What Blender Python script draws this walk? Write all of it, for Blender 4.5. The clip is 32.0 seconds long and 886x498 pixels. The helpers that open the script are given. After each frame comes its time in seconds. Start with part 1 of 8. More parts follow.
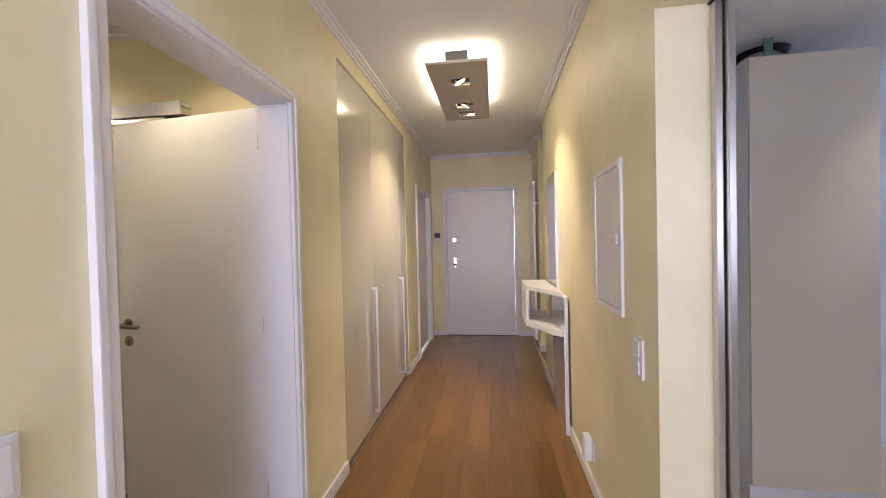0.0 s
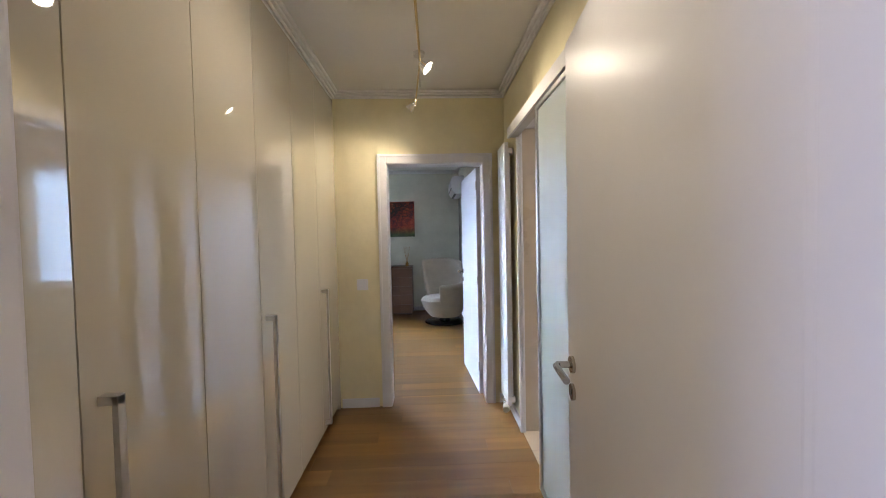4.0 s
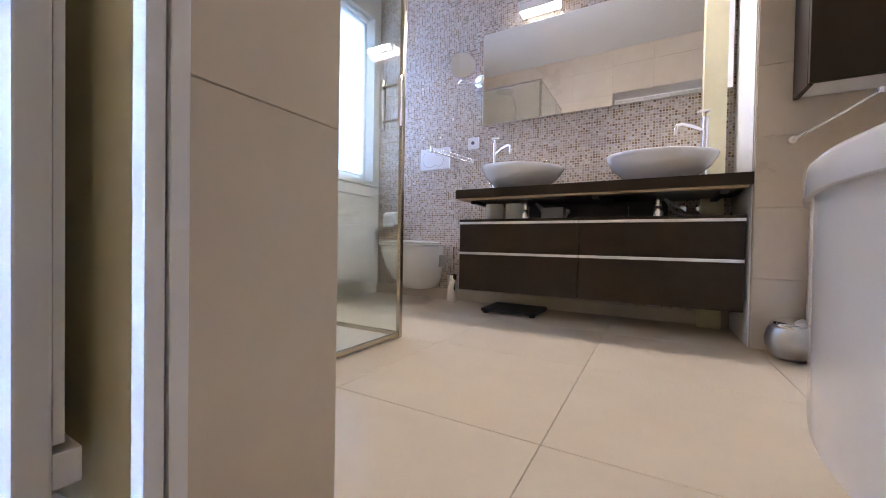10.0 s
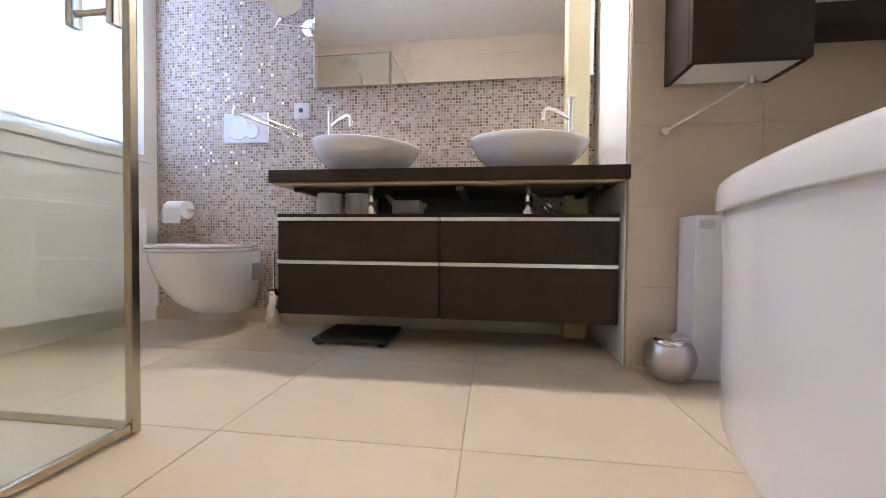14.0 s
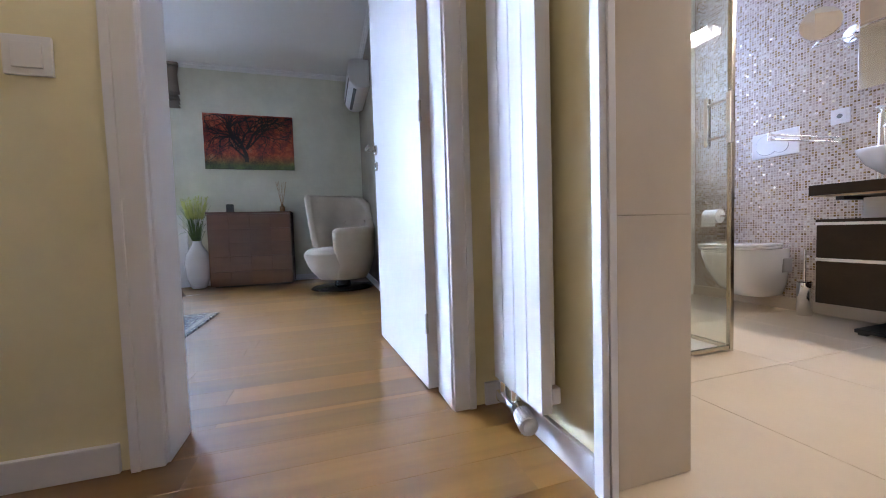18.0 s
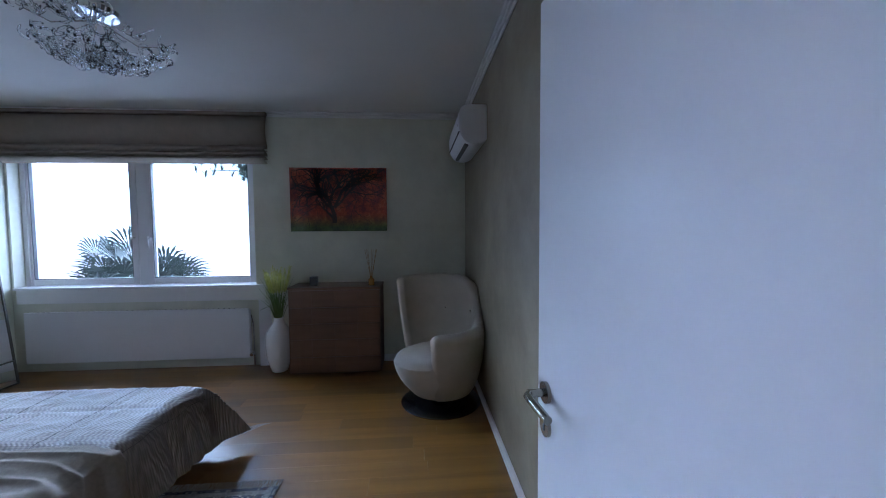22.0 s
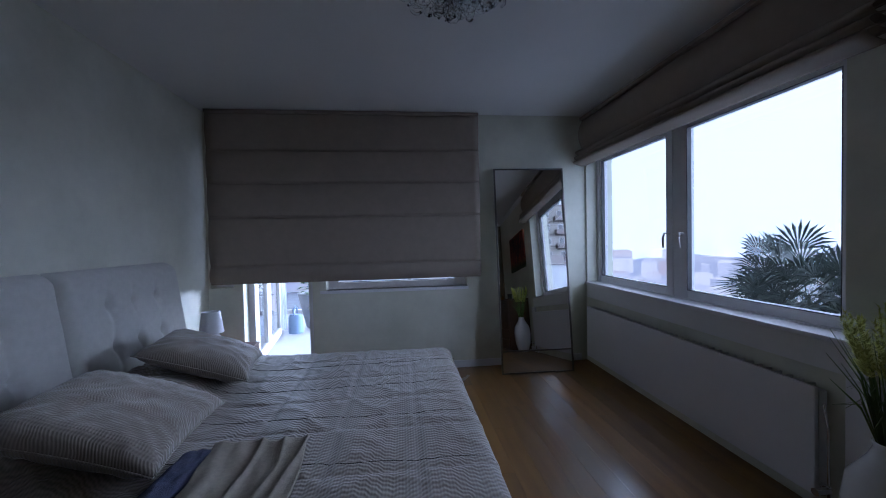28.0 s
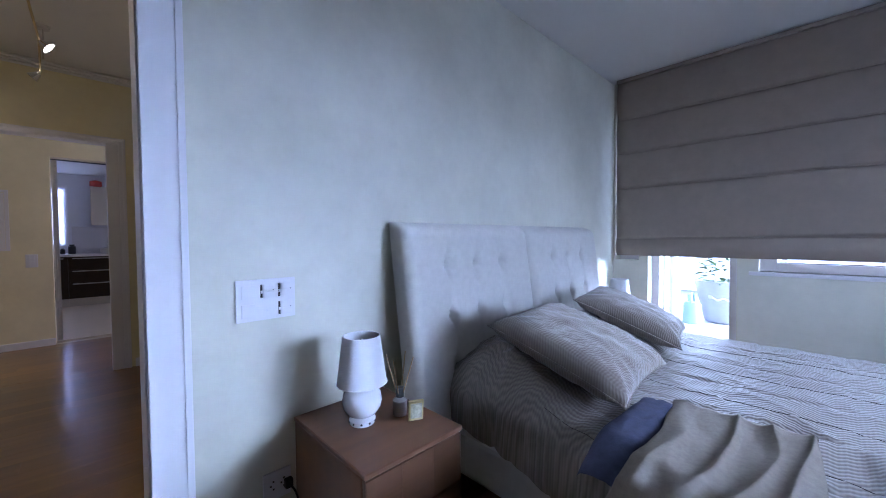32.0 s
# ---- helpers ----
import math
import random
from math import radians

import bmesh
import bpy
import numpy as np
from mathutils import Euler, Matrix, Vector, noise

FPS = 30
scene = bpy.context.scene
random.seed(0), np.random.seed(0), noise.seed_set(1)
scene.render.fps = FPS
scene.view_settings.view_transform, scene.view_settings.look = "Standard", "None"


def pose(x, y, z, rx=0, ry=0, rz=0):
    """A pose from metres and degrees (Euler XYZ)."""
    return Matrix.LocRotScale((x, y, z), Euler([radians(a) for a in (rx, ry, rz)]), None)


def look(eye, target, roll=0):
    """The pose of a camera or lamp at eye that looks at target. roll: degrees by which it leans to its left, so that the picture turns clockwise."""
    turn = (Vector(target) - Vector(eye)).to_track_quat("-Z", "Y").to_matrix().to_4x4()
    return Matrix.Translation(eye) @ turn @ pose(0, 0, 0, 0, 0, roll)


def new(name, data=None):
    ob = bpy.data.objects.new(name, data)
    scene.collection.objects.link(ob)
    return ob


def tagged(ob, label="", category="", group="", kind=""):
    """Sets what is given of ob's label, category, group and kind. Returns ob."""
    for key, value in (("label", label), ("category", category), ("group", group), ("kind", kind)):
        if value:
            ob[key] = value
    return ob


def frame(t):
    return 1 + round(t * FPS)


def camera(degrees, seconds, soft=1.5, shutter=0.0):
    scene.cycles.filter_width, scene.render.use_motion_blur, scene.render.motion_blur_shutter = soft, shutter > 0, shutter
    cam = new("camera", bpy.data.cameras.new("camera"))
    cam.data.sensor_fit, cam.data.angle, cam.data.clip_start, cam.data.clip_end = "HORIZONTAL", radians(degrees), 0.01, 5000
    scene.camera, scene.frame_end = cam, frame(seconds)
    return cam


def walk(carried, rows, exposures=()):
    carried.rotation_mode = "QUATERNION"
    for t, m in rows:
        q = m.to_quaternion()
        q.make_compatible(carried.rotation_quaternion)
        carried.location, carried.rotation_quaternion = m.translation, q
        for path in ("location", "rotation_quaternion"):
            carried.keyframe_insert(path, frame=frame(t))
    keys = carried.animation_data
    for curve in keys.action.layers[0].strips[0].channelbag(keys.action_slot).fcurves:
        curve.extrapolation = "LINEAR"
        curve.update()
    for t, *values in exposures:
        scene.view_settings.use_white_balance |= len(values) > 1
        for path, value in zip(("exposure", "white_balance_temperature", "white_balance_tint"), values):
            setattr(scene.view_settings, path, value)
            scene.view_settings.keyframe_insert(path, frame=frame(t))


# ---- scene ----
cam = camera(100.2, 32.0, soft=1.0)
PATH = [
    (0, (0.008, -0.048, 1.352), (-0.263, 1.934, 1.317), -1.3),
    (0.5, (-0.006, 0.056, 1.357), (-0.470, 2.001, 1.316), -1.4),
    (1, (-0.047, 0.209, 1.37), (-0.798, 2.062, 1.323), -1.2),
    (1.5, (-0.092, 0.39, 1.403), (-1.141, 2.092, 1.345), -1.0),
    (2, (-0.124, 0.607, 1.432), (-1.526, 2.032, 1.359), -1.1),
    (2.5, (-0.241, 0.8, 1.427), (-1.896, 1.921, 1.358), -1.4),
    (3, (-0.376, 0.93, 1.411), (-2.211, 1.724, 1.349), -1.3),
    (3.5, (-0.519, 1.039, 1.39), (-2.461, 1.513, 1.328), -1.3),
    (4, (-0.698, 1.136, 1.377), (-2.696, 1.212, 1.317), -1.2),
    (4.5, (-0.907, 1.163, 1.364), (-2.905, 1.107, 1.299), -0.7),
    (6.5, (-1.862, 1.146, 0.998), (-3.857, 1.022, 0.923), -1.5),
    (7, (-2.02, 1.063, 0.866), (-4.015, 0.949, 0.788), -0.6),
    (7.5, (-2.165, 1.047, 0.707), (-4.161, 0.937, 0.627), -0.5),
    (8, (-2.308, 1.037, 0.607), (-4.306, 1.013, 0.526), 0.2),
    (8.5, (-2.479, 1.119, 0.551), (-4.436, 1.527, 0.481), 0.2),
    (9, (-2.622, 1.232, 0.55), (-4.367, 2.206, 0.464), 0.4),
    (9.5, (-2.718, 1.381, 0.479), (-4.168, 2.758, 0.425), 0.9),
    (10, (-2.817, 1.587, 0.426), (-3.804, 3.326, 0.396), 1.0),
    (10.5, (-2.831, 1.753, 0.43), (-3.411, 3.667, 0.399), 0.9),
    (11, (-2.842, 1.913, 0.424), (-3.151, 3.889, 0.405), 1.0),
    (11.5, (-2.84, 2.04, 0.441), (-2.899, 4.039, 0.411), 0.8),
    (12, (-2.824, 2.139, 0.456), (-2.742, 4.136, 0.415), 0.7),
    (12.5, (-2.827, 2.186, 0.471), (-2.727, 4.183, 0.427), 0.7),
    (13, (-2.843, 2.193, 0.474), (-2.746, 4.19, 0.429), 0.7),
    (13.5, (-2.888, 2.189, 0.471), (-2.846, 4.188, 0.431), 0.6),
    (14, (-2.959, 2.154, 0.466), (-3.212, 4.138, 0.422), 0.5),
    (14.5, (-2.991, 2.112, 0.465), (-3.528, 4.038, 0.421), 0.3),
    (16.5, (-2.904, 1.714, 0.5), (-4.014, 3.376, 0.444), 0.3),
    (17, (-2.787, 1.51, 0.514), (-4.178, 2.945, 0.446), -0.6),
    (17.5, (-2.707, 1.334, 0.576), (-4.404, 2.387, 0.467), -1.1),
    (18, (-2.615, 1.222, 0.58), (-4.521, 1.82, 0.482), -1.8),
    (18.5, (-2.562, 1.195, 0.662), (-4.546, 1.435, 0.563), -1.5),
    (19, (-2.612, 1.138, 0.788), (-4.607, 1.226, 0.684), -1.6),
    (19.5, (-2.79, 1.135, 0.955), (-4.786, 1.18, 0.845), -1.4),
    (20, (-2.93, 1.112, 1.117), (-4.926, 1.145, 1.002), -1.3),
    (20.5, (-3.12, 1.122, 1.205), (-5.117, 1.152, 1.1), -1.1),
    (21, (-3.322, 1.12, 1.264), (-5.317, 1.216, 1.163), -0.8),
    (21.5, (-3.547, 1.209, 1.384), (-5.54, 1.311, 1.261), -0.7),
    (22, (-3.757, 1.181, 1.42), (-5.749, 1.326, 1.317), -0.4),
    (22.5, (-3.939, 1.167, 1.459), (-5.929, 1.324, 1.341), -0.6),
    (23, (-4.228, 1.223, 1.473), (-6.223, 1.293, 1.362), -0.3),
    (23.5, (-4.495, 1.214, 1.51), (-6.48, 1.011, 1.375), -0.5),
    (24, (-4.712, 1.148, 1.456), (-6.665, 0.730, 1.357), -0.6),
    (24.5, (-4.962, 1.107, 1.466), (-6.853, 0.466, 1.358), -1.0),
    (26.5, (-5.630, 0.990, 1.361), (-6.755, -0.662, 1.282), -1.4),
    (27, (-5.655, 0.938, 1.361), (-6.489, -0.879, 1.290), -1.6),
    (27.5, (-5.733, 0.945, 1.365), (-6.261, -0.983, 1.303), -1.6),
    (28, (-5.772, 0.965, 1.358), (-5.992, -1.022, 1.305), -1.3),
    (28.5, (-5.819, 0.967, 1.355), (-5.753, -1.031, 1.303), -1.2),
    (29, (-5.814, 0.969, 1.328), (-5.5, -1.005, 1.278), -1.0),
    (29.5, (-5.771, 0.965, 1.292), (-5.27, -0.97, 1.24), -0.9),
    (30, (-5.704, 0.958, 1.225), (-5.021, -0.921, 1.178), -0.7),
    (30.5, (-5.662, 0.962, 1.187), (-4.801, -0.842, 1.132), -0.6),
    (31, (-5.579, 0.949, 1.151), (-4.512, -0.741, 1.088), -0.4),
    (31.5, (-5.49, 0.929, 1.139), (-4.252, -0.641, 1.073), -0.4),
    (32, (-5.365, 0.936, 1.147), (-3.928, -0.454, 1.086), -0.4),
]
EXPO = [(0.0, 0.0, 6100, 15), (1.0, 0.0, 6200, 15), (2.0, 0.05, 6100, 15), (3.0, 0.05, 6000, 15), (4.5, -0.05, 5600, 17), (7.0, -0.05, 5400, 20), (9.0, -0.05, 5350, 19), (10.0, -0.15, 5400, 19), (11.0, -0.25, 5500, 19), (12.0, -0.15, 5700, 18), (13.0, 0.0, 5700, 18), (14.0, 0.0, 5650, 18), (17.0, 0.0, 5600, 20), (19.0, -0.1, 5500, 19), (20.0, -0.35, 5400, 19),
        (21.0, -0.55, 5400, 18), (22.0, -1.45, 5250, 17), (23.0, -1.55, 5200, 17), (24.5, -2.15, 5350, 18), (27.0, -1.85, 5150, 18), (28.0, -2.85, 5500, 21), (28.4, -2.9, 5500, 21), (29.2, -2.3, 5200, 18), (30.0, -1.35, 5200, 22), (31.0, -1.1, 5150, 24), (32.0, -1.2, 5250, 24)]
walk(cam, [(t, look(eye, target, roll)) for t, eye, target, roll in PATH], EXPO)

# ---- world and light ----
world = bpy.data.worlds.new("overcast")
scene.world = world
world.use_nodes = True
wn = world.node_tree
wn.nodes.clear()
sky = wn.nodes.new("ShaderNodeTexSky")
sky.sky_type, sky.sun_disc = "NISHITA", False
sky.sun_elevation, sky.sun_rotation = radians(61), radians(241)
sky.dust_density, sky.ozone_density = 4.0, 1.0
bg = wn.nodes.new("ShaderNodeBackground")
bg.inputs["Strength"].default_value = 0.06
wo = wn.nodes.new("ShaderNodeOutputWorld")
wn.links.new(sky.outputs[0], bg.inputs[0])
wn.links.new(bg.outputs[0], wo.inputs[0])


def lamp(name, kind, m, power, color, size=0.1, size_y=None, spot=None, blend=0.5):
    data = bpy.data.lights.new(name, kind)
    data.energy, data.color = power, color
    if kind == "AREA":
        data.size = size
        if size_y:
            data.shape, data.size_y = "RECTANGLE", size_y
    elif kind == "SUN":
        data.angle = size
    else:
        data.shadow_soft_size = size
    if spot:
        data.spot_size, data.spot_blend = radians(spot), blend
    ob = new(name, data)
    ob.matrix_world = m
    return ob


WARM = (1.0, 0.81, 0.54)
DAY = (0.62, 0.77, 1.0)
SOFT_DAY = (0.70, 0.73, 1.0)
lamp("sun", "SUN", look((0, 0, 9), (4.4, 2.4, 0)), 0.8, (1.0, 0.97, 0.92), radians(12))
# sky light in the bathroom window
lamp("bath_window_light", "AREA", look((-4.953, 3.49, 1.6), (-2.0, 3.49, 1.6)), 9.5, SOFT_DAY, 0.86, 1.2)
# added fill lamp inside the veranda, standing in for its daylight
lamp("veranda_light", "AREA", look((-4.9, -5.5, 2.4), (-4.9, -2.5, 0.6)), 20, DAY, 3.0, 2.0)
# two unseen fill lamps at made-up, blocked openings in the south wall
lamp("kitchen_light", "AREA", look((1.9, -2.17, 1.55), (1.2, 1.5, 0.9)), 27, SOFT_DAY, 1.5, 1.2)
lamp("living_room_light", "AREA", look((-0.18, -2.17, 1.3), (-0.3, 3.0, 1.0)), 62, SOFT_DAY, 1.0, 1.8)

# ---- building helpers ----
ORG = {}


def root(name, loc, label, category, group="", kind=""):
    """A thing: an Empty at its base. Parts given in world coordinates hang under it."""
    ob = new(name)
    ob.empty_display_size = 0.05
    ob.location = loc
    ORG[ob] = Vector(loc)
    return tagged(ob, label, category, group, kind)


def part(name, bm, material, parent=None, label="", smooth=False):
    """One mesh out of a bmesh, under a thing or part."""
    off = ORG.get(parent, Vector((0, 0, 0)))
    if off.length:
        bmesh.ops.translate(bm, verts=bm.verts, vec=-off)
    bmesh.ops.recalc_face_normals(bm, faces=bm.faces)
    me = bpy.data.meshes.new(name)
    bm.to_mesh(me)
    bm.free()
    for p in me.polygons:
        p.use_smooth = bool(smooth)
    if smooth and smooth is not True:
        me.set_sharp_from_angle(angle=radians(smooth))
    me.materials.append(material)
    ob = new(name, me)
    ob.parent = parent
    ORG[ob] = off
    return tagged(ob, label)


def solo(name, bm, material, label, category, loc=None, kind="", smooth=False, group=""):
    """A thing that is one mesh."""
    if loc is not None:
        bmesh.ops.translate(bm, verts=bm.verts, vec=-Vector(loc))
    ob = part(name, bm, material, smooth=smooth)
    if loc is not None:
        ob.location = loc
        ORG[ob] = Vector(loc)
    return tagged(ob, label, category, group, kind)


def shell(name, bm, material, label=""):
    """A piece of the setting."""
    return tagged(part(name, bm, material), label, "", "", "structure")


def box(bm, a, b, bevel=0.0, seg=2):
    lo = [min(p, q) for p, q in zip(a, b)]
    hi = [max(p, q) for p, q in zip(a, b)]
    m = Matrix.LocRotScale([(p + q) / 2 for p, q in zip(lo, hi)], None, [max(q - p, 1e-4) for p, q in zip(lo, hi)])
    vs = bmesh.ops.create_cube(bm, size=1, matrix=m)["verts"]
    if bevel:
        es = {e for v in vs for e in v.link_edges}
        bmesh.ops.bevel(bm, geom=list(es), offset=bevel, segments=seg, profile=0.7, affect="EDGES", clamp_overlap=True)
    return bm


def boxes(*args, bevel=0.0):
    bm = bmesh.new()
    for a, b in args:
        box(bm, a, b, bevel)
    return bm


def one(a, b, bevel=0.0, seg=2):
    return box(bmesh.new(), a, b, bevel, seg)


def rod(bm, a, b, r, r2=None, n=14, caps=True):
    a, b = Vector(a), Vector(b)
    m = Matrix.Translation((a + b) / 2) @ (b - a).to_track_quat("Z", "Y").to_matrix().to_4x4()
    bmesh.ops.create_cone(bm, cap_ends=caps, segments=n, radius1=r, radius2=r if r2 is None else r2, depth=(b - a).length, matrix=m)
    return bm


def pipe(bm, pts, r, n=10):
    """A round tube along points."""
    pts = [Vector(p) for p in pts]
    rings = []
    up = Vector((0, 0, 1))
    for i, p in enumerate(pts):
        d = (pts[min(i + 1, len(pts) - 1)] - pts[max(i - 1, 0)]).normalized()
        s = d.cross(up)
        if s.length < 0.05:
            s = d.cross(Vector((1, 0, 0)))
        s.normalize()
        u = s.cross(d).normalized()
        rr = r[i] if isinstance(r, (list, tuple)) else r
        rings.append([bm.verts.new(p + rr * (math.cos(2 * math.pi * k / n) * s + math.sin(2 * math.pi * k / n) * u)) for k in range(n)])
    for q, w in zip(rings, rings[1:]):
        for k in range(n):
            bm.faces.new((q[k], q[(k + 1) % n], w[(k + 1) % n], w[k]))
    bm.faces.new(rings[0])
    bm.faces.new(rings[-1])
    return bm


def lathe(bm, prof, centre=(0, 0, 0), n=28, sx=1.0, sy=1.0):
    """A turned body; prof is (radius, height) from bottom to top."""
    rings = []
    for r, z in prof:
        rings.append([bm.verts.new((centre[0] + sx * r * math.cos(2 * math.pi * k / n), centre[1] + sy * r * math.sin(2 * math.pi * k / n), centre[2] + z)) for k in range(n)])
    for q, w in zip(rings, rings[1:]):
        for k in range(n):
            bm.faces.new((q[k], q[(k + 1) % n], w[(k + 1) % n], w[k]))
    if prof[0][0] > 1e-4:
        bm.faces.new(rings[0])
    if prof[-1][0] > 1e-4:
        bm.faces.new(rings[-1])
    return bm


def prism(bm, outline, z0, z1):
    """An upright prism over an outline of (x, y)."""
    lo = [bm.verts.new((x, y, z0)) for x, y in outline]
    hi = [bm.verts.new((x, y, z1)) for x, y in outline]
    bm.faces.new(lo)
    bm.faces.new(hi)
    k = len(outline)
    for i in range(k):
        bm.faces.new((lo[i], lo[(i + 1) % k], hi[(i + 1) % k], hi[i]))
    return bm


def sheet(bm, f, nu, nv):
    """A grid of faces from f(u, v), u and v from 0 to 1."""
    g = [[bm.verts.new(f(i / nu, j / nv)) for j in range(nv + 1)] for i in range(nu + 1)]
    for i in range(nu):
        for j in range(nv):
            bm.faces.new((g[i][j], g[i + 1][j], g[i + 1][j + 1], g[i][j + 1]))
    return bm


def slab(axis, p0, p1, a0, a1, z0, z1, holes=()):
    """A wall across axis ('x' or 'y') from p0 to p1, along the other axis from a0 to a1, with holes (a0, a1, z0, z1)."""
    bm = bmesh.new()
    cuts_a = sorted({a0, a1, *[h[0] for h in holes], *[h[1] for h in holes]})
    cuts_z = sorted({z0, z1, *[h[2] for h in holes], *[h[3] for h in holes]})
    solid = {}
    for i in range(len(cuts_a) - 1):
        for j in range(len(cuts_z) - 1):
            ca, cz = (cuts_a[i] + cuts_a[i + 1]) / 2, (cuts_z[j] + cuts_z[j + 1]) / 2
            solid[i, j] = not any(h[0] < ca < h[1] and h[2] < cz < h[3] for h in holes)
    vert = {}

    def v(p, i, j):
        if (p, i, j) not in vert:
            q = p1 if p else p0
            vert[p, i, j] = bm.verts.new((q, cuts_a[i], cuts_z[j]) if axis == "x" else (cuts_a[i], q, cuts_z[j]))
        return vert[p, i, j]

    for (i, j), s in solid.items():
        if not s:
            continue
        for p in (0, 1):
            bm.faces.new((v(p, i, j), v(p, i + 1, j), v(p, i + 1, j + 1), v(p, i, j + 1)))
        for di, dj, e in ((-1, 0, ((i, j), (i, j + 1))), (1, 0, ((i + 1, j), (i + 1, j + 1))), (0, -1, ((i, j), (i + 1, j))), (0, 1, ((i, j + 1), (i + 1, j + 1)))):
            if not solid.get((i + di, j + dj)):
                (q, r), (s2, t) = e
                bm.faces.new((v(0, q, r), v(0, s2, t), v(1, s2, t), v(1, q, r)))
    return bm


# ---- materials ----
def mat(name, color, rough=0.5, metal=0.0, vary=0.08, scale=6.0, fine=60.0, bump=0.0, coat=0.0, tint=None, spec=0.5, rvar=0.08, obj=0.0, glow=None, power=0.0):
    """A surface with cloudy and fine variation in colour, gloss and relief."""
    m = bpy.data.materials.new(name)
    m.use_nodes = True
    t = m.node_tree
    b = t.nodes["Principled BSDF"]
    b.inputs["Roughness"].default_value, b.inputs["Metallic"].default_value = rough, metal
    b.inputs["Coat Weight"].default_value, b.inputs["Coat Roughness"].default_value = coat, 0.03
    b.inputs["Specular IOR Level"].default_value = spec
    co = t.nodes.new("ShaderNodeTexCoord")
    n1 = t.nodes.new("ShaderNodeTexNoise")
    n1.inputs["Scale"].default_value, n1.inputs["Detail"].default_value, n1.inputs["Roughness"].default_value = scale, 5, 0.6
    n2 = t.nodes.new("ShaderNodeTexNoise")
    n2.inputs["Scale"].default_value, n2.inputs["Detail"].default_value = fine, 3
    geo = t.nodes.new("ShaderNodeNewGeometry")
    t.links.new(geo.outputs["Position"], n1.inputs["Vector"])
    t.links.new(geo.outputs["Position"], n2.inputs["Vector"])
    ramp = t.nodes.new("ShaderNodeValToRGB")
    dark = [c * (1 - vary) for c in color]
    light = [min(1, c * (1 + vary)) for c in (tint or color)]
    ramp.color_ramp.elements[0].position, ramp.color_ramp.elements[0].color = 0.3, (*dark, 1)
    ramp.color_ramp.elements[1].position, ramp.color_ramp.elements[1].color = 0.7, (*light, 1)
    mix = t.nodes.new("ShaderNodeMix")
    mix.data_type, mix.blend_type = "RGBA", "MULTIPLY"
    mix.inputs[0].default_value = 1.0
    fr = t.nodes.new("ShaderNodeMapRange")
    fr.inputs["To Min"].default_value, fr.inputs["To Max"].default_value = 1 - vary * 0.5, 1 + vary * 0.5
    t.links.new(n1.outputs["Fac"], ramp.inputs[0])
    t.links.new(n2.outputs["Fac"], fr.inputs["Value"])
    t.links.new(ramp.outputs[0], mix.inputs[6])
    t.links.new(fr.outputs[0], mix.inputs[7])
    out = mix.outputs[2]
    if obj:
        info = t.nodes.new("ShaderNodeObjectInfo")
        r2 = t.nodes.new("ShaderNodeMapRange")
        r2.inputs["To Min"].default_value, r2.inputs["To Max"].default_value = 1 - obj, 1 + obj
        t.links.new(info.outputs["Random"], r2.inputs["Value"])
        m2 = t.nodes.new("ShaderNodeMix")
        m2.data_type, m2.blend_type = "RGBA", "MULTIPLY"
        m2.inputs[0].default_value = 1.0
        t.links.new(out, m2.inputs[6])
        t.links.new(r2.outputs[0], m2.inputs[7])
        out = m2.outputs[2]
    t.links.new(out, b.inputs["Base Color"])
    rr = t.nodes.new("ShaderNodeMapRange")
    rr.inputs["To Min"].default_value, rr.inputs["To Max"].default_value = max(0.0, rough * (1 - rvar)), min(1, rough * (1 + rvar))
    t.links.new(n1.outputs["Fac"], rr.inputs["Value"])
    t.links.new(rr.outputs[0], b.inputs["Roughness"])
    if bump:
        bp = t.nodes.new("ShaderNodeBump")
        bp.inputs["Strength"].default_value, bp.inputs["Distance"].default_value = bump, 0.004
        add = t.nodes.new("ShaderNodeMath")
        add.operation = "ADD"
        t.links.new(n1.outputs["Fac"], add.inputs[0])
        t.links.new(n2.outputs["Fac"], add.inputs[1])
        t.links.new(add.outputs[0], bp.inputs["Height"])
        t.links.new(bp.outputs[0], b.inputs["Normal"])
    if glow:
        b.inputs["Emission Color"].default_value = (*glow, 1)
        b.inputs["Emission Strength"].default_value = power
    return m


def glass(name, color=(1, 1, 1), rough=0.0, alpha_mix=0.0):
    m = bpy.data.materials.new(name)
    m.use_nodes = True
    t = m.node_tree
    b = t.nodes["Principled BSDF"]
    b.inputs["Base Color"].default_value = (*color, 1)
    b.inputs["Roughness"].default_value, b.inputs["Transmission Weight"].default_value, b.inputs["IOR"].default_value = rough, 1.0, 1.45
    return m


PLASTER = mat("cream_stucco", (0.79, 0.715, 0.455), 0.42, vary=0.05, scale=2.2, fine=25, bump=0.12, tint=(0.84, 0.77, 0.52))
# same cream paint as the hall, its colour shifted for cool daylight
BEDPLASTER = mat("cool_lit_cream_stucco", (0.66, 0.65, 0.53), 0.5, vary=0.06, scale=2.0, fine=22, bump=0.14, tint=(0.73, 0.72, 0.61))
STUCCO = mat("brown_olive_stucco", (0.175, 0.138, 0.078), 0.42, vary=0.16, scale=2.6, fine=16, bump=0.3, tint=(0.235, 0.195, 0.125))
CEIL = mat("ceiling_paint", (0.78, 0.77, 0.74), 0.8, vary=0.02, scale=1.5)
WHITE = mat("white_lacquer", (0.80, 0.79, 0.80), 0.32, vary=0.015, scale=3, fine=40)
WHITE_MATT = mat("white_paint", (0.80, 0.79, 0.77), 0.55, vary=0.02, scale=3)
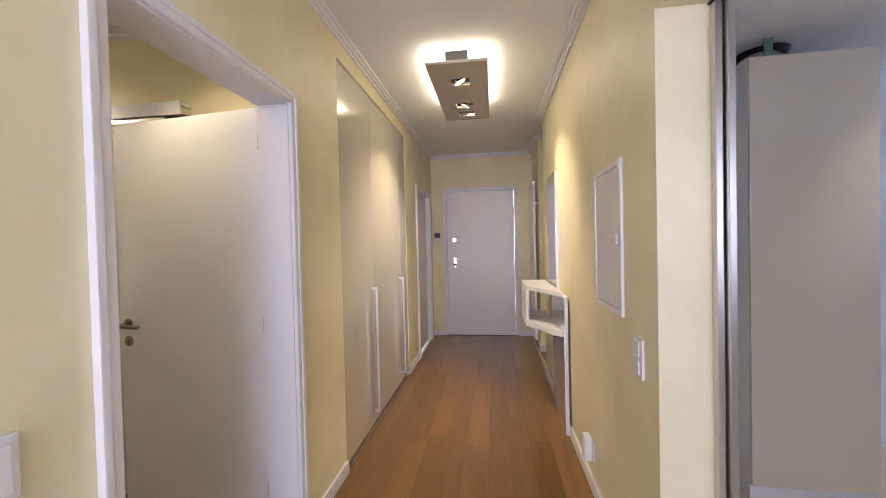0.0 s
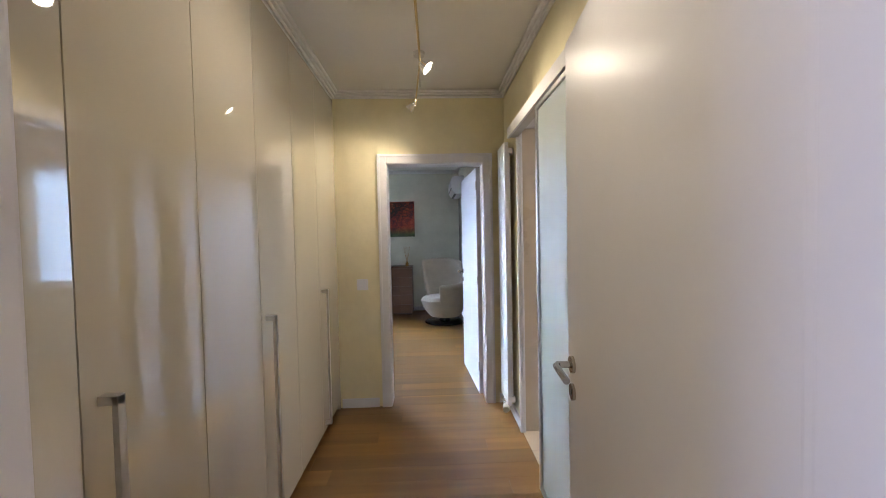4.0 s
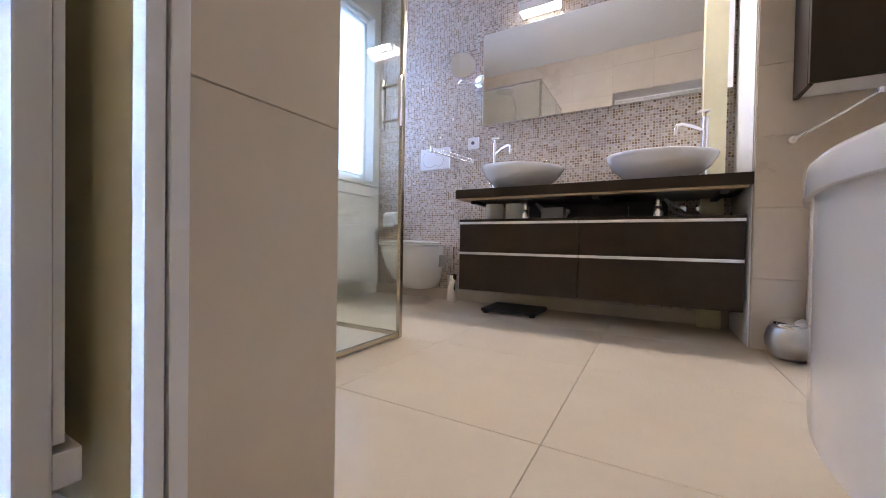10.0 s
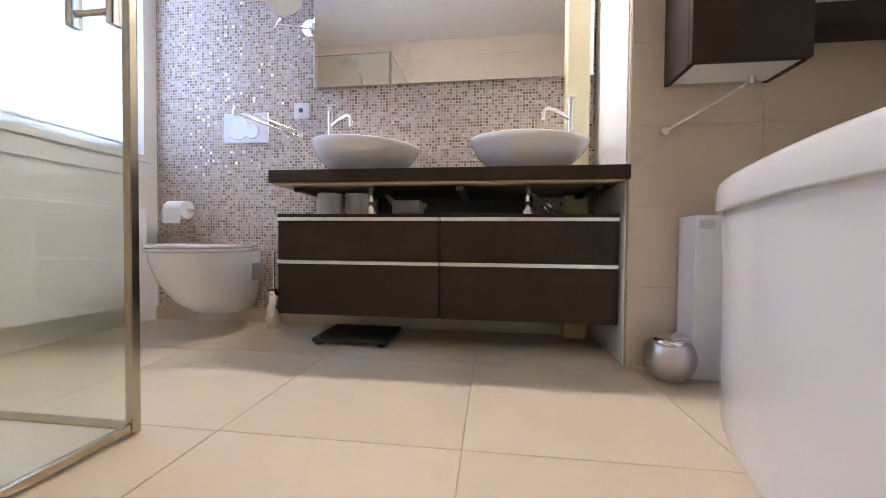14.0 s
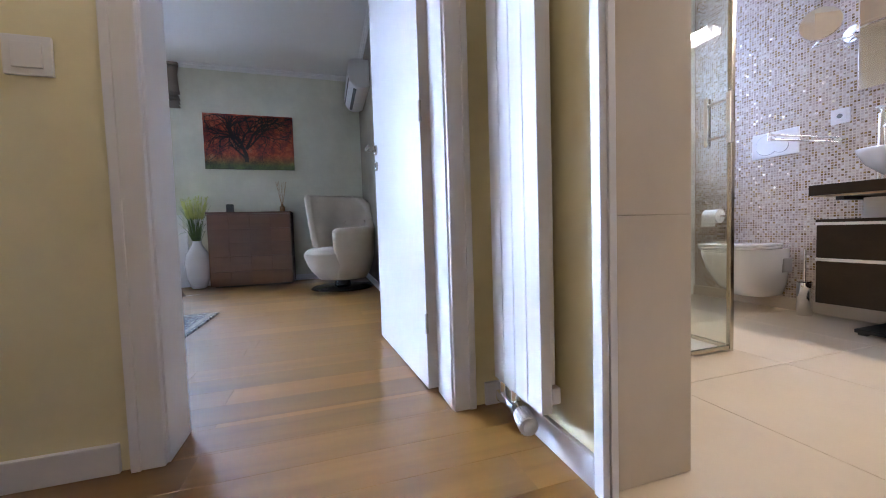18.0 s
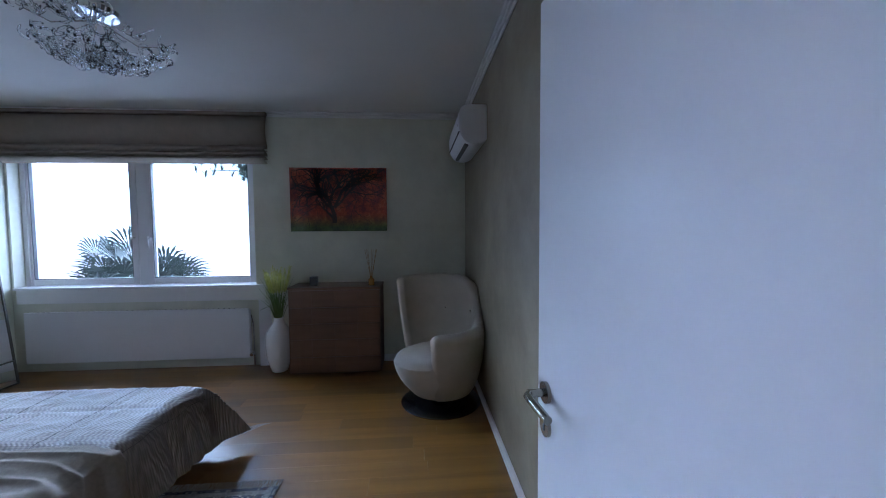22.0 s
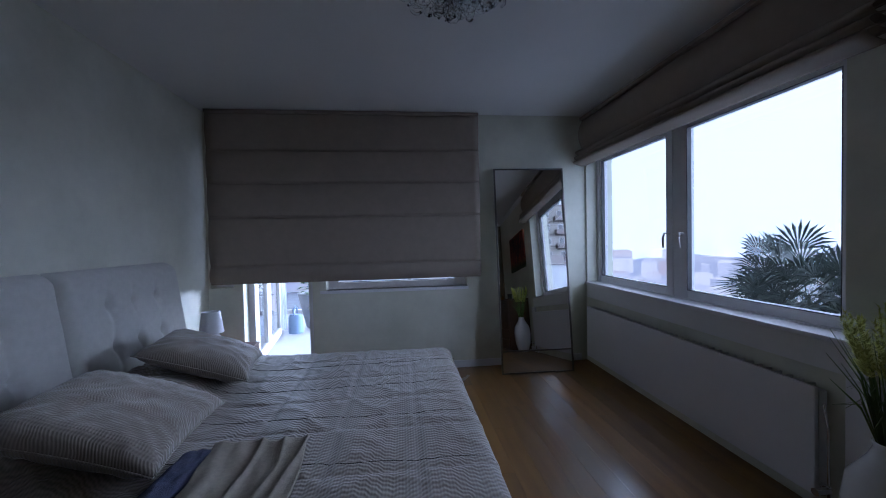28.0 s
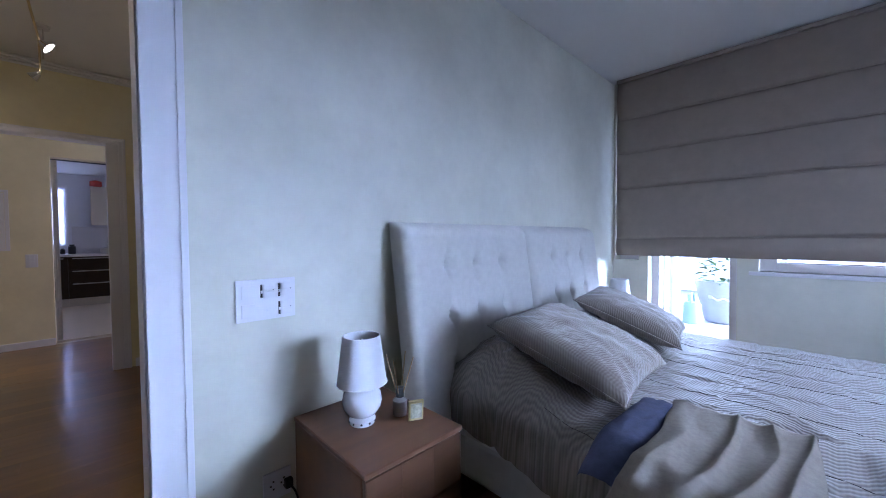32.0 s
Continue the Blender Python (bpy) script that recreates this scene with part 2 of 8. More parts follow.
GLOSS = mat("gloss_cream_lacquer", (0.65, 0.60, 0.49), 0.03, vary=0.01, scale=2, coat=1.0, spec=0.6)
for key, value in (("Coat Roughness", 0.0), ("Coat IOR", 2.0)):
    GLOSS.node_tree.nodes["Principled BSDF"].inputs[key].default_value = value
STEEL = mat("brushed_steel", (0.62, 0.60, 0.57), 0.3, 1.0, vary=0.05, scale=30, fine=200)
CHROME = mat("chrome", (0.85, 0.85, 0.86), 0.06, 1.0, vary=0.02)
DARKWOOD = mat("wenge_veneer", (0.030, 0.019, 0.010), 0.48, spec=0.25, vary=0.25, scale=8, fine=120, bump=0.05)
CERAMIC = mat("white_ceramic", (0.84, 0.84, 0.84), 0.1, vary=0.01, coat=0.6)
BLACK = mat("black_plastic", (0.02, 0.02, 0.022), 0.4, vary=0.1)
RUBBER = mat("dark_gap", (0.03, 0.03, 0.03), 0.7)
GLASS = glass("clear_glass")
MIRROR = mat("mirror_silver", (0.9, 0.9, 0.9), 0.01, 1.0, vary=0.0, rvar=0.0)
TILE = mat("beige_tile", (0.62, 0.52, 0.38), 0.3, vary=0.04, scale=2, fine=30, obj=0.02)
GROUT = mat("grout", (0.50, 0.43, 0.32), 0.9)


def cells(name, size, gap, colors, grout, axes=("X", "Z"), gold=0.0):
    """Small square mosaic glass: each cell with its own colour and gloss, between grout lines."""
    m = bpy.data.materials.new(name)
    m.use_nodes = True
    t = m.node_tree
    b = t.nodes["Principled BSDF"]
    geo = t.nodes.new("ShaderNodeNewGeometry")
    sep = t.nodes.new("ShaderNodeSeparateXYZ")
    t.links.new(geo.outputs["Position"], sep.inputs[0])

    def op(kind, a, c=None):
        n = t.nodes.new("ShaderNodeMath")
        n.operation = kind
        for i, v in enumerate((a, c)):
            if v is None:
                continue
            if isinstance(v, (int, float)):
                n.inputs[i].default_value = v
            else:
                t.links.new(v, n.inputs[i])
        return n.outputs[0]

    u, v = (op("DIVIDE", sep.outputs[a], size) for a in axes)
    cell = t.nodes.new("ShaderNodeCombineXYZ")
    t.links.new(op("FLOOR", u), cell.inputs[0])
    t.links.new(op("FLOOR", v), cell.inputs[1])
    wn1 = t.nodes.new("ShaderNodeTexWhiteNoise")
    wn1.noise_dimensions = "2D"
    t.links.new(cell.outputs[0], wn1.inputs["Vector"])
    ramp = t.nodes.new("ShaderNodeValToRGB")
    ramp.color_ramp.interpolation = "CONSTANT"
    els = ramp.color_ramp.elements
    while len(els) < len(colors):
        els.new(0.5)
    for i, (pos, col) in enumerate(colors):
        els[i].position, els[i].color = pos, (*col, 1)
    t.links.new(wn1.outputs["Value"], ramp.inputs[0])
    edge = op("MINIMUM", op("MINIMUM", op("FRACT", u), op("SUBTRACT", 1.0, op("FRACT", u))), op("MINIMUM", op("FRACT", v), op("SUBTRACT", 1.0, op("FRACT", v))))
    inside = op("GREATER_THAN", edge, gap)
    mix = t.nodes.new("ShaderNodeMix")
    mix.data_type = "RGBA"
    t.links.new(inside, mix.inputs[0])
    mix.inputs[6].default_value = (*grout, 1)
    t.links.new(ramp.outputs[0], mix.inputs[7])
    t.links.new(mix.outputs[2], b.inputs["Base Color"])
    sepc = t.nodes.new("ShaderNodeSeparateColor")
    t.links.new(wn1.outputs["Color"], sepc.inputs[0])
    rough = op("SUBTRACT", 0.75, op("MULTIPLY", inside, op("MULTIPLY", sepc.outputs[1], 0.6)))
    t.links.new(rough, b.inputs["Roughness"])
    t.links.new(op("MULTIPLY", inside, op("GREATER_THAN", sepc.outputs[2], 1 - gold)), b.inputs["Metallic"])
    bp = t.nodes.new("ShaderNodeBump")
    bp.inputs["Strength"].default_value, bp.inputs["Distance"].default_value = 0.6, 0.003
    tilt = op("ADD", op("MULTIPLY", inside, 1.0), op("MULTIPLY", op("SUBTRACT", op("FRACT", u), 0.5), op("SUBTRACT", sepc.outputs[0], 0.5)))
    t.links.new(tilt, bp.inputs["Height"])
    t.links.new(bp.outputs[0], b.inputs["Normal"])
    return m


def plank_mat(name, dark, mid, light, rough, along="Y", each=0.13, lacquer=0.0):
    """Oiled hardwood: long grain along one axis, each plank its own tone."""
    m = bpy.data.materials.new(name)
    m.use_nodes = True
    t = m.node_tree
    b = t.nodes["Principled BSDF"]
    geo = t.nodes.new("ShaderNodeNewGeometry")
    mp = t.nodes.new("ShaderNodeMapping")
    mp.inputs["Scale"].default_value = (15, 0.9, 15) if along == "Y" else (0.9, 15, 15)
    t.links.new(geo.outputs["Position"], mp.inputs[0])
    info = t.nodes.new("ShaderNodeObjectInfo")
    off = t.nodes.new("ShaderNodeVectorMath")
    off.operation = "ADD"
    sc = t.nodes.new("ShaderNodeVectorMath")
    sc.operation = "SCALE"
    sc.inputs[0].default_value = (37, 53, 11)
    t.links.new(info.outputs["Random"], sc.inputs["Scale"])
    t.links.new(mp.outputs[0], off.inputs[0])
    t.links.new(sc.outputs[0], off.inputs[1])
    n1 = t.nodes.new("ShaderNodeTexNoise")
    n1.inputs["Scale"].default_value, n1.inputs["Detail"].default_value, n1.inputs["Distortion"].default_value = 1.0, 6, 0.6
    t.links.new(off.outputs[0], n1.inputs["Vector"])
    ramp = t.nodes.new("ShaderNodeValToRGB")
    ramp.color_ramp.elements[0].position, ramp.color_ramp.elements[0].color = 0.25, (*dark, 1)
    ramp.color_ramp.elements[1].position, ramp.color_ramp.elements[1].color = 0.8, (*light, 1)
    e = ramp.color_ramp.elements.new(0.5)
    e.color = (*mid, 1)
    t.links.new(n1.outputs["Fac"], ramp.inputs[0])
    r2 = t.nodes.new("ShaderNodeMapRange")
    r2.inputs["To Min"].default_value, r2.inputs["To Max"].default_value = 1 - each, 1 + each
    t.links.new(info.outputs["Random"], r2.inputs["Value"])
    mx = t.nodes.new("ShaderNodeMix")
    mx.data_type, mx.blend_type = "RGBA", "MULTIPLY"
    mx.inputs[0].default_value = 1
    t.links.new(ramp.outputs[0], mx.inputs[6])
    t.links.new(r2.outputs[0], mx.inputs[7])
    t.links.new(mx.outputs[2], b.inputs["Base Color"])
    rr = t.nodes.new("ShaderNodeMapRange")
    rr.inputs["To Min"].default_value, rr.inputs["To Max"].default_value = rough * 0.96, rough * 1.2
    t.links.new(n1.outputs["Fac"], rr.inputs["Value"])
    t.links.new(rr.outputs[0], b.inputs["Roughness"])
    bp = t.nodes.new("ShaderNodeBump")
    bp.inputs["Strength"].default_value, bp.inputs["Distance"].default_value = 0.06, 0.002
    t.links.new(n1.outputs["Fac"], bp.inputs["Height"])
    t.links.new(bp.outputs[0], b.inputs["Normal"])
    b.inputs["Coat Weight"].default_value, b.inputs["Coat Roughness"].default_value, b.inputs["Coat IOR"].default_value = lacquer, 0.17, 1.6
    return m


OAK = plank_mat("hardwood_plank", (0.156, 0.071, 0.013), (0.200, 0.095, 0.019), (0.246, 0.124, 0.028), 0.31, each=0.22, lacquer=0.6)
MOSAIC = cells("glass_mosaic", 0.0155, 0.15, [(0.0, (0.46, 0.38, 0.32)), (0.30, (0.34, 0.27, 0.23)), (0.50, (0.54, 0.47, 0.41)), (0.66, (0.18, 0.11, 0.035)), (0.80, (0.28, 0.18, 0.05)), (0.88, (0.62, 0.58, 0.55))], (0.60, 0.52, 0.45), gold=0.16)

# ---- the shell ----
CEIL_H, CEIL_2, CEIL_B, CEIL_T = 2.61, 2.56, 2.65, 2.60
HX0, HX1, HY1 = -0.88, 0.515, 5.30
EX, RY, WY = -3.73, 1.77, 0.392
BX0, BX1, BY0, BY1 = -7.77, -3.875, -2.885, 1.717
DOOR_TOP = 1.98
PART_W = 0.14
KY = 1.19

# hall
shell("wall_hall_west", slab("x", HX0 - PART_W, HX0, -2.2, 5.30, 0, CEIL_H, [(0.70, 1.52, 0, DOOR_TOP + 0.02), (2.03, 3.68, 0.0, 2.45), (4.22, 5.06, 0, DOOR_TOP + 0.02)]), PLASTER)
shell("wall_hall_north", slab("y", HY1, HY1 + 0.2, HX0 - PART_W, 2.4, 0, CEIL_H, [(-0.70, 0.33, 0, 2.12)]), PLASTER)
shell("wall_hall_east", slab("x", HX1, HX1 + 0.2, KY, 3.78, 0, CEIL_H), PLASTER)
shell("wall_hall_east_south", slab("x", HX1, HX1 + 0.2, -2.2, 0.10, 0, CEIL_H), PLASTER)
shell("lintel_kitchen", slab("x", HX1, HX1 + 0.2, 0.10, KY, 2.06, CEIL_H), PLASTER)
# out of view; both holes are made up for the fill lamps
shell("wall_hall_south", slab("y", -2.34, -2.2, -1.1, 4.4, 0, CEIL_H, [(-0.70, 0.36, 0.3, 2.25), (1.1, 2.7, 0.92, 2.2)]), PLASTER)
# unseen opaque sheets that keep outside light out of those holes
shell("blind_hall", one((-0.70, -2.33, 0.3), (0.36, -2.31, 2.25)), WHITE_MATT)
shell("blind_kitchen", one((1.1, -2.33, 0.92), (2.7, -2.31, 2.2)), WHITE_MATT)
shell("wall_pier", slab("x", 0.56, 2.3, 4.56, 5.30, 0, CEIL_H), PLASTER)
shell("wall_niche_back", slab("x", 1.6, 1.75, 3.78, 4.56, 0, CEIL_H), PLASTER)
shell("wall_niche_south", slab("y", 3.66, 3.78, HX1 + 0.2, 1.75, 0, CEIL_H), PLASTER)
shell("ceiling_hall", one((HX0 - PART_W, -2.2, CEIL_H), (1.75, 5.5, CEIL_H + 0.1)), CEIL)
shell("wall_room_west_door", slab("x", -2.6, -2.5, 4.0, 5.3, 0, CEIL_H), PLASTER)
# passage
shell("wall_passage_end", slab("x", BX1, EX, -3.1, 2.0, 0, CEIL_B, [(0.79, 1.60, 0, DOOR_TOP + 0.02)]), PLASTER)
shell("wall_passage_north", slab("y", RY, 2.0, -4.9, HX0 - PART_W, 0, CEIL_B, [(-3.254, -2.33, 0, 2.12)]), PLASTER)
shell("wall_passage_south", slab("y", -0.35, -0.2, EX, HX0 - PART_W, 0, CEIL_B), PLASTER)
shell("ceiling_passage", one((EX, -0.2, CEIL_2), (HX0 - PART_W, RY, CEIL_2 + 0.1)), CEIL)
# bathroom
shell("wall_bath_back", slab("y", 4.08, 4.22, -5.0, -1.4, 0, CEIL_T), MOSAIC)
shell("wall_bath_west", slab("x", -5.16, -4.876, 2.0, 4.08, 0, CEIL_T, [(2.98, 4.0, 0.92, 2.28)]), WHITE_MATT)
WBE = shell("wall_bath_east", slab("x", -1.56, -1.42, 2.0, 4.08, 0, CEIL_T), GROUT)
WBP = shell("wall_bath_pier", slab("y", 3.625, 4.08, -2.449, -1.56, 0, CEIL_T), GROUT)
shell("ceiling_bath", one((-5.0, 2.0, CEIL_T), (-1.43, 4.2, CEIL_T + 0.1)), CEIL)
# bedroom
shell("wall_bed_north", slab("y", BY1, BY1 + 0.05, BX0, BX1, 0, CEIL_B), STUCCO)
shell("wall_bed_east", slab("x", BX1 - 0.004, BX1, BY0, BY1, 0, CEIL_B, [(0.79, 1.60, 0, DOOR_TOP + 0.02)]), BEDPLASTER)
shell("wall_bed_west", slab("x", BX0 - 0.3, BX0, BY0 - 0.3, BY1 + 0.1, 0, CEIL_B, [(-2.86, -0.50, 0.80, 2.45)]), BEDPLASTER)
shell("wall_bed_south", slab("y", BY0 - 0.22, BY0, BX0, BX1, 0, CEIL_B, [(-4.865, -4.20, 0.0, 2.45), (-6.45, -5.0, 0.86, 2.45), (-4.12, -3.90, 0.92, 2.36)]), BEDPLASTER)
shell("ceiling_bedroom", one((BX0 - 0.3, BY0 - 0.3, CEIL_B), (BX1, BY1 + 0.1, CEIL_B + 0.1)), CEIL)
# kitchen
KIT_W = mat("kitchen_white_paint", (0.72, 0.72, 0.74), 0.7, vary=0.02)
shell("wall_kitchen_east", slab("x", 4.25, 4.4, -2.2, 2.7, 0, CEIL_H, [(1.14, 1.75, 1.02, 2.12)]), KIT_W)
shell("wall_kitchen_north", slab("y", 2.62, 2.75, HX1 + 0.2, 4.4, 0, CEIL_H), KIT_W)
shell("ceiling_kitchen", one((HX1 + 0.2, -2.2, 2.36), (4.4, 2.7, 2.46)), CEIL)
# under-floor and outside of the rooms
shell("floor_screed", one((-8.07, -3.1, -0.25), (4.4, 5.5, -0.024)), GROUT)
shell("floor_kitchen", one((HX1 + 0.19, -2.2, -0.022), (4.3, 2.7, 0.0)), TILE)
shell("floor_niche", one((HX1 + 0.05, 3.7, -0.022), (1.7, 5.3, -0.001)), OAK)


def skirting(name, bm_args, mat_=None):
    return shell(name, boxes(*bm_args, bevel=0.004), mat_ or WHITE)


SK = 0.075
skirting("baseboard_hall_west", [((HX0, -2.2, 0), (HX0 + 0.014, 0.625, SK)), ((HX0, 1.585, 0), (HX0 + 0.014, 2.03, SK)), ((HX0, 3.68, 0), (HX0 + 0.014, 4.16, SK))])
skirting("baseboard_hall_east", [((HX1 - 0.014, KY, 0), (HX1, 3.794, SK)), ((HX1 - 0.014, 3.78, 0), (HX1 + 0.2, 3.794, SK))])
skirting("baseboard_hall_end", [((HX0, HY1 - 0.014, 0), (-0.74, HY1, SK)), ((0.37, HY1 - 0.014, 0), (0.56, HY1, SK)), ((0.546, 4.546, 0), (0.56, HY1, SK)), ((0.56, 4.546, 0), (1.6, 4.56, SK))])
skirting("baseboard_passage", [((EX, WY + 0.01, 0), (EX + 0.014, 0.705, SK)), ((EX, RY - 0.014, 0), (-3.27, RY, SK)), ((EX, 1.70, 0), (EX + 0.014, RY - 0.014, SK)), ((HX0 - PART_W - 0.014, 0.40, 0), (HX0 - PART_W, 0.63, SK))])
skirting("baseboard_bedroom", [((BX0, BY1 - 0.014, 0), (BX1, BY1, SK)), ((BX0, -0.36, 0), (BX0 + 0.014, BY1 - 0.014, SK)), ((-7.7, BY0, 0), (-4.95, BY0 + 0.014, SK)), ((BX1 - 0.018, -2.87, 0), (BX1 - 0.004, 0.70, SK))])


def crown(name, runs, z, s=0.05):
    """Stepped plaster moulding between wall and ceiling; runs are (axis, at, side, a0, a1)."""
    bm = bmesh.new()
    for axis, at, side, a0, a1 in runs:
        for d, h0, h1 in ((s, 0.0, 0.018), (s * 0.62, 0.018, 0.034), (s * 0.3, 0.034, 0.056)):
            lo, hi = (at, at + side * d)
            if axis == "x":
                box(bm, (lo, a0, z - h1), (hi, a1, z - h0), 0.004, 1)
            else:
                box(bm, (a0, lo, z - h1), (a1, hi, z - h0), 0.004, 1)
    return shell(name, bm, WHITE_MATT)


crown("trim_hall", [("x", HX0, 1, -2.2, 5.3), ("x", HX1, -1, -2.2, 3.78), ("y", HY1, -1, HX0, 0.56), ("y", 4.56, -1, 0.56, 1.6), ("x", 0.56, -1, 4.56, 5.3)], CEIL_H)
crown("trim_passage", [("x", EX, 1, WY, RY), ("y", RY, -1, EX, HX0 - PART_W), ("x", HX0 - PART_W, -1, WY, RY), ("y", WY, 1, EX, HX0 - PART_W)], CEIL_2)
crown("trim_bedroom", [("y", BY1, -1, BX0, BX1), ("x", BX0, 1, BY0, BY1)], CEIL_B, 0.045)


# ---- doors ----
def casing(name, axis, w0, w1, a0, a1, top, wide=0.075, proud=0.018, low=None):
    """A door lining through a wall with architraves on both faces. axis: the wall's; opening a0 to a1."""
    bm = bmesh.new()

    def bx(p0, p1, q0, q1, z0, z1):
        if axis == "x":
            box(bm, (p0, q0, z0), (p1, q1, z1), 0.004)
        else:
            box(bm, (q0, p0, z0), (q1, p1, z1), 0.004)

    bx(w0 - 0.002, w1 + 0.002, a0 - 0.018, a0, 0, top)
    bx(w0 - 0.002, w1 + 0.002, a1, a1 + 0.018, 0, top)
    bx(w0 - 0.0015, w1 + 0.0015, a0 - 0.018, a1 + 0.018, top + 0.0005, top + 0.018)
    for p0, p1, wide in ((w0 - proud, w0 + 0.004, low or wide), (w1 - 0.004, w1 + proud, wide)):
        bx(p0, p1, a0 - wide, a0 - 0.006, 0, top + wide)
        bx(p0, p1, a1 + 0.006, a1 + wide, 0, top + wide)
        bx(p0, p1, a0 - 0.0055, a1 + 0.0055, top + 0.006, top + wide)
    for p0, p1, wide in ((w0 - proud - 0.005, w0, low or wide), (w1, w1 + proud + 0.005, wide)):
        bx(p0, p1, a0 - wide - 0.004, a0 - wide + 0.018, 0, top + wide + 0.004)
        bx(p0, p1, a1 + wide - 0.018, a1 + wide + 0.004, 0, top + wide + 0.004)
        bx(p0, p1, a0 - wide + 0.0185, a1 + wide - 0.0185, top + wide - 0.018, top + wide + 0.003)
    return shell(name, bm, WHITE)


casing("frame_passage_door", "x", HX0 - PART_W, HX0, 0.71, 1.485, DOOR_TOP, 0.05)
shell("frame_passage_stop", one((-1.032, 0.705, 0.0), (-0.955, 0.785, DOOR_TOP), 0.004), WHITE)
casing("frame_bedroom_door", "x", BX1 - 0.004, EX, 0.81, 1.585, DOOR_TOP, low=0.118)
casing("frame_side_door", "x", HX0 - PART_W, HX0, 4.24, 5.04, DOOR_TOP, 0.06)


NICKEL = mat("satin_nickel", (0.40, 0.37, 0.32), 0.22, 1.0, vary=0.05, scale=30)


def lever(parent, x, y, z, side, grip, key=True):
    """Steel lever handle on a leaf that lies in the xz plane at y. side: +1/-1 out of the face; grip: direction in x."""
    bm = bmesh.new()
    rod(bm, (x, y, z), (x, y + side * 0.009, z), 0.026, n=24)
    rod(bm, (x, y + side * 0.009, z), (x, y + side * 0.05, z), 0.010)
    pipe(bm, [(x, y + side * 0.045, z), (x + grip * 0.012, y + side * 0.055, z), (x + grip * 0.06, y + side * 0.056, z), (x + grip * 0.125, y + side * 0.054, z - 0.003)], 0.010)
    h = part("door_handle", bm, NICKEL, parent, "brushed steel lever handle", smooth=50)
    if key:
        bm = bmesh.new()
        rod(bm, (x, y, z - 0.085), (x, y + side * 0.008, z - 0.085), 0.025, n=24)
        part("key_rose", bm, NICKEL, parent, "round steel keyhole plate", smooth=50)
        bm = bmesh.new()
        box(bm, (x - 0.003, y + side * 0.0075, z - 0.095), (x + 0.003, y + side * 0.0095, z - 0.078))
        part("keyhole", bm, BLACK, parent)
    return h


def leaf(name, width, height, label, grip_z=1.02):
    """A flush door leaf along -x from its hinge at the origin, 40 mm thick."""
    ob = root(name, (0, 0, 0), label, "door")
    part("leaf", one((-width, -0.02, 0.008), (0, 0.02, height), 0.003), WHITE, ob)
    for s in (1, -1):
        lever(ob, -width + 0.055, s * 0.02, grip_z, s, 1)
    for z in (0.25, 1.0, 1.82):
        bm = bmesh.new()
        rod(bm, (0.008, -0.022, z - 0.035), (0.008, -0.022, z + 0.035), 0.006)
        part("hinge", bm, STEEL, ob, "steel barrel hinge", smooth=50)
    return ob


passage_door = leaf("passage_door", 0.835, 1.975, "plain white lacquered door standing wide open into the passage", 0.98)
passage_door.matrix_basis = pose(-1.03, 1.515, 0, 0, 0, -5.6)
bedroom_door = leaf("bedroom_door", 0.79, 1.975, "plain white lacquered door standing open into the bedroom")
bedroom_door.matrix_basis = pose(-3.895, 1.572, 0, 0, 0, 4.2)

side_door = root("side_door", (-0.94, 4.64, 0), "plain white interior door, closed, beside the entrance", "door")
part("leaf", one((-0.96, 4.245, 0.008), (-0.92, 5.035, DOOR_TOP - 0.003), 0.003), WHITE, side_door)

entrance = root("entrance_door", (-0.18, 5.32, 0), "white armoured entrance door with steel locks, closed", "door")
part("leaf", one((-0.655, 5.300, 0.008), (0.30, 5.36, 2.075), 0.004), WHITE, entrance)
part("frame", boxes(((-0.71, 5.285, 0), (-0.66, 5.37, 2.13)), ((0.305, 5.285, 0), (0.36, 5.37, 2.13)), ((-0.66, 5.285, 2.08), (0.305, 5.37, 2.13)), bevel=0.004), WHITE, entrance)
bm = bmesh.new()
rod(bm, (-0.55, 5.305, 1.385), (-0.55, 5.285, 1.385), 0.028, n=24)
part("upper_lock", bm, CHROME, entrance, "round chrome lock rose", smooth=50)
bm = bmesh.new()
box(bm, (-0.575, 5.288, 0.98), (-0.53, 5.302, 1.13), 0.01)
part("lock_plate", bm, CHROME, entrance, "chrome lock plate", smooth=50)
bm = bmesh.new()
rod(bm, (-0.552, 5.29, 1.10), (-0.552, 5.24, 1.10), 0.011)
pipe(bm, [(-0.552, 5.245, 1.10), (-0.53, 5.238, 1.10), (-0.43, 5.238, 1.10)], 0.011)
part("door_handle", bm, CHROME, entrance, "chrome lever handle", smooth=50)
bm = bmesh.new()
rod(bm, (-0.552, 5.29, 1.03), (-0.552, 5.278, 1.03), 0.018)
part("cylinder", bm, BLACK, entrance, "dark key cylinder", smooth=50)
for z in (0.27, 1.79):
    bm = bmesh.new()
    rod(bm, (0.302, 5.288, z - 0.05), (0.302, 5.288, z + 0.05), 0.012)
    part("hinge", bm, STEEL, entrance, "steel hinge", smooth=50)
part("threshold", one((-0.70, 5.282, 0.0), (0.35, 5.30, 0.008), 0.002), RUBBER, entrance)

# ---- hall ----
LAMP_GREY = mat("lamp_grey_metal", (0.45, 0.40, 0.33), 0.45, 0.3, vary=0.03)
BULB = mat("halogen_glass", (1, 1, 1), 0.2, glow=(1.0, 0.86, 0.62), power=40)
HALO = mat("lamp_backlight", (1, 1, 1), 0.4, glow=(1.0, 0.93, 0.80), power=6)


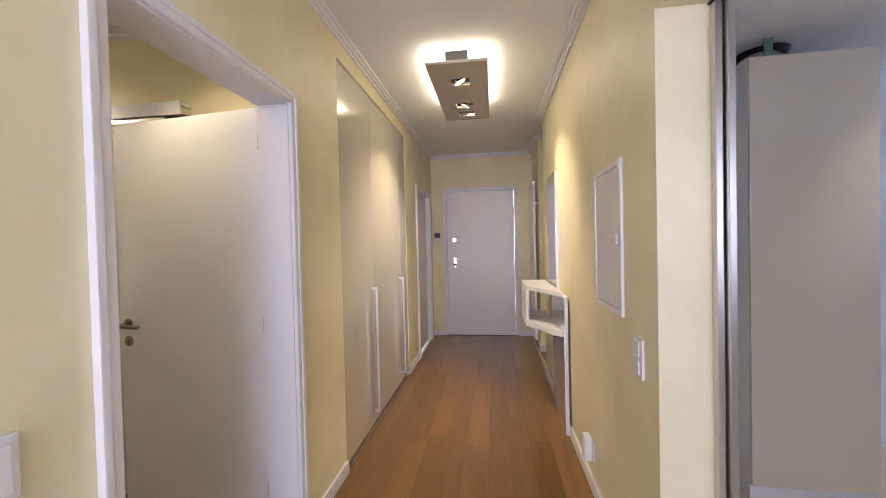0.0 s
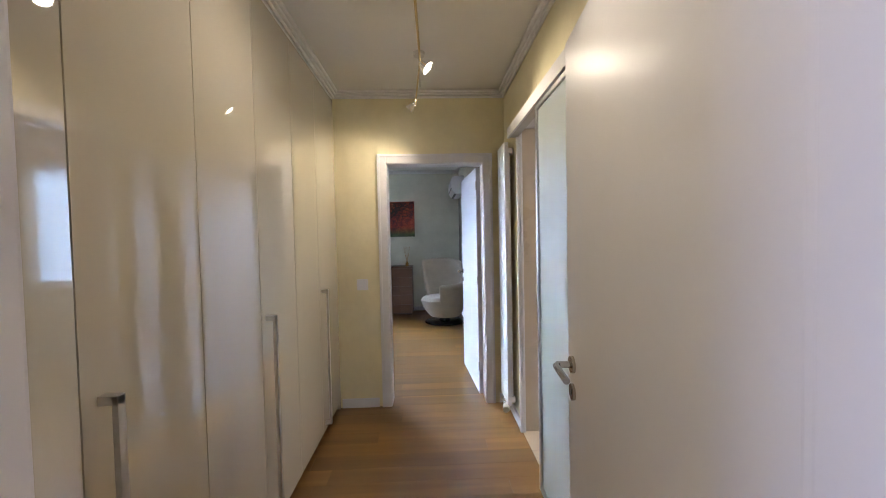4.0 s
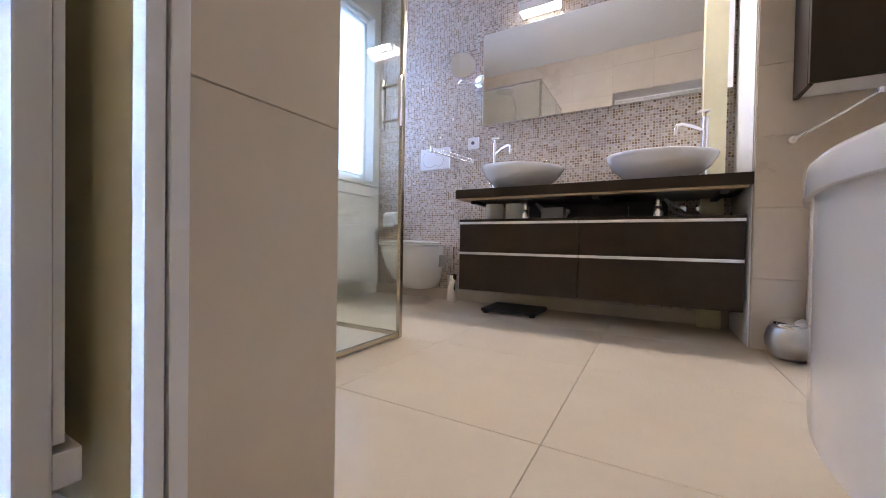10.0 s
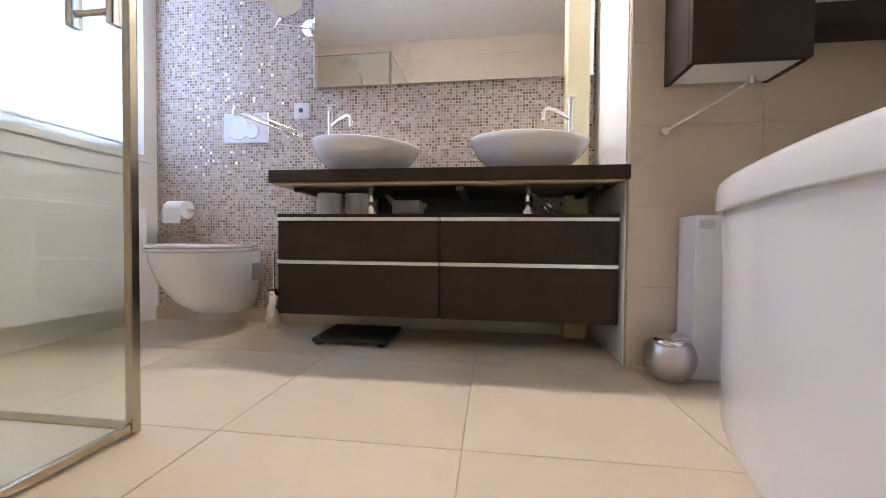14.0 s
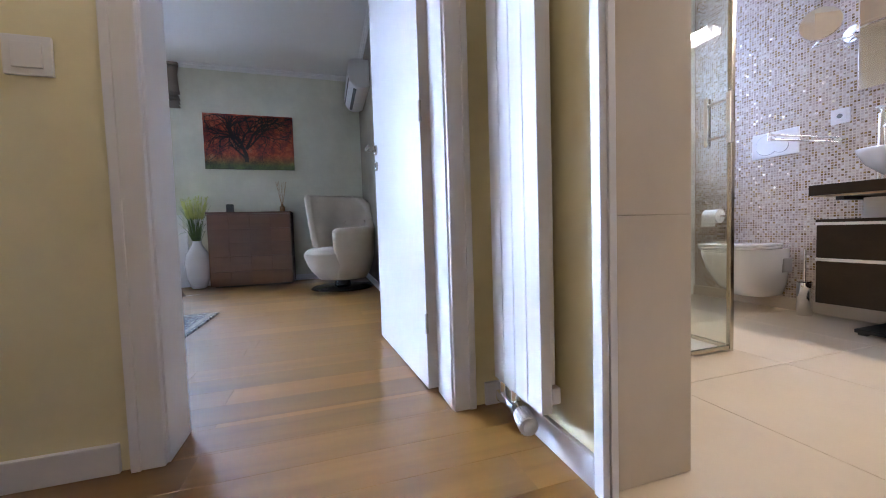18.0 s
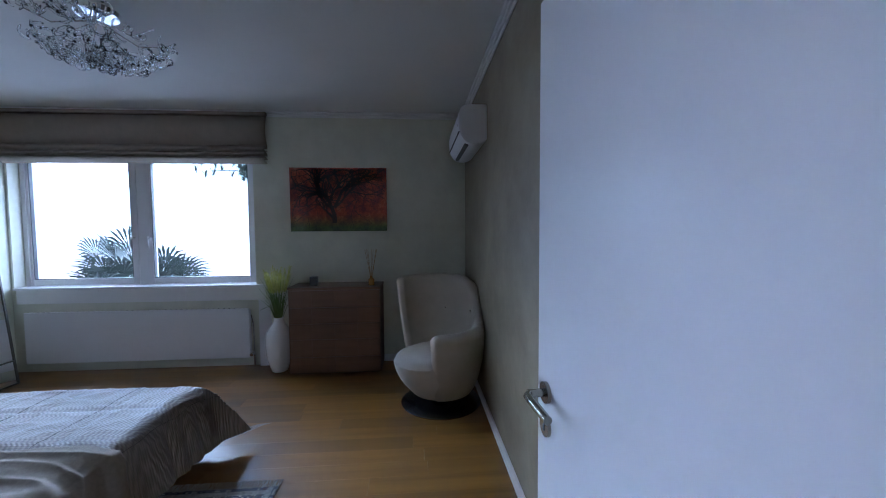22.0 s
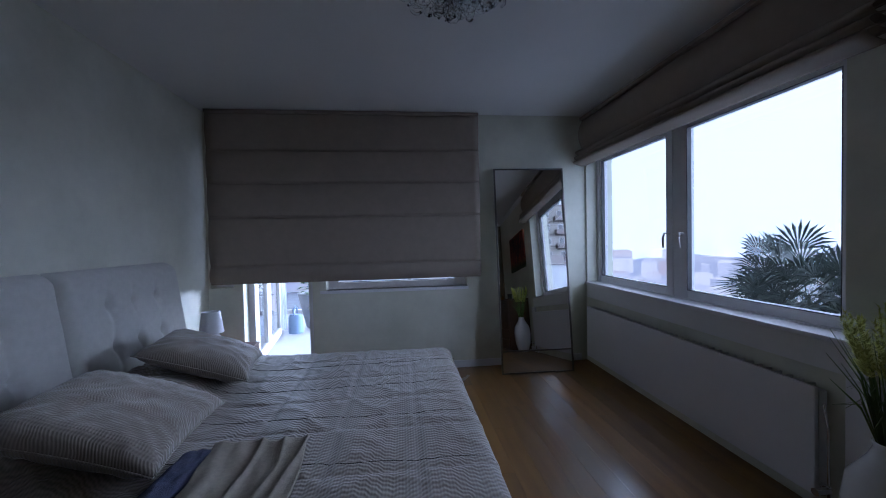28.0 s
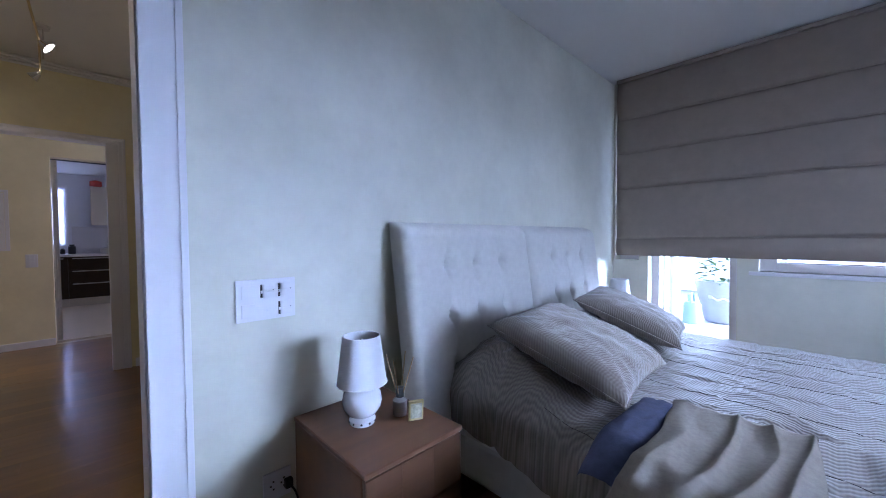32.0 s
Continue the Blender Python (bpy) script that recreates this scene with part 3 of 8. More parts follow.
def spot_head(parent, c, aim, r=0.038):
    """A small halogen head: reflector cup, bulb face."""
    d = Vector(aim).normalized()
    c = Vector(c)
    bm = bmesh.new()
    rod(bm, c - d * 0.05, c, r * 0.45, r, 20, caps=False)
    s = part("reflector", bm, CHROME, parent, "chrome reflector cup", smooth=60)
    bm = bmesh.new()
    rod(bm, c - d * 0.02, c - d * 0.008, r * 0.75, r * 0.9, 20)
    part("bulb", bm, BULB, parent, "glowing halogen bulb")
    return s


lampx, lampy0, lampy1 = -0.21, 2.37, 3.50
hall_lamp = root("ceiling_lamp", (lampx, 2.95, 2.53), "grey flat rectangular ceiling lamp with three tilting halogen spots, lit", "lamp")
holes = [(2.66, 0.055), (3.13, 0.055), (3.34, 0.055)]


def pierced(xs, ys, z0, z1, gaps):
    """A flat plate over a grid of cuts, open where gaps names a cell."""
    bm = bmesh.new()
    at = {}

    def v(i, j, k):
        if (i, j, k) not in at:
            at[i, j, k] = bm.verts.new((xs[i], ys[j], (z0, z1)[k]))
        return at[i, j, k]

    full = {(i, j) for i in range(len(xs) - 1) for j in range(len(ys) - 1)} - set(gaps)
    for i, j in sorted(full):
        for k in (0, 1):
            bm.faces.new((v(i, j, k), v(i + 1, j, k), v(i + 1, j + 1, k), v(i, j + 1, k)))
        for di, dj, p, q in ((-1, 0, (i, j), (i, j + 1)), (1, 0, (i + 1, j), (i + 1, j + 1)), (0, -1, (i, j), (i + 1, j)), (0, 1, (i, j + 1), (i + 1, j + 1))):
            if (i + di, j + dj) not in full:
                bm.faces.new((v(*p, 0), v(*q, 0), v(*q, 1), v(*p, 1)))
    return bm


cuts_y = [lampy0]
for yy, h in holes:
    cuts_y += [yy - h, yy + h]
cuts_y.append(lampy1)
plate = pierced([lampx - 0.205, lampx - 0.07, lampx + 0.07, lampx + 0.205], cuts_y, 2.515, 2.535, [(1, 1), (1, 3), (1, 5)])
part("plate", plate, LAMP_GREY, hall_lamp)
part("stem", boxes(((lampx - 0.075, 2.40, 2.54), (lampx + 0.075, 3.4, CEIL_H - 0.001))), BLACK, hall_lamp, "black mounting box")
for yy, h in holes:
    part("recess", boxes(((lampx - 0.07, yy - h, 2.538), (lampx + 0.07, yy + h, 2.539)), bevel=0), BLACK, hall_lamp, "black square recess")
for (yy, h), a in zip(holes, ((0.5, 0.1, -1), (-0.6, 0.15, -1), (0.7, 0.35, -1))):
    spot_head(hall_lamp, (lampx, yy, 2.508), a, 0.045)
for s in (-1, 1):
    part("backlight", one((lampx + s * 0.13, lampy0 + 0.05, 2.536), (lampx + s * 0.10, lampy0 + 0.55, 2.540)), HALO, hall_lamp, "glowing tube behind the plate")

lamp("hall_spot_east", "SPOT", look((lampx + 0.02, 2.66, 2.495), (0.55, 2.95, 0.9)), 84, WARM, 0.03, spot=84, blend=0.9)
lamp("hall_spot_west", "SPOT", look((lampx - 0.02, 3.13, 2.495), (-0.9, 2.85, 0.9)), 118, WARM, 0.03, spot=84, blend=0.9)
lamp("hall_spot_far", "SPOT", look((lampx, 3.34, 2.495), (-0.1, 5.0, 0.9)), 16, WARM, 0.03, spot=84, blend=0.9)
lamp("hall_backlight", "AREA", look((lampx, 2.85, 2.545), (lampx, 2.85, 3.2)), 24, (1.0, 0.88, 0.64), 0.36, 0.95)


def bar_handle(parent, x, y, z0, z1, out, axis):
    """A long square bar handle with two feet. out: unit step off the face, on axis."""
    bm = bmesh.new()
    ox, oy = (out, 0) if axis == "x" else (0, out)
    d = 0.045
    w = 0.011
    box(bm, (x + ox * (d - 0.014) - (w if axis == "y" else 0), y + oy * (d - 0.014) - (w if axis == "x" else 0), z0), (x + ox * d + (w if axis == "y" else 0), y + oy * d + (w if axis == "x" else 0), z1), 0.002)
    for z in (z0, z1 - 0.022):
        box(bm, (x - (w if axis == "y" else 0), y - (w if axis == "x" else 0), z), (x + ox * d + (w if axis == "y" else 0), y + oy * d + (w if axis == "x" else 0), z + 0.022), 0.002)
    return part("door_handle", bm, STEEL, parent, "long brushed steel bar handle")


def wardrobe_door(parent, axis, face, depth, a0, a1, z0, z1, handle, out):
    """One gloss door with a thin shadow gap on both sides."""
    g = 0.002
    if axis == "x":
        d = part("door", one((face - out * depth, a0 + g, z0), (face, a1 - g, z1), 0.0015), GLOSS, parent)
        if handle is not None:
            bar_handle(d, face, handle, 0.11, 1.035, out, "x")
    else:
        d = part("door", one((a0 + g, face - out * depth, z0), (a1 - g, face, z1), 0.0015), GLOSS, parent)
        if handle is not None:
            bar_handle(d, handle, face, 0.10, 1.04, out, "y")
    return d


for a0, a1, h in ((2.035, 2.62, 2.575), (2.62, 3.43, 3.385), (3.43, 3.675, None)):
    w = root("built_in_wardrobe", (-1.1, (a0 + a1) / 2, 0), "cream high-gloss built-in wardrobe door with steel bar handle" if h else "narrow cream high-gloss wardrobe filler panel", "wardrobe", "hall wardrobe units")
    part("body", one((-1.55, a0, 0.03), (-0.91, a1, 2.448)), WHITE_MATT, w)
    wardrobe_door(w, "x", -0.886, 0.02, a0, a1, 0.035, 2.44, h, 1)
    part("plinth", one((-1.4, a0, 0.0), (-0.92, a1, 0.03)), RUBBER, w)

# wall fittings of the hall
panel = root("fuse_panel", (HX1 - 0.01, 1.68, 1.35), "white flush metal fuse box cover on the cream wall", "panel")
part("frame", boxes(((HX1 - 0.012, 1.49, 1.04), (HX1, 1.52, 1.67)), ((HX1 - 0.012, 1.85, 1.04), (HX1, 1.88, 1.67)), ((HX1 - 0.012, 1.52, 1.04), (HX1, 1.85, 1.065)), ((HX1 - 0.012, 1.52, 1.645), (HX1, 1.85, 1.67)), bevel=0.003), WHITE, panel)
part("door", one((HX1 - 0.008, 1.522, 1.067), (HX1, 1.848, 1.640), 0.002), WHITE, panel)
part("latch", one((HX1 - 0.016, 1.535, 1.33), (HX1 - 0.008, 1.555, 1.37), 0.003), WHITE, panel)


def plate_switch(name, axis, face, out, a0, a1, z0, z1, rows, label, cat):
    """A wall plate with inset rockers on a grid. rows: (a0, a1, z0, z1) fractions."""
    def bxx(bm, u0, u1, v0, v1, d0, d1, bev):
        p0, p1 = face + out * d0, face + out * d1
        return box(bm, (p0, u0, v0), (p1, u1, v1), bev) if axis == "x" else box(bm, (u0, p0, v0), (u1, p1, v1), bev)
    c = (face, (a0 + a1) / 2, z0) if axis == "x" else ((a0 + a1) / 2, face, z0)
    ob = root(name, c, label, cat)
    part("plate", bxx(bmesh.new(), a0, a1, z0, z1, 0, 0.009, 0.003), WHITE, ob)
    for f in rows:
        u0, u1, v0, v1 = a0 + f[0] * (a1 - a0), a0 + f[1] * (a1 - a0), z0 + f[2] * (z1 - z0), z0 + f[3] * (z1 - z0)
        part("rocker", bxx(bmesh.new(), u0, u1, v0, v1, 0.008, 0.013, 0.002), WHITE, ob)
    return ob


plate_switch("light_switch", "x", HX1, -1, 1.30, 1.39, 0.86, 1.0, [(0.25, 0.75, 0.08, 0.45), (0.25, 0.75, 0.55, 0.92)], "white double rocker switch on the cream wall", "switch")
plate_switch("wall_socket", "x", HX1, -1, 1.97, 2.06, 0.18, 0.27, [(0.2, 0.8, 0.2, 0.8)], "white wall socket low on the cream wall", "socket")
plug = root("plug_adapter", (HX1 - 0.01, 2.1, 0.2), "white night-light plug in the wall socket", "plug")
part("body", one((HX1 - 0.05, 1.985, 0.17), (HX1 - 0.010, 2.045, 0.30), 0.01), WHITE, plug)
plate_switch("low_switch", "x", HX0, 1, 0.30, 0.52, 0.90, 1.02, [(0.06, 0.48, 0.12, 0.88), (0.52, 0.94, 0.12, 0.88)], "white switch plate beside the passage door", "switch")

inter = root("intercom", (-0.80, HY1 - 0.01, 1.4), "small dark intercom display with silver buttons below", "intercom")
part("screen", one((-0.84, HY1 - 0.02, 1.42), (-0.76, HY1, 1.49), 0.004), BLACK, inter)
part("button_plate", one((-0.84, HY1 - 0.015, 1.36), (-0.76, HY1, 1.41), 0.004), WHITE, inter)

# mirror and console
tall = root("wall_mirror", (HX1, 3.1, 1.4), "tall narrow frameless mirror on the cream wall", "mirror")
part("backing", one((HX1 - 0.022, 2.95, 0.93), (HX1, 3.37, 1.90), 0.002), STEEL, tall)
part("glass", one((HX1 - 0.026, 2.955, 0.935), (HX1 - 0.022, 3.365, 1.895), 0.001), MIRROR, tall)
low = root("floor_mirror", (HX1, 3.0, 0), "floor-standing white-edged mirror panel below the console", "mirror")
part("frame", one((HX1 - 0.034, 2.56, 0.004), (HX1 - 0.014, 3.10, 0.96), 0.002), WHITE, low)
part("glass", one((HX1 - 0.038, 2.575, 0.02), (HX1 - 0.034, 3.085, 0.955), 0.001), MIRROR, low)
console = root("wall_console", (0.4, 3.1, 0.66), "white lacquered open box console fixed to the wall", "console")
part("top", prism(bmesh.new(), [(HX1 - 0.04, 2.60), (HX1 - 0.04, 3.50), (0.26, 3.50), (0.26, 3.02)], 0.955, 0.985), WHITE, console)
part("front", one((0.26, 3.02, 0.70), (0.285, 3.50, 0.955), 0.004), WHITE, console)
part("shelf", prism(bmesh.new(), [(HX1 - 0.04, 2.66), (HX1 - 0.04, 3.50), (0.26, 3.50), (0.26, 3.02)], 0.66, 0.70), WHITE, console)

# tall panel radiator on the pier
rad = root("slim_radiator", (0.54, 4.85, 0.05), "tall slim white panel radiator edge beside the entrance", "radiator")
part("panel", one((0.505, 4.70, 0.10), (0.535, 5.18, 2.10), 0.006), WHITE, rad)
for y, z in ((4.78, 0.4), (5.06, 0.4), (4.78, 1.8), (5.06, 1.8)):
    part("bracket", one((0.535, y, z), (0.559, y + 0.04, z + 0.04)), STEEL, rad)

# ---- kitchen seen from the hall ----
slide = root("kitchen_sliding_door", (HX1 + 0.19, KY, 0), "slid-back glass kitchen door with aluminium edge profile", "door")
part("profile", boxes(((HX1 + 0.155, KY - 0.03, 0.01), (HX1 + 0.175, KY - 0.004, 2.05)), ((HX1 + 0.18, KY - 0.05, 0.01), (HX1 + 0.20, KY - 0.004, 2.05)), bevel=0.003), STEEL, slide)
part("rail", one((HX1 + 0.15, 0.10, 2.052), (HX1 + 0.20, KY - 0.002, 2.059)), BLACK, slide)
SPLASH = mat("speckled_splashback", (0.62, 0.60, 0.58), 0.3, vary=0.25, scale=120, fine=300)
tallcab = root("tall_cabinet", (1.55, 2.3, 0), "tall glossy white kitchen cabinet", "cabinet")
part("body", one((1.285, 2.02, 0.0), (1.85, 2.61, 2.24), 0.003), mat("gloss_cabinet_white", (0.78, 0.78, 0.80), 0.1, vary=0.01, coat=0.4), tallcab)
part("door", one((1.285, 2.0, 0.08), (1.85, 2.019, 2.238), 0.002), GLOSS, tallcab)
bowl = root("glass_bowl", (1.46, 2.2, 2.24), "clear glass bowl with a green cloth on the tall cabinet", "bowl")
part("bowl", lathe(bmesh.new(), [(0.05, 0.0), (0.10, 0.03), (0.13, 0.09), (0.126, 0.09), (0.095, 0.035), (0.0, 0.01)], (1.46, 2.2, 2.2402)), GLASS, bowl, smooth=True)
part("handle", one((1.40, 2.07, 2.2402), (1.44, 2.08, 2.37), 0.004), mat("green_plastic", (0.10, 0.20, 0.15), 0.5), bowl, "dark green handle")


def drawer_unit(name, x, y0, y1, z0, z1, label, cuts):
    ob = root(name, (x, (y0 + y1) / 2, 0), label, "cabinet", "kitchen base units")
    part("body", one((x + 0.02, y0, z0), (4.24, y1, z1)), DARKWOOD, ob)
    part("plinth", one((x + 0.06, y0, 0.0), (4.24, y1, z0)), STEEL, ob)
    for a, b in zip(cuts, cuts[1:]):
        d = part("drawer", one((x, y0 + 0.003, a + 0.004), (x + 0.019, y1 - 0.003, b - 0.004), 0.002), DARKWOOD, ob)
        part("handle", one((x - 0.02, y0 + 0.05, b - 0.035), (x, y1 - 0.05, b - 0.02), 0.002), STEEL, d, "slim steel handle")
    return ob


drawer_unit("base_cabinet", 3.62, 1.15, 1.75, 0.14, 0.86, "dark wood kitchen base cabinet under the window", (0.14, 0.86))
drawer_unit("drawer_cabinet", 3.62, 0.45, 1.148, 0.14, 0.86, "dark wood kitchen drawer unit with steel handles", (0.14, 0.42, 0.64, 0.86))
drawer_unit("drawer_cabinet", 3.62, -0.25, 0.448, 0.14, 0.86, "dark wood kitchen drawer unit with steel handles", (0.14, 0.42, 0.64, 0.86))
solo("worktop", one((3.60, -0.25, 0.862), (4.245, 1.76, 0.90), 0.004), mat("pale_stone_worktop", (0.66, 0.64, 0.60), 0.35, vary=0.08, scale=30), "pale stone kitchen worktop", "worktop", (3.9, 0.8, 0.862))
solo("splashback", one((4.235, -0.25, 0.902), (4.2485, 1.10, 1.40), 0.001), SPLASH, "grey speckled splashback panel", "splashback", (4.24, 0.5, 0.902))
wc = root("wall_cabinet", (4.05, 0.6, 1.42), "white gloss kitchen wall cabinet", "cabinet")
part("body", one((3.90, 0.20, 1.42), (4.248, 0.84, 2.12), 0.003), GLOSS, wc)
part("door", one((3.88, 0.205, 1.425), (3.899, 0.835, 2.115), 0.002), GLOSS, wc)
pot = root("red_pot", (4.0, 0.78, 2.12), "small red enamel pot on the wall cabinet", "pot")
part("pot", lathe(bmesh.new(), [(0.07, 0.0), (0.085, 0.02), (0.085, 0.10), (0.08, 0.105), (0.02, 0.125), (0.0, 0.13)], (4.02, 0.76, 2.1205)), mat("red_enamel", (0.45, 0.05, 0.03), 0.25), pot, smooth=40)
for y, r, h, lab in ((1.10, 0.05, 0.17, "dark kitchen canister on the worktop"), (1.22, 0.035, 0.10, "small dark jar on the worktop")):
    solo("canister", lathe(bmesh.new(), [(r * 0.95, 0), (r, 0.01), (r, h * 0.8), (r * 0.7, h * 0.85), (r * 0.7, h)], (4.05, y, 0.9005)), BLACK, lab, "canister", (4.05, y, 0.9005), smooth=40)
kpot = root("cooking_pot", (4.0, 0.62, 0.9), "steel cooking pot on the worktop", "pot")
part("pot", lathe(bmesh.new(), [(0.10, 0.0), (0.11, 0.01), (0.11, 0.09), (0.105, 0.09), (0.1, 0.02), (0, 0.018)], (3.95, 0.62, 0.9005)), STEEL, kpot, smooth=40)
part("lid", lathe(bmesh.new(), [(0.11, 0.0), (0.06, 0.02), (0.012, 0.025), (0.012, 0.045), (0.0, 0.047)], (3.95, 0.62, 0.991)), STEEL, kpot, smooth=40)
kw = tagged(new("window_kitchen"), "white kitchen window with bright daylight", kind="structure")
kw.location = (4.3, 1.45, 1.02)
ORG[kw] = Vector((4.3, 1.45, 1.02))
part("window_frame", boxes(((4.30, 1.14, 1.02), (4.36, 1.20, 2.12)), ((4.30, 1.69, 1.02), (4.36, 1.75, 2.12)), ((4.30, 1.20, 1.02), (4.36, 1.69, 1.08)), ((4.30, 1.20, 2.06), (4.36, 1.69, 2.12)), bevel=0.004), WHITE, kw)
GLAZE = glass("window_glass", (0.97, 0.99, 1.0))
p = part("pane", one((4.325, 1.20, 1.08), (4.335, 1.69, 2.06)), GLAZE, kw)
p.visible_shadow = False
kb = root("kitchen_blind", (4.28, 1.45, 1.02), "white translucent blind drawn over the kitchen window", "blind")
KBL = bpy.data.materials.new("daylit_blind")
KBL.use_nodes = True
kn = KBL.node_tree
ktr = kn.nodes.new("ShaderNodeBsdfTranslucent")
ktr.inputs[0].default_value = (0.9, 0.92, 0.95, 1)
kn.links.new(ktr.outputs[0], kn.nodes["Material Output"].inputs[0])
part("fabric", one((4.284, 1.16, 1.04), (4.287, 1.73, 2.10)), KBL, kb)
lamp("kitchen_window_light", "AREA", look((4.36, 1.45, 1.57), (2.0, 1.45, 1.4)), 40, SOFT_DAY, 0.5, 1.0)
kspot = root("downlight", (2.2, 1.6, 2.36), "round recessed kitchen downlight, lit", "lamp")
part("ring", lathe(bmesh.new(), [(0.055, -0.008), (0.06, 0.0), (0.045, 0.0), (0.045, -0.008)], (2.05, 1.75, 2.359)), CHROME, kspot, smooth=40)
part("bulb", lathe(bmesh.new(), [(0.044, -0.003), (0.0, -0.004)], (2.05, 1.75, 2.359)), BULB, kspot)
lamp("kitchen_downlight", "SPOT", look((2.05, 1.70, 2.34), (2.0, 1.5, 0)), 25, (1.0, 0.9, 0.75), 0.04, spot=100, blend=0.8)

# ---- passage ----
seams = [-3.70, -3.22, -2.785, -2.35, -1.93, -1.50, -1.05]
for i, (a, b) in enumerate(zip(seams, seams[1:])):
    h = b - 0.05 if i % 2 == 0 else None
    w = root("wardrobe", ((a + b) / 2, 0.1, 0), "tall cream high-gloss wardrobe with a steel bar handle" if h else "tall cream high-gloss wardrobe with a plain door", "wardrobe", "passage wardrobes")
    part("body", one((a, -0.19, 0.06), (b, WY - 0.03, 2.49)), WHITE_MATT, w)
    part("plinth", one((a, -0.15, 0.0), (b, WY - 0.06, 0.06)), RUBBER, w)
    wardrobe_door(w, "y", WY, 0.02, a, b, 0.055, 2.488, h, 1)
fill = root("wardrobe_filler", (-3.69, 0.3, 0), "narrow cream filler strip between wardrobe and wall", "panel")
part("strip", one((EX + 0.001, 0.30, 0.0), (-3.702, WY - 0.004, 2.50), 0.002), GLOSS, fill)
shell("trim_wardrobe_top", one((EX, -0.19, 2.492), (HX0 - PART_W, WY - 0.006, CEIL_2)), WHITE_MATT)

plate_switch("light_switch", "x", EX, 1, 0.545, 0.635, 0.965, 1.055, [(0.18, 0.82, 0.18, 0.82)], "white rocker switch beside the bedroom door", "switch")

vr = root("vertical_radiator", (-3.51, 1.74, 0.12), "tall white vertical radiator with flat grooved panels", "radiator")
for k in range(4):
    x0 = -3.635 + k * 0.066
    part("panel", one((x0, 1.695, 0.13), (x0 + 0.063, 1.725, 2.06), 0.003), WHITE, vr)
part("back_panel", one((-3.634, 1.7255, 0.20), (-3.376, 1.735, 1.97)), WHITE, vr)
for z in (0.15, 1.98):
    part("collector", one((-3.63, 1.725, z), (-3.375, 1.75, z + 0.04), 0.004), WHITE, vr)
for x, z in ((-3.58, 0.15), (-3.46, 1.98)):
    part("bracket", one((x, 1.75, z), (x + 0.04, RY, z + 0.04)), WHITE, vr)
bm = bmesh.new()
rod(bm, (-3.60, 1.71, 0.13), (-3.60, 1.71, 0.085), 0.014)
rod(bm, (-3.53, 1.71, 0.13), (-3.53, 1.71, 0.085), 0.014)
box(bm, (-3.62, 1.69, 0.065), (-3.50, 1.73, 0.095), 0.006)
rod(bm, (-3.53, 1.71, 0.075), (-3.53, 1.768, 0.075), 0.010)
rod(bm, (-3.60, 1.71, 0.075), (-3.60, 1.768, 0.075), 0.010)
rod(bm, (-3.515, 1.705, 0.085), (-3.486, 1.70, 0.082), 0.016, 0.019, 20)
part("valve_block", bm, CHROME, vr, "chrome valve block", smooth=40)
bm = bmesh.new()
rod(bm, (-3.485, 1.70, 0.082), (-3.425, 1.69, 0.077), 0.021, 0.024, 32)
for k in range(18):
    a = 2 * math.pi * k / 18
    c_, d_ = math.cos(a), math.sin(a)
    rod(bm, (-3.483, 1.70 + 0.0215 * c_, 0.082 + 0.0215 * d_), (-3.430, 1.691 + 0.0245 * c_, 0.0775 + 0.0245 * d_), 0.0022, n=6)
rod(bm, (-3.4249, 1.69, 0.077), (-3.423, 1.6897, 0.0768), 0.018, 0.017, 24)
part("thermostat", bm, WHITE, vr, "white thermostat knob", smooth=40)

# spot lights on a rod
CABLE_Y = 1.10
track = root("spot_rail", (-2.4, CABLE_Y, CEIL_2), "brass ceiling rod carrying small tilted halogen spots, lit", "lamp")
bm = bmesh.new()
pipe(bm, [(-3.42, 1.06, 2.345), (-2.75, 1.11, 2.345), (-2.10, 1.10, 2.345), (-1.45, 1.13, 2.345)], 0.006)
part("rod", bm, mat("brass", (0.55, 0.42, 0.2), 0.3, 1.0), track, "thin brass rod", smooth=60)
for x in (-3.10, -1.75):
    bm = bmesh.new()
    rod(bm, (x, 1.10, 2.345), (x, 1.10, CEIL_2), 0.005)
    lathe(bm, [(0.035, -0.02), (0.04, -0.001)], (x, 1.10, CEIL_2))
    part("stem", bm, STEEL, track, smooth=50)
HEADS = [(-3.36, 1.06, (-0.4, -1.0, -1.0)), (-2.75, 1.11, (0.3, 1.0, -0.9)), (-2.09, 1.10, (-0.3, -1.0, -0.9)), (-1.47, 1.13, (0.2, 1.0, -1.0))]
for x, y, a in HEADS:
    d = Vector(a).normalized()
    spot_head(track, Vector((x, y, 2.335)) + d * 0.06, a, 0.036)
    bm = bmesh.new()
    rod(bm, (x, y, 2.345), Vector((x, y, 2.335)) + d * 0.02, 0.008)
    part("joint", bm, CHROME, track, smooth=50)
lamp("passage_spot_a", "SPOT", look((-3.38, 1.0, 2.27), (-3.66, 0.45, 1.5)), 21, WARM, 0.03, spot=110, blend=1.0)
lamp("passage_spot_b", "SPOT", look((-2.73, 1.17, 2.28), (-2.55, 1.75, 1.7)), 27, WARM, 0.03, spot=120, blend=1.0)
lamp("passage_spot_c", "SPOT", look((-2.12, 1.03, 2.28), (-2.15, 0.4, 1.8)), 12, WARM, 0.03, spot=110, blend=1.0)
lamp("passage_spot_d", "SPOT", look((-1.46, 1.2, 2.28), (-1.35, 1.6, 1.7)), 15, WARM, 0.03, spot=110, blend=1.0)

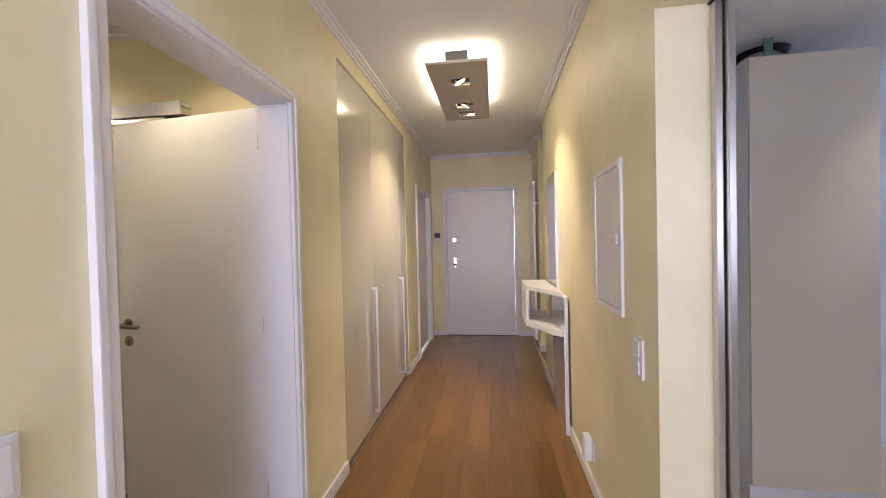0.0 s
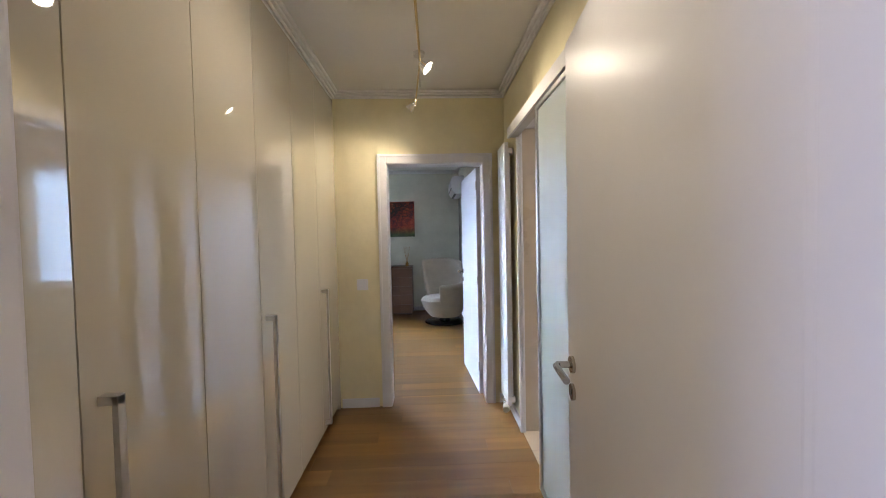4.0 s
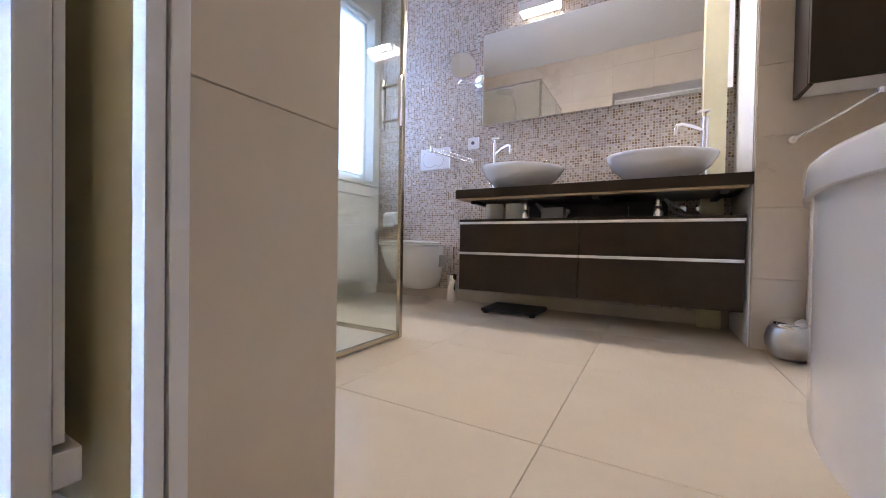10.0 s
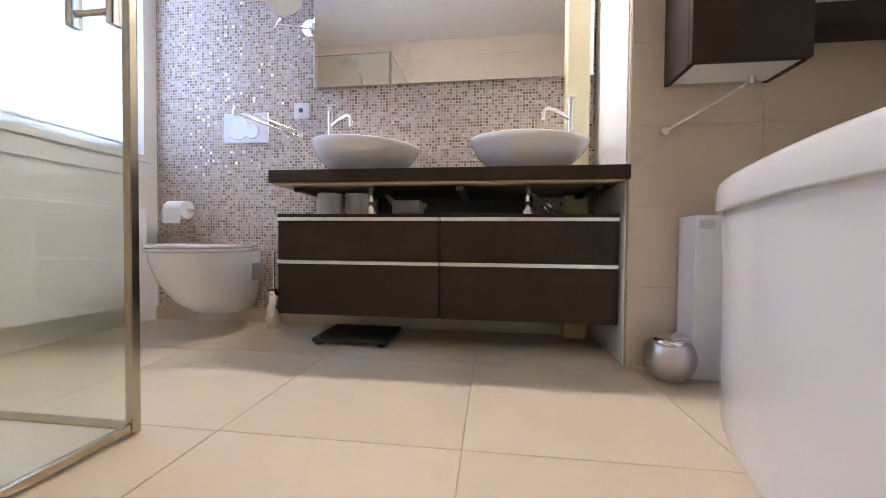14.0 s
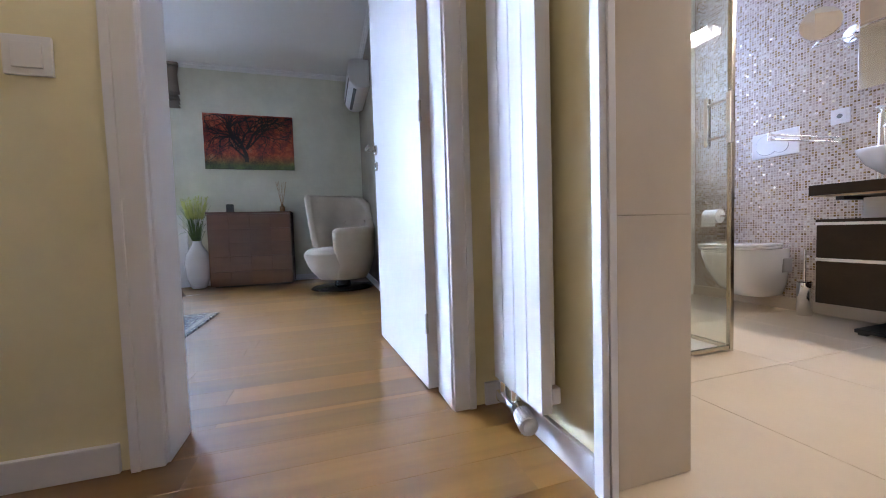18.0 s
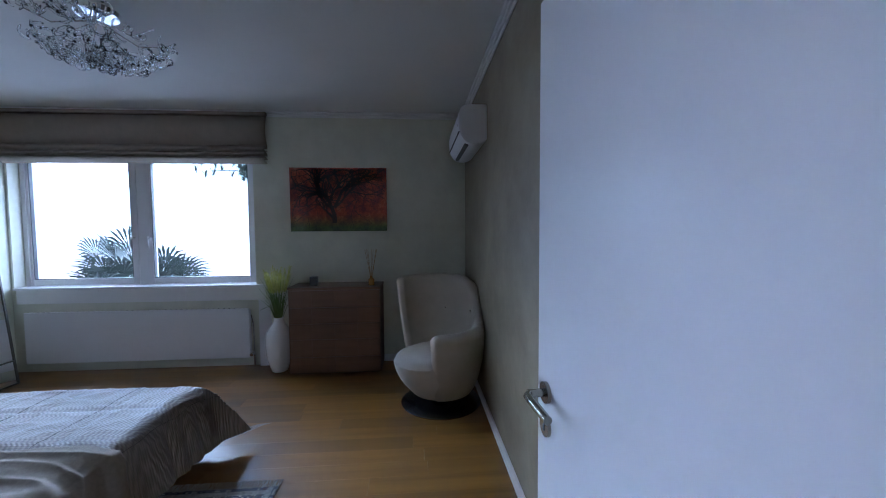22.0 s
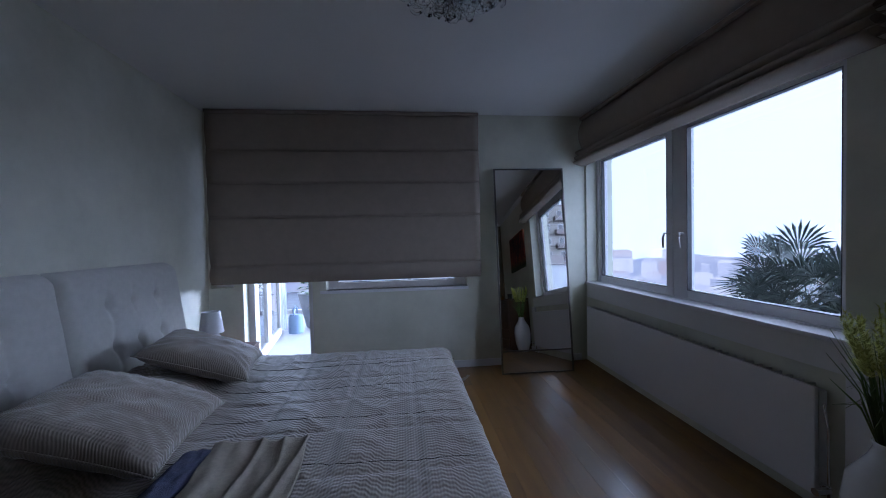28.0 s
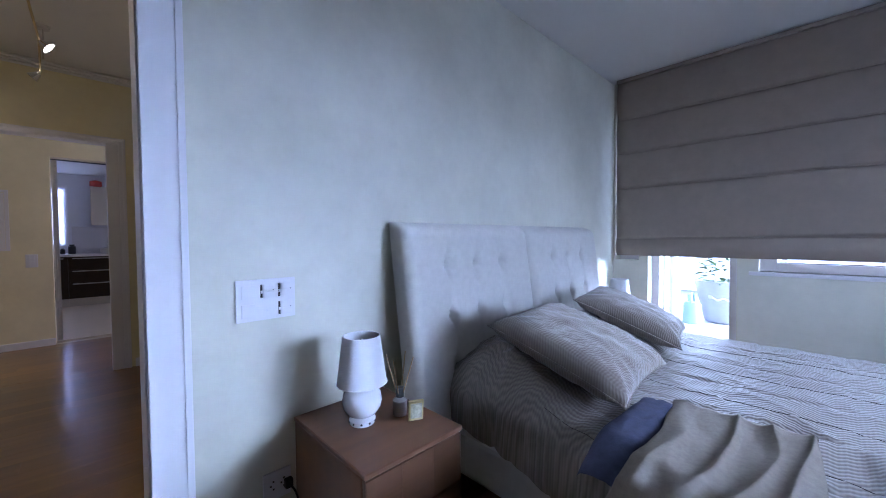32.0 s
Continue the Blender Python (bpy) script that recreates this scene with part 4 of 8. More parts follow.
# sliding glass door of the bathroom
FROST = bpy.data.materials.new("frosted_glass")
FROST.use_nodes = True
fb = FROST.node_tree.nodes["Principled BSDF"]
fb.inputs["Base Color"].default_value = (0.72, 0.78, 0.70, 1)
fb.inputs["Roughness"].default_value, fb.inputs["Transmission Weight"].default_value = 0.35, 0.55
fb.inputs["Coat Weight"].default_value, fb.inputs["Coat Roughness"].default_value = 1.0, 0.02
sd = root("sliding_door", (-2.2, 1.72, 0), "frosted glass sliding door in a thin aluminium frame, pushed aside", "door")
part("pane", one((-2.615, 1.715, 0.04), (-1.72, 1.725, 2.04)), FROST, sd, "frosted greenish glass pane")
part("frame", boxes(((-2.64, 1.705, 0.012), (-2.612, 1.735, 2.05)), ((-1.722, 1.705, 0.012), (-1.70, 1.735, 2.05)), ((-2.612, 1.705, 0.012), (-1.722, 1.735, 0.042)), ((-2.612, 1.705, 2.028), (-1.722, 1.735, 2.05)), bevel=0.003), STEEL, sd, "aluminium frame")
rail = root("door_rail", (-2.4, 1.73, 2.06), "white sliding door rail above the bathroom opening", "rail")
part("track", boxes(((-3.27, 1.70, 2.105), (-1.60, RY, 2.125)), ((-3.27, 1.695, 2.055), (-1.60, 1.708, 2.125)), bevel=0.002), WHITE, rail)
part("slot", one((-3.268, 1.71, 2.062), (-1.602, 1.765, 2.10)), STEEL, rail, "steel running track")
shell("frame_bath_opening", boxes(((-3.262, 1.752, 0), (-3.235, 1.7695, 2.06)), ((-3.2545, 1.772, 0), (-3.232, 1.79, 2.118)), ((-3.254, RY + 0.0, 2.1185), (-2.33, 2.0, 2.135)), bevel=0.002), WHITE)

# ---- bathroom ----
WALLTILE = mat("beige_wall_tile", (0.58, 0.49, 0.38), 0.28, vary=0.05, scale=1.6, fine=14, obj=0.03, tint=(0.62, 0.54, 0.43))
FLOORTILE = mat("beige_floor_tile", (0.62, 0.51, 0.36), 0.3, vary=0.04, scale=1.3, fine=14, obj=0.02, tint=(0.66, 0.56, 0.41))
shell("trim_niche_side", one((-2.4535, 3.64, 0.0), (-2.449, 4.078, CEIL_T - 0.002)), WHITE_MATT)

# vanity
van = root("vanity_cabinet", (-3.16, 3.9, 0.14), "dark wenge wall-hung vanity with four drawers and aluminium grips", "cabinet")
part("body", one((-3.88, 3.69, 0.142), (-2.462, 4.078, 0.562), 0.002), DARKWOOD, van)
part("top_panel", one((-3.885, 3.672, 0.563), (-2.46, 4.078, 0.578), 0.002), DARKWOOD, van)
for a, b in ((-3.88, -3.168), (-3.164, -2.462)):
    for z0, z1 in ((0.142, 0.362), (0.380, 0.548)):
        d = part("drawer", one((a + 0.002, 3.668, z0), (b - 0.002, 3.689, z1), 0.002), DARKWOOD, van)
        part("grip", one((a + 0.001, 3.660, z1), (b - 0.001, 3.692, z1 + 0.014), 0.002), mat("satin_aluminium", (0.80, 0.80, 0.80), 0.35, 1.0, vary=0.02) if "satin_aluminium" not in bpy.data.materials else bpy.data.materials["satin_aluminium"], d, "satin aluminium grip edge")
ctop = root("vanity_worktop", (-3.17, 3.82, 0.70), "thick dark wenge slab worktop carrying two basins", "worktop")
part("slab", one((-3.865, 3.575, 0.698), (-2.456, 4.078, 0.750), 0.002), DARKWOOD, ctop)
# recess under the worktop is darkened by colour: black underside, black sheet behind
part("underside", one((-3.80, 3.64, 0.690), (-2.50, 4.07, 0.6975)), BLACK, ctop, "underside board blackened to darken the recess")
part("edge_strip", boxes(((-3.85, 3.585, 0.690), (-2.47, 3.638, 0.6975)), ((-3.85, 3.64, 0.690), (-3.802, 4.07, 0.6975))), mat("raw_chipboard_edge", (0.45, 0.33, 0.20), 0.7), ctop, "pale raw board edge")
part("back_panel", one((-3.55, 4.055, 0.60), (-2.75, 4.0785, 0.69)), BLACK, ctop, "black sheet that darkens the recess")
for x in (-3.80, -3.10, -2.56):
    part("bracket", one((x, 3.66, 0.672), (x + 0.03, 4.07, 0.690)), BLACK, ctop, "dark steel bracket")


def basin(x, y, tilt=0.0):
    """A shallow oval dish standing on a narrow foot."""
    ob = root("wash_basin", (x, y, 0.75), "white ceramic oval dish basin on the dark worktop", "basin", "vanity basins")
    prof = [(0.065, 0.0), (0.09, 0.008), (0.145, 0.034), (0.195, 0.078), (0.222, 0.128), (0.228, 0.146), (0.226, 0.150), (0.220, 0.148), (0.195, 0.098), (0.14, 0.052), (0.05, 0.032), (0.02, 0.031)]
    bw_ = lathe(bmesh.new(), prof, (0, 0, 0), 40, 1.12, 0.86)
    for v in bw_.verts:
        v.co.z += max(0.0, v.co.z - 0.01) * tilt * v.co.x
    bmesh.ops.translate(bw_, verts=bw_.verts, vec=(x, y, 0.7503))
    part("bowl", bw_, CERAMIC, ob, smooth=True)
    part("drain", lathe(bmesh.new(), [(0.02, 0.028), (0.02, 0.033), (0.0, 0.034)], (x, y, 0.7503)), CHROME, ob, "chrome drain", smooth=40)
    return ob


def tap(x, y, side):
    """A tall slim tap with a bent spout. side: the way that the spout leans in x."""
    ob = root("basin_tap", (x, y, 0.75), "tall chrome basin mixer tap", "tap", "vanity taps")
    bm = bmesh.new()
    rod(bm, (x, y, 0.7505), (x, y, 1.11), 0.015, n=20)
    lathe(bm, [(0.024, 0.0), (0.024, 0.008), (0.015, 0.012)], (x, y, 0.7505))
    part("body", bm, CHROME, ob, smooth=40)
    bm = bmesh.new()
    pipe(bm, [(x, y, 1.035), (x + side * 0.06, y - 0.03, 1.062), (x + side * 0.11, y - 0.055, 1.072), (x + side * 0.132, y - 0.068, 1.06), (x + side * 0.137, y - 0.072, 1.01)], 0.010)
    part("spout", bm, CHROME, ob, smooth=60)
    bm = bmesh.new()
    pipe(bm, [(x, y, 1.108), (x, y, 1.13), (x - side * 0.018, y - 0.008, 1.142), (x + side * 0.04, y - 0.02, 1.136)], 0.006)
    part("lever", bm, CHROME, ob, smooth=60)
    return ob


basin(-3.535, 3.815, -0.45)
basin(-2.80, 3.815, -0.25)
tap(-3.765, 3.95, 1)
tap(-2.595, 3.95, -1)

# plumbing between worktop and cabinet
plumb = root("plumbing", (-3.1, 4.0, 0.6), "chrome bottle traps and braided hoses under the worktop", "pipes")
for x in (-3.50, -2.80):
    bm = bmesh.new()
    rod(bm, (x, 3.80, 0.5785), (x, 3.80, 0.69), 0.016)
    lathe(bm, [(0.024, 0.0), (0.026, 0.02), (0.018, 0.06)], (x, 3.80, 0.579))
    part("trap", bm, CHROME, plumb, smooth=40)
    for s in (0.12, 0.2):
        bm = bmesh.new()
        pipe(bm, [(x + 0.03, 3.92, 0.69), (x + s * 0.6, 3.96, 0.62), (x + s, 4.0, 0.60), (x + s, 4.05, 0.64), (x + s, 4.078, 0.65)], 0.006)
        part("hose", bm, STEEL, plumb, "braided steel hose", smooth=60)
        bm = bmesh.new()
        rod(bm, (x + s, 4.04, 0.642), (x + s, 4.079, 0.642), 0.018)
        part("valve", bm, CHROME, plumb, smooth=40)
part("back_box", one((-3.15, 4.02, 0.585), (-2.95, 4.078, 0.665), 0.005), BLACK, plumb, "black junction box")
PAPER = mat("tissue_paper", (0.82, 0.81, 0.79), 0.9, vary=0.03, scale=20, bump=0.1)


def roll(x, y, z, r=0.055, h=0.10, upright=True):
    ob = root("toilet_roll", (x, y, z), "white toilet paper roll on the vanity shelf", "paper roll", "spare rolls")
    bm = lathe(bmesh.new(), [(0.02, 0), (r, 0.0), (r + 0.001, 0.004), (r + 0.001, h - 0.004), (r, h), (0.02, h), (0.02, 0)], (x, y, z), 28)
    part("paper", bm, PAPER, ob, smooth=40)
    return ob


roll(-3.70, 3.80, 0.5785)
roll(-3.575, 3.82, 0.5785)
solo("carton", one((-3.42, 3.86, 0.5785), (-3.29, 3.96, 0.655), 0.003), mat("white_card", (0.7, 0.68, 0.66), 0.7), "small white carton with a red mark behind the trap", "carton", (-3.35, 3.9, 0.5785))
solo("bathroom_scale", one((-3.74, 3.70, 0.012), (-3.40, 3.98, 0.032), 0.006), BLACK, "flat dark bathroom scale under the vanity", "scale", (-3.57, 3.84, 0.012))
for x in (-3.73, -3.44):
    for y in (3.71, 3.94):
        part("foot", one((x, y, 0.0005), (x + 0.03, y + 0.03, 0.012)), RUBBER, bpy.data.objects["bathroom_scale"], "rubber foot")

# mirror and lamps above it
bmirr = root("vanity_mirror", (-3.19, 4.07, 1.28), "wide frameless mirror above the vanity", "mirror")
part("backing", one((-3.90, 4.055, 1.285), (-2.475, 4.079, 1.915)), STEEL, bmirr)
part("glass", one((-3.905, 4.049, 1.28), (-2.47, 4.055, 1.92), 0.001), MIRROR, bmirr)
LIT = mat("lit_diffuser", (1, 1, 1), 0.4, glow=(1.0, 0.88, 0.68), power=9)
for x in (-3.50, -2.80):
    ml = root("mirror_lamp", (x, 4.0, 2.0), "chrome box lamp with a glowing diffuser above the mirror", "lamp", "mirror lamps")
    part("housing", boxes(((x - 0.13, 3.97, 2.015), (x + 0.13, 4.079, 2.03)), ((x - 0.13, 3.97, 1.965), (x + 0.13, 3.976, 2.015)), ((x - 0.13, 4.06, 1.965), (x + 0.13, 4.079, 2.015)), bevel=0.002), CHROME, ml)
    part("diffuser", one((x - 0.12, 3.98, 1.960), (x + 0.12, 4.055, 2.01), 0.004), LIT, ml, "glowing white glass")
    lamp("mirror_light", "AREA", look((x, 3.965, 1.985), (x, 2.9, 1.1)), 25, (1.0, 0.86, 0.67), 0.22, 0.07)

mk = root("shaving_mirror", (-3.98, 4.07, 1.62), "round chrome swing-arm shaving mirror on the mosaic wall", "mirror")
bm = bmesh.new()
rod(bm, (-3.93, 4.079, 1.60), (-3.93, 4.055, 1.60), 0.045, n=28)
part("wall_plate", bm, CHROME, mk, smooth=40)
bm = bmesh.new()
pipe(bm, [(-3.93, 4.06, 1.60), (-3.93, 4.02, 1.58), (-4.06, 3.95, 1.57), (-4.02, 3.93, 1.585)], 0.007)
part("arm", bm, CHROME, mk, smooth=60)
bm = bmesh.new()
rod(bm, (-4.02, 3.945, 1.68), (-4.01, 3.93, 1.68), 0.09, n=32)
part("rim", bm, CHROME, mk, smooth=40)
bm = bmesh.new()
rod(bm, (-4.01, 3.9299, 1.68), (-4.0092, 3.9285, 1.68), 0.084, n=32)
part("glass", bm, MIRROR, mk)

# toilet
TX = -4.33
wcp = root("wall_toilet", (TX, 4.07, 0.2), "white ceramic wall-hung toilet with closed lid", "toilet")


def oval(z, w, front, back=4.078, sq=0.0):
    pts = []
    for k in range(32):
        a = 2 * math.pi * k / 32
        c, s = math.cos(a), math.sin(a)
        y = front + (back - front) * 0.42
        yy = y + (s * (back - y) if s > 0 else s * (y - front))
        ww = w * (abs(c) ** (0.75 if s < 0 else 0.45)) * (1 if c > 0 else -1)
        pts.append((TX + ww, yy, z))
    return pts


def loft(bm, rings):
    vs = [[bm.verts.new(p) for p in r] for r in rings]
    n = len(vs[0])
    for q, w in zip(vs, vs[1:]):
        for k in range(n):
            bm.faces.new((q[k], q[(k + 1) % n], w[(k + 1) % n], w[k]))
    bm.faces.new(vs[0])
    bm.faces.new(vs[-1])
    return bm


part("bowl", loft(bmesh.new(), [oval(0.085, 0.07, 3.84), oval(0.10, 0.115, 3.78), oval(0.17, 0.15, 3.68), oval(0.27, 0.172, 3.60), oval(0.37, 0.180, 3.556), oval(0.405, 0.180, 3.553)]), CERAMIC, wcp, smooth=50)
part("seat", loft(bmesh.new(), [oval(0.406, 0.180, 3.548, 4.0), oval(0.41, 0.184, 3.543, 4.0), oval(0.420, 0.184, 3.543, 4.0), oval(0.423, 0.180, 3.548, 4.0)]), CERAMIC, wcp, smooth=50)
part("lid", loft(bmesh.new(), [oval(0.424, 0.181, 3.545, 4.0), oval(0.428, 0.185, 3.541, 4.0), oval(0.437, 0.184, 3.543, 4.0), oval(0.443, 0.165, 3.57, 3.98)]), CERAMIC, wcp, smooth=50)
# no cut-out here: grey colour stands for the shade in the mounting recess
part("side_cover", one((TX + 0.12, 3.90, 0.255), (TX + 0.176, 3.985, 0.345), 0.012), mat("recess_shade_grey", (0.32, 0.31, 0.30), 0.4), wcp, "raised grey block painted as the shaded side recess")
fl = root("flush_plate", (-4.32, 4.07, 1.0), "white flush plate with two round buttons", "flush plate")
part("plate", one((-4.445, 4.066, 1.0), (-4.18, 4.079, 1.165), 0.006), WHITE, fl)
for x, r in ((-4.355, 0.065), (-4.275, 0.042)):
    bm = bmesh.new()
    rod(bm, (x, 4.066, 1.083 if r > 0.05 else 1.065), (x, 4.062, 1.083 if r > 0.05 else 1.065), r, n=32)
    b_ = part("button", bm, CERAMIC, fl, smooth=40)
    zc_ = 1.083 if r > 0.05 else 1.065
    bm = pipe(bmesh.new(), [(x + r * 1.01 * math.cos(k * math.pi / 16), 4.0645, zc_ + r * 1.01 * math.sin(k * math.pi / 16)) for k in range(33)], 0.0018, 6)
    part("ring", bm, mat("ring_grey", (0.22, 0.22, 0.23), 0.5), b_, "thin grey ring")
msk = plate_switch("mosaic_socket", "y", 4.08, -1, -4.03, -3.945, 1.125, 1.21, [(0.2, 0.8, 0.2, 0.8)], "white wall socket on the mosaic wall", "socket")
# dark disc paints the shade inside the socket's hole
bm = bmesh.new()
rod(bm, (-3.9875, 4.0668, 1.1675), (-3.9875, 4.0655, 1.1675), 0.013, n=24)
part("socket_recess", bm, mat("recess_shade", (0.10, 0.10, 0.10), 0.6), msk, "dark disc for the shaded socket hole")
tr = root("towel_holder", (-4.0, 4.07, 1.05), "chrome twin-arm swivel towel holder", "towel rail")
bm = bmesh.new()
rod(bm, (-3.985, 4.079, 1.03), (-3.985, 4.05, 1.03), 0.018)
part("mount", bm, CHROME, tr, smooth=40)
for z, e in ((1.045, (-4.19, 3.82, 1.10)), (1.02, (-4.18, 3.80, 1.07))):
    bm = bmesh.new()
    pipe(bm, [(-3.985, 4.05, z), e], 0.0055)
    lathe(bm, [(0.011, -0.01), (0.011, 0.01)], e, 14)
    part("arm", bm, CHROME, tr, smooth=40)
ph = root("paper_holder", (-4.72, 4.07, 0.6), "chrome holder with a white toilet roll", "paper holder")
bm = bmesh.new()
pipe(bm, [(-4.62, 4.079, 0.625), (-4.62, 4.02, 0.625), (-4.74, 4.02, 0.625)], 0.007)
part("arm", bm, CHROME, ph, smooth=60)
bm = bmesh.new()
rod(bm, (-4.735, 4.02, 0.625), (-4.63, 4.02, 0.625), 0.05, n=28)
part("roll", bm, PAPER, ph, "white paper roll", smooth=40)
part("hanging_sheet", one((-4.735, 3.968, 0.55), (-4.63, 3.970, 0.63)), PAPER, ph)
br = root("toilet_brush", (-4.085, 3.97, 0), "chrome toilet brush holder beside the toilet", "brush")
part("holder", lathe(bmesh.new(), [(0.036, 0.0005), (0.038, 0.01), (0.038, 0.20), (0.036, 0.20), (0.034, 0.02)], (-4.085, 3.97, 0)), CHROME, br, smooth=40)
bm = bmesh.new()
rod(bm, (-4.085, 3.97, 0.02), (-4.085, 3.97, 0.40), 0.006)
part("handle", bm, CHROME, br, smooth=40)

# cabinet and shelf on the pier wall
cab = root("bath_wall_cabinet", (-2.1, 3.52, 1.03), "dark wenge wall cabinet with a white underside", "cabinet")
part("body", boxes(((-2.335, 3.45, 1.035), (-2.318, 3.614, 1.80)), ((-2.007, 3.45, 1.035), (-1.99, 3.614, 1.80)), ((-2.318, 3.45, 1.783), (-2.007, 3.614, 1.80)), ((-2.318, 3.60, 1.05), (-2.007, 3.614, 1.783))), DARKWOOD, cab)
part("door", one((-2.335, 3.425, 1.037), (-1.99, 3.447, 1.80), 0.002), DARKWOOD, cab)
part("base_panel", one((-2.318, 3.45, 1.038), (-2.007, 3.60, 1.05)), WHITE_MATT, cab, "white underside panel")
sh = root("wall_shelf", (-1.7, 3.52, 1.2), "dark wenge floating shelf", "shelf")
part("board", one((-1.988, 3.49, 1.165), (-1.5755, 3.614, 1.235), 0.002), DARKWOOD, sh)
solo("dark_box", one((-1.74, 3.50, 1.2355), (-1.63, 3.60, 1.355), 0.004), DARKWOOD, "small dark box on the floating shelf", "box", (-1.68, 3.55, 1.2355))
tb = root("towel_rod", (-2.3, 3.6, 0.85), "thin chrome swivel towel rod on the tiled wall", "towel rail")
bm = bmesh.new()
rod(bm, (-2.335, 3.6145, 0.87), (-2.335, 3.59, 0.87), 0.015)
part("mount", bm, CHROME, tb, smooth=40)
bm = bmesh.new()
pipe(bm, [(-2.335, 3.595, 0.87), (-2.22, 3.52, 0.935), (-2.14, 3.46, 0.985)], [0.007, 0.006, 0.004])
lathe(bm, [(0.011, -0.01), (0.011, 0.01)], (-2.14, 3.46, 0.985), 14)
part("arm", bm, CHROME, tb, smooth=50)

# bathtub
tub = root("bathtub", (-2.0, 2.8, 0), "white acrylic bathtub with a bowed apron and thick rim", "bathtub")


side = [(-2.38 - 0.0, 2.004), (-2.47, 2.2), (-2.515, 2.42), (-2.522, 2.58), (-2.505, 2.74), (-2.462, 2.92), (-2.41, 3.09), (-2.345, 3.24), (-2.26, 3.37), (-2.15, 3.47), (-2.03, 3.55), (-1.9, 3.59), (-1.5765, 3.605)]


def smooth_line(pts, k=4):
    out = []
    for i in range(len(pts) - 1):
        p0, p1, p2, p3 = (Vector(pts[max(0, min(len(pts) - 1, j))]) for j in (i - 1, i, i + 1, i + 2))
        for s in range(k):
            u = s / k
            out.append(0.5 * (2 * p1 + (p2 - p0) * u + (2 * p0 - 5 * p1 + 4 * p2 - p3) * u * u + (3 * p1 - p0 - 3 * p2 + p3) * u ** 3))
    return out + [Vector(pts[-1])]


line = smooth_line(side)


def grown(d):
    out = []
    for i, p in enumerate(line):
        q = line[min(i + 1, len(line) - 1)] - line[max(i - 1, 0)]
        nrm = Vector((-q.y, q.x)).normalized()
        out.append(p + nrm * d)
    return out


def tub_wall(levels, cap=None):
    """Strips between (offset, z) levels along the bowed line."""
    bm = bmesh.new()
    rows = [[bm.verts.new((min(p.x, -1.5765), min(max(p.y, 2.004), 3.61), z)) for p in grown(d)] for d, z in levels]
    for q, w in zip(rows, rows[1:]):
        for k in range(len(q) - 1):
            try:
                bm.faces.new((q[k], q[k + 1], w[k + 1], w[k]))
            except ValueError:
                pass
    return bm


ACRYL = mat("white_acrylic", (0.82, 0.82, 0.83), 0.12, vary=0.01, coat=0.5)
part("apron", tub_wall([(-0.010, 0.0005), (-0.008, 0.02), (-0.006, 0.3), (-0.004, 0.55), (-0.004, 0.556)]), ACRYL, tub, smooth=60)
part("rim", tub_wall([(-0.01, 0.548), (0.008, 0.548), (0.0115, 0.550), (0.0125, 0.556), (0.0115, 0.608), (0.008, 0.618), (-0.002, 0.623), (-0.08, 0.625), (-0.095, 0.621), (-0.11, 0.59), (-0.15, 0.25), (-0.25, 0.14), (-0.6, 0.13)]), ACRYL, tub, smooth=50)
bm = bmesh.new()
rod(bm, (-2.20, 3.38, 0.10), (-2.225, 3.40, 0.10), 0.018)
part("foot_cap", bm, WHITE, tub, smooth=40)
bm = bmesh.new()
rod(bm, (-2.472, 2.44, 0.07), (-2.492, 2.44, 0.07), 0.016)
part("drain_cap", bm, WHITE, tub, smooth=40)
ball = root("ball_bin", (-2.345, 3.50, 0), "round brushed steel waste bin with a tilting lid", "bin")
part("body", lathe(bmesh.new(), [(0.041, 0.0005), (0.063, 0.018), (0.077, 0.056), (0.079, 0.08), (0.072, 0.112), (0.056, 0.14), (0.047, 0.142), (0.054, 0.136), (0.03, 0.13)], (-2.345, 3.50, 0)), STEEL, ball, smooth=True)
bm = lathe(bmesh.new(), [(0.058, 0.0), (0.04, 0.012), (0.0, 0.016)], (0, 0, 0), 24)
bmesh.ops.transform(bm, matrix=pose(-2.353, 3.49, 0.141, 14, -8, 0), verts=bm.verts)
part("lid", bm, CHROME, ball, "chrome swing lid", smooth=True)
wb = root("slim_bin", (-2.17, 3.56, 0), "tall slim white bathroom container with a steel label", "container")
part("body", one((-2.275, 3.50, 0.0005), (-2.10, 3.612, 0.56), 0.006), WHITE, wb)
part("label_plate", one((-2.262, 3.497, 0.515), (-2.215, 3.4998, 0.545), 0.001), STEEL, wb)

# shower
tray = root("shower_tray", (-4.3, 2.4, 0), "flat pale shower tray", "shower tray")
part("tray", one((-4.875, 2.005, 0.0005), (-3.81, 2.91, 0.012), 0.003), mat("pale_stone_tray", (0.66, 0.63, 0.57), 0.4, vary=0.05), tray)
scr = root("shower_screen", (-3.8, 2.5, 0), "clear glass shower enclosure with chrome profiles and handle", "shower screen")
BRONZE = mat("chrome_profile", (0.55, 0.50, 0.40), 0.2, 1.0)
SHGLASS = glass("shower_glass", (0.93, 0.97, 0.93))
for nm, a, b in (("door_pane", (-3.800, 2.30, 0.03), (-3.793, 2.915, 2.02)), ("fixed_pane", (-3.800, 2.006, 0.03), (-3.793, 2.295, 2.02)), ("side_pane", (-4.87, 2.922, 0.03), (-3.81, 2.929, 2.02))):
    pp = part(nm, one(a, b), SHGLASS, scr)
    pp.visible_shadow = False
part("profile", boxes(((-3.808, 2.914, 0.004), (-3.786, 2.936, 2.03)), bevel=0.003), BRONZE, scr, "chrome corner profile")
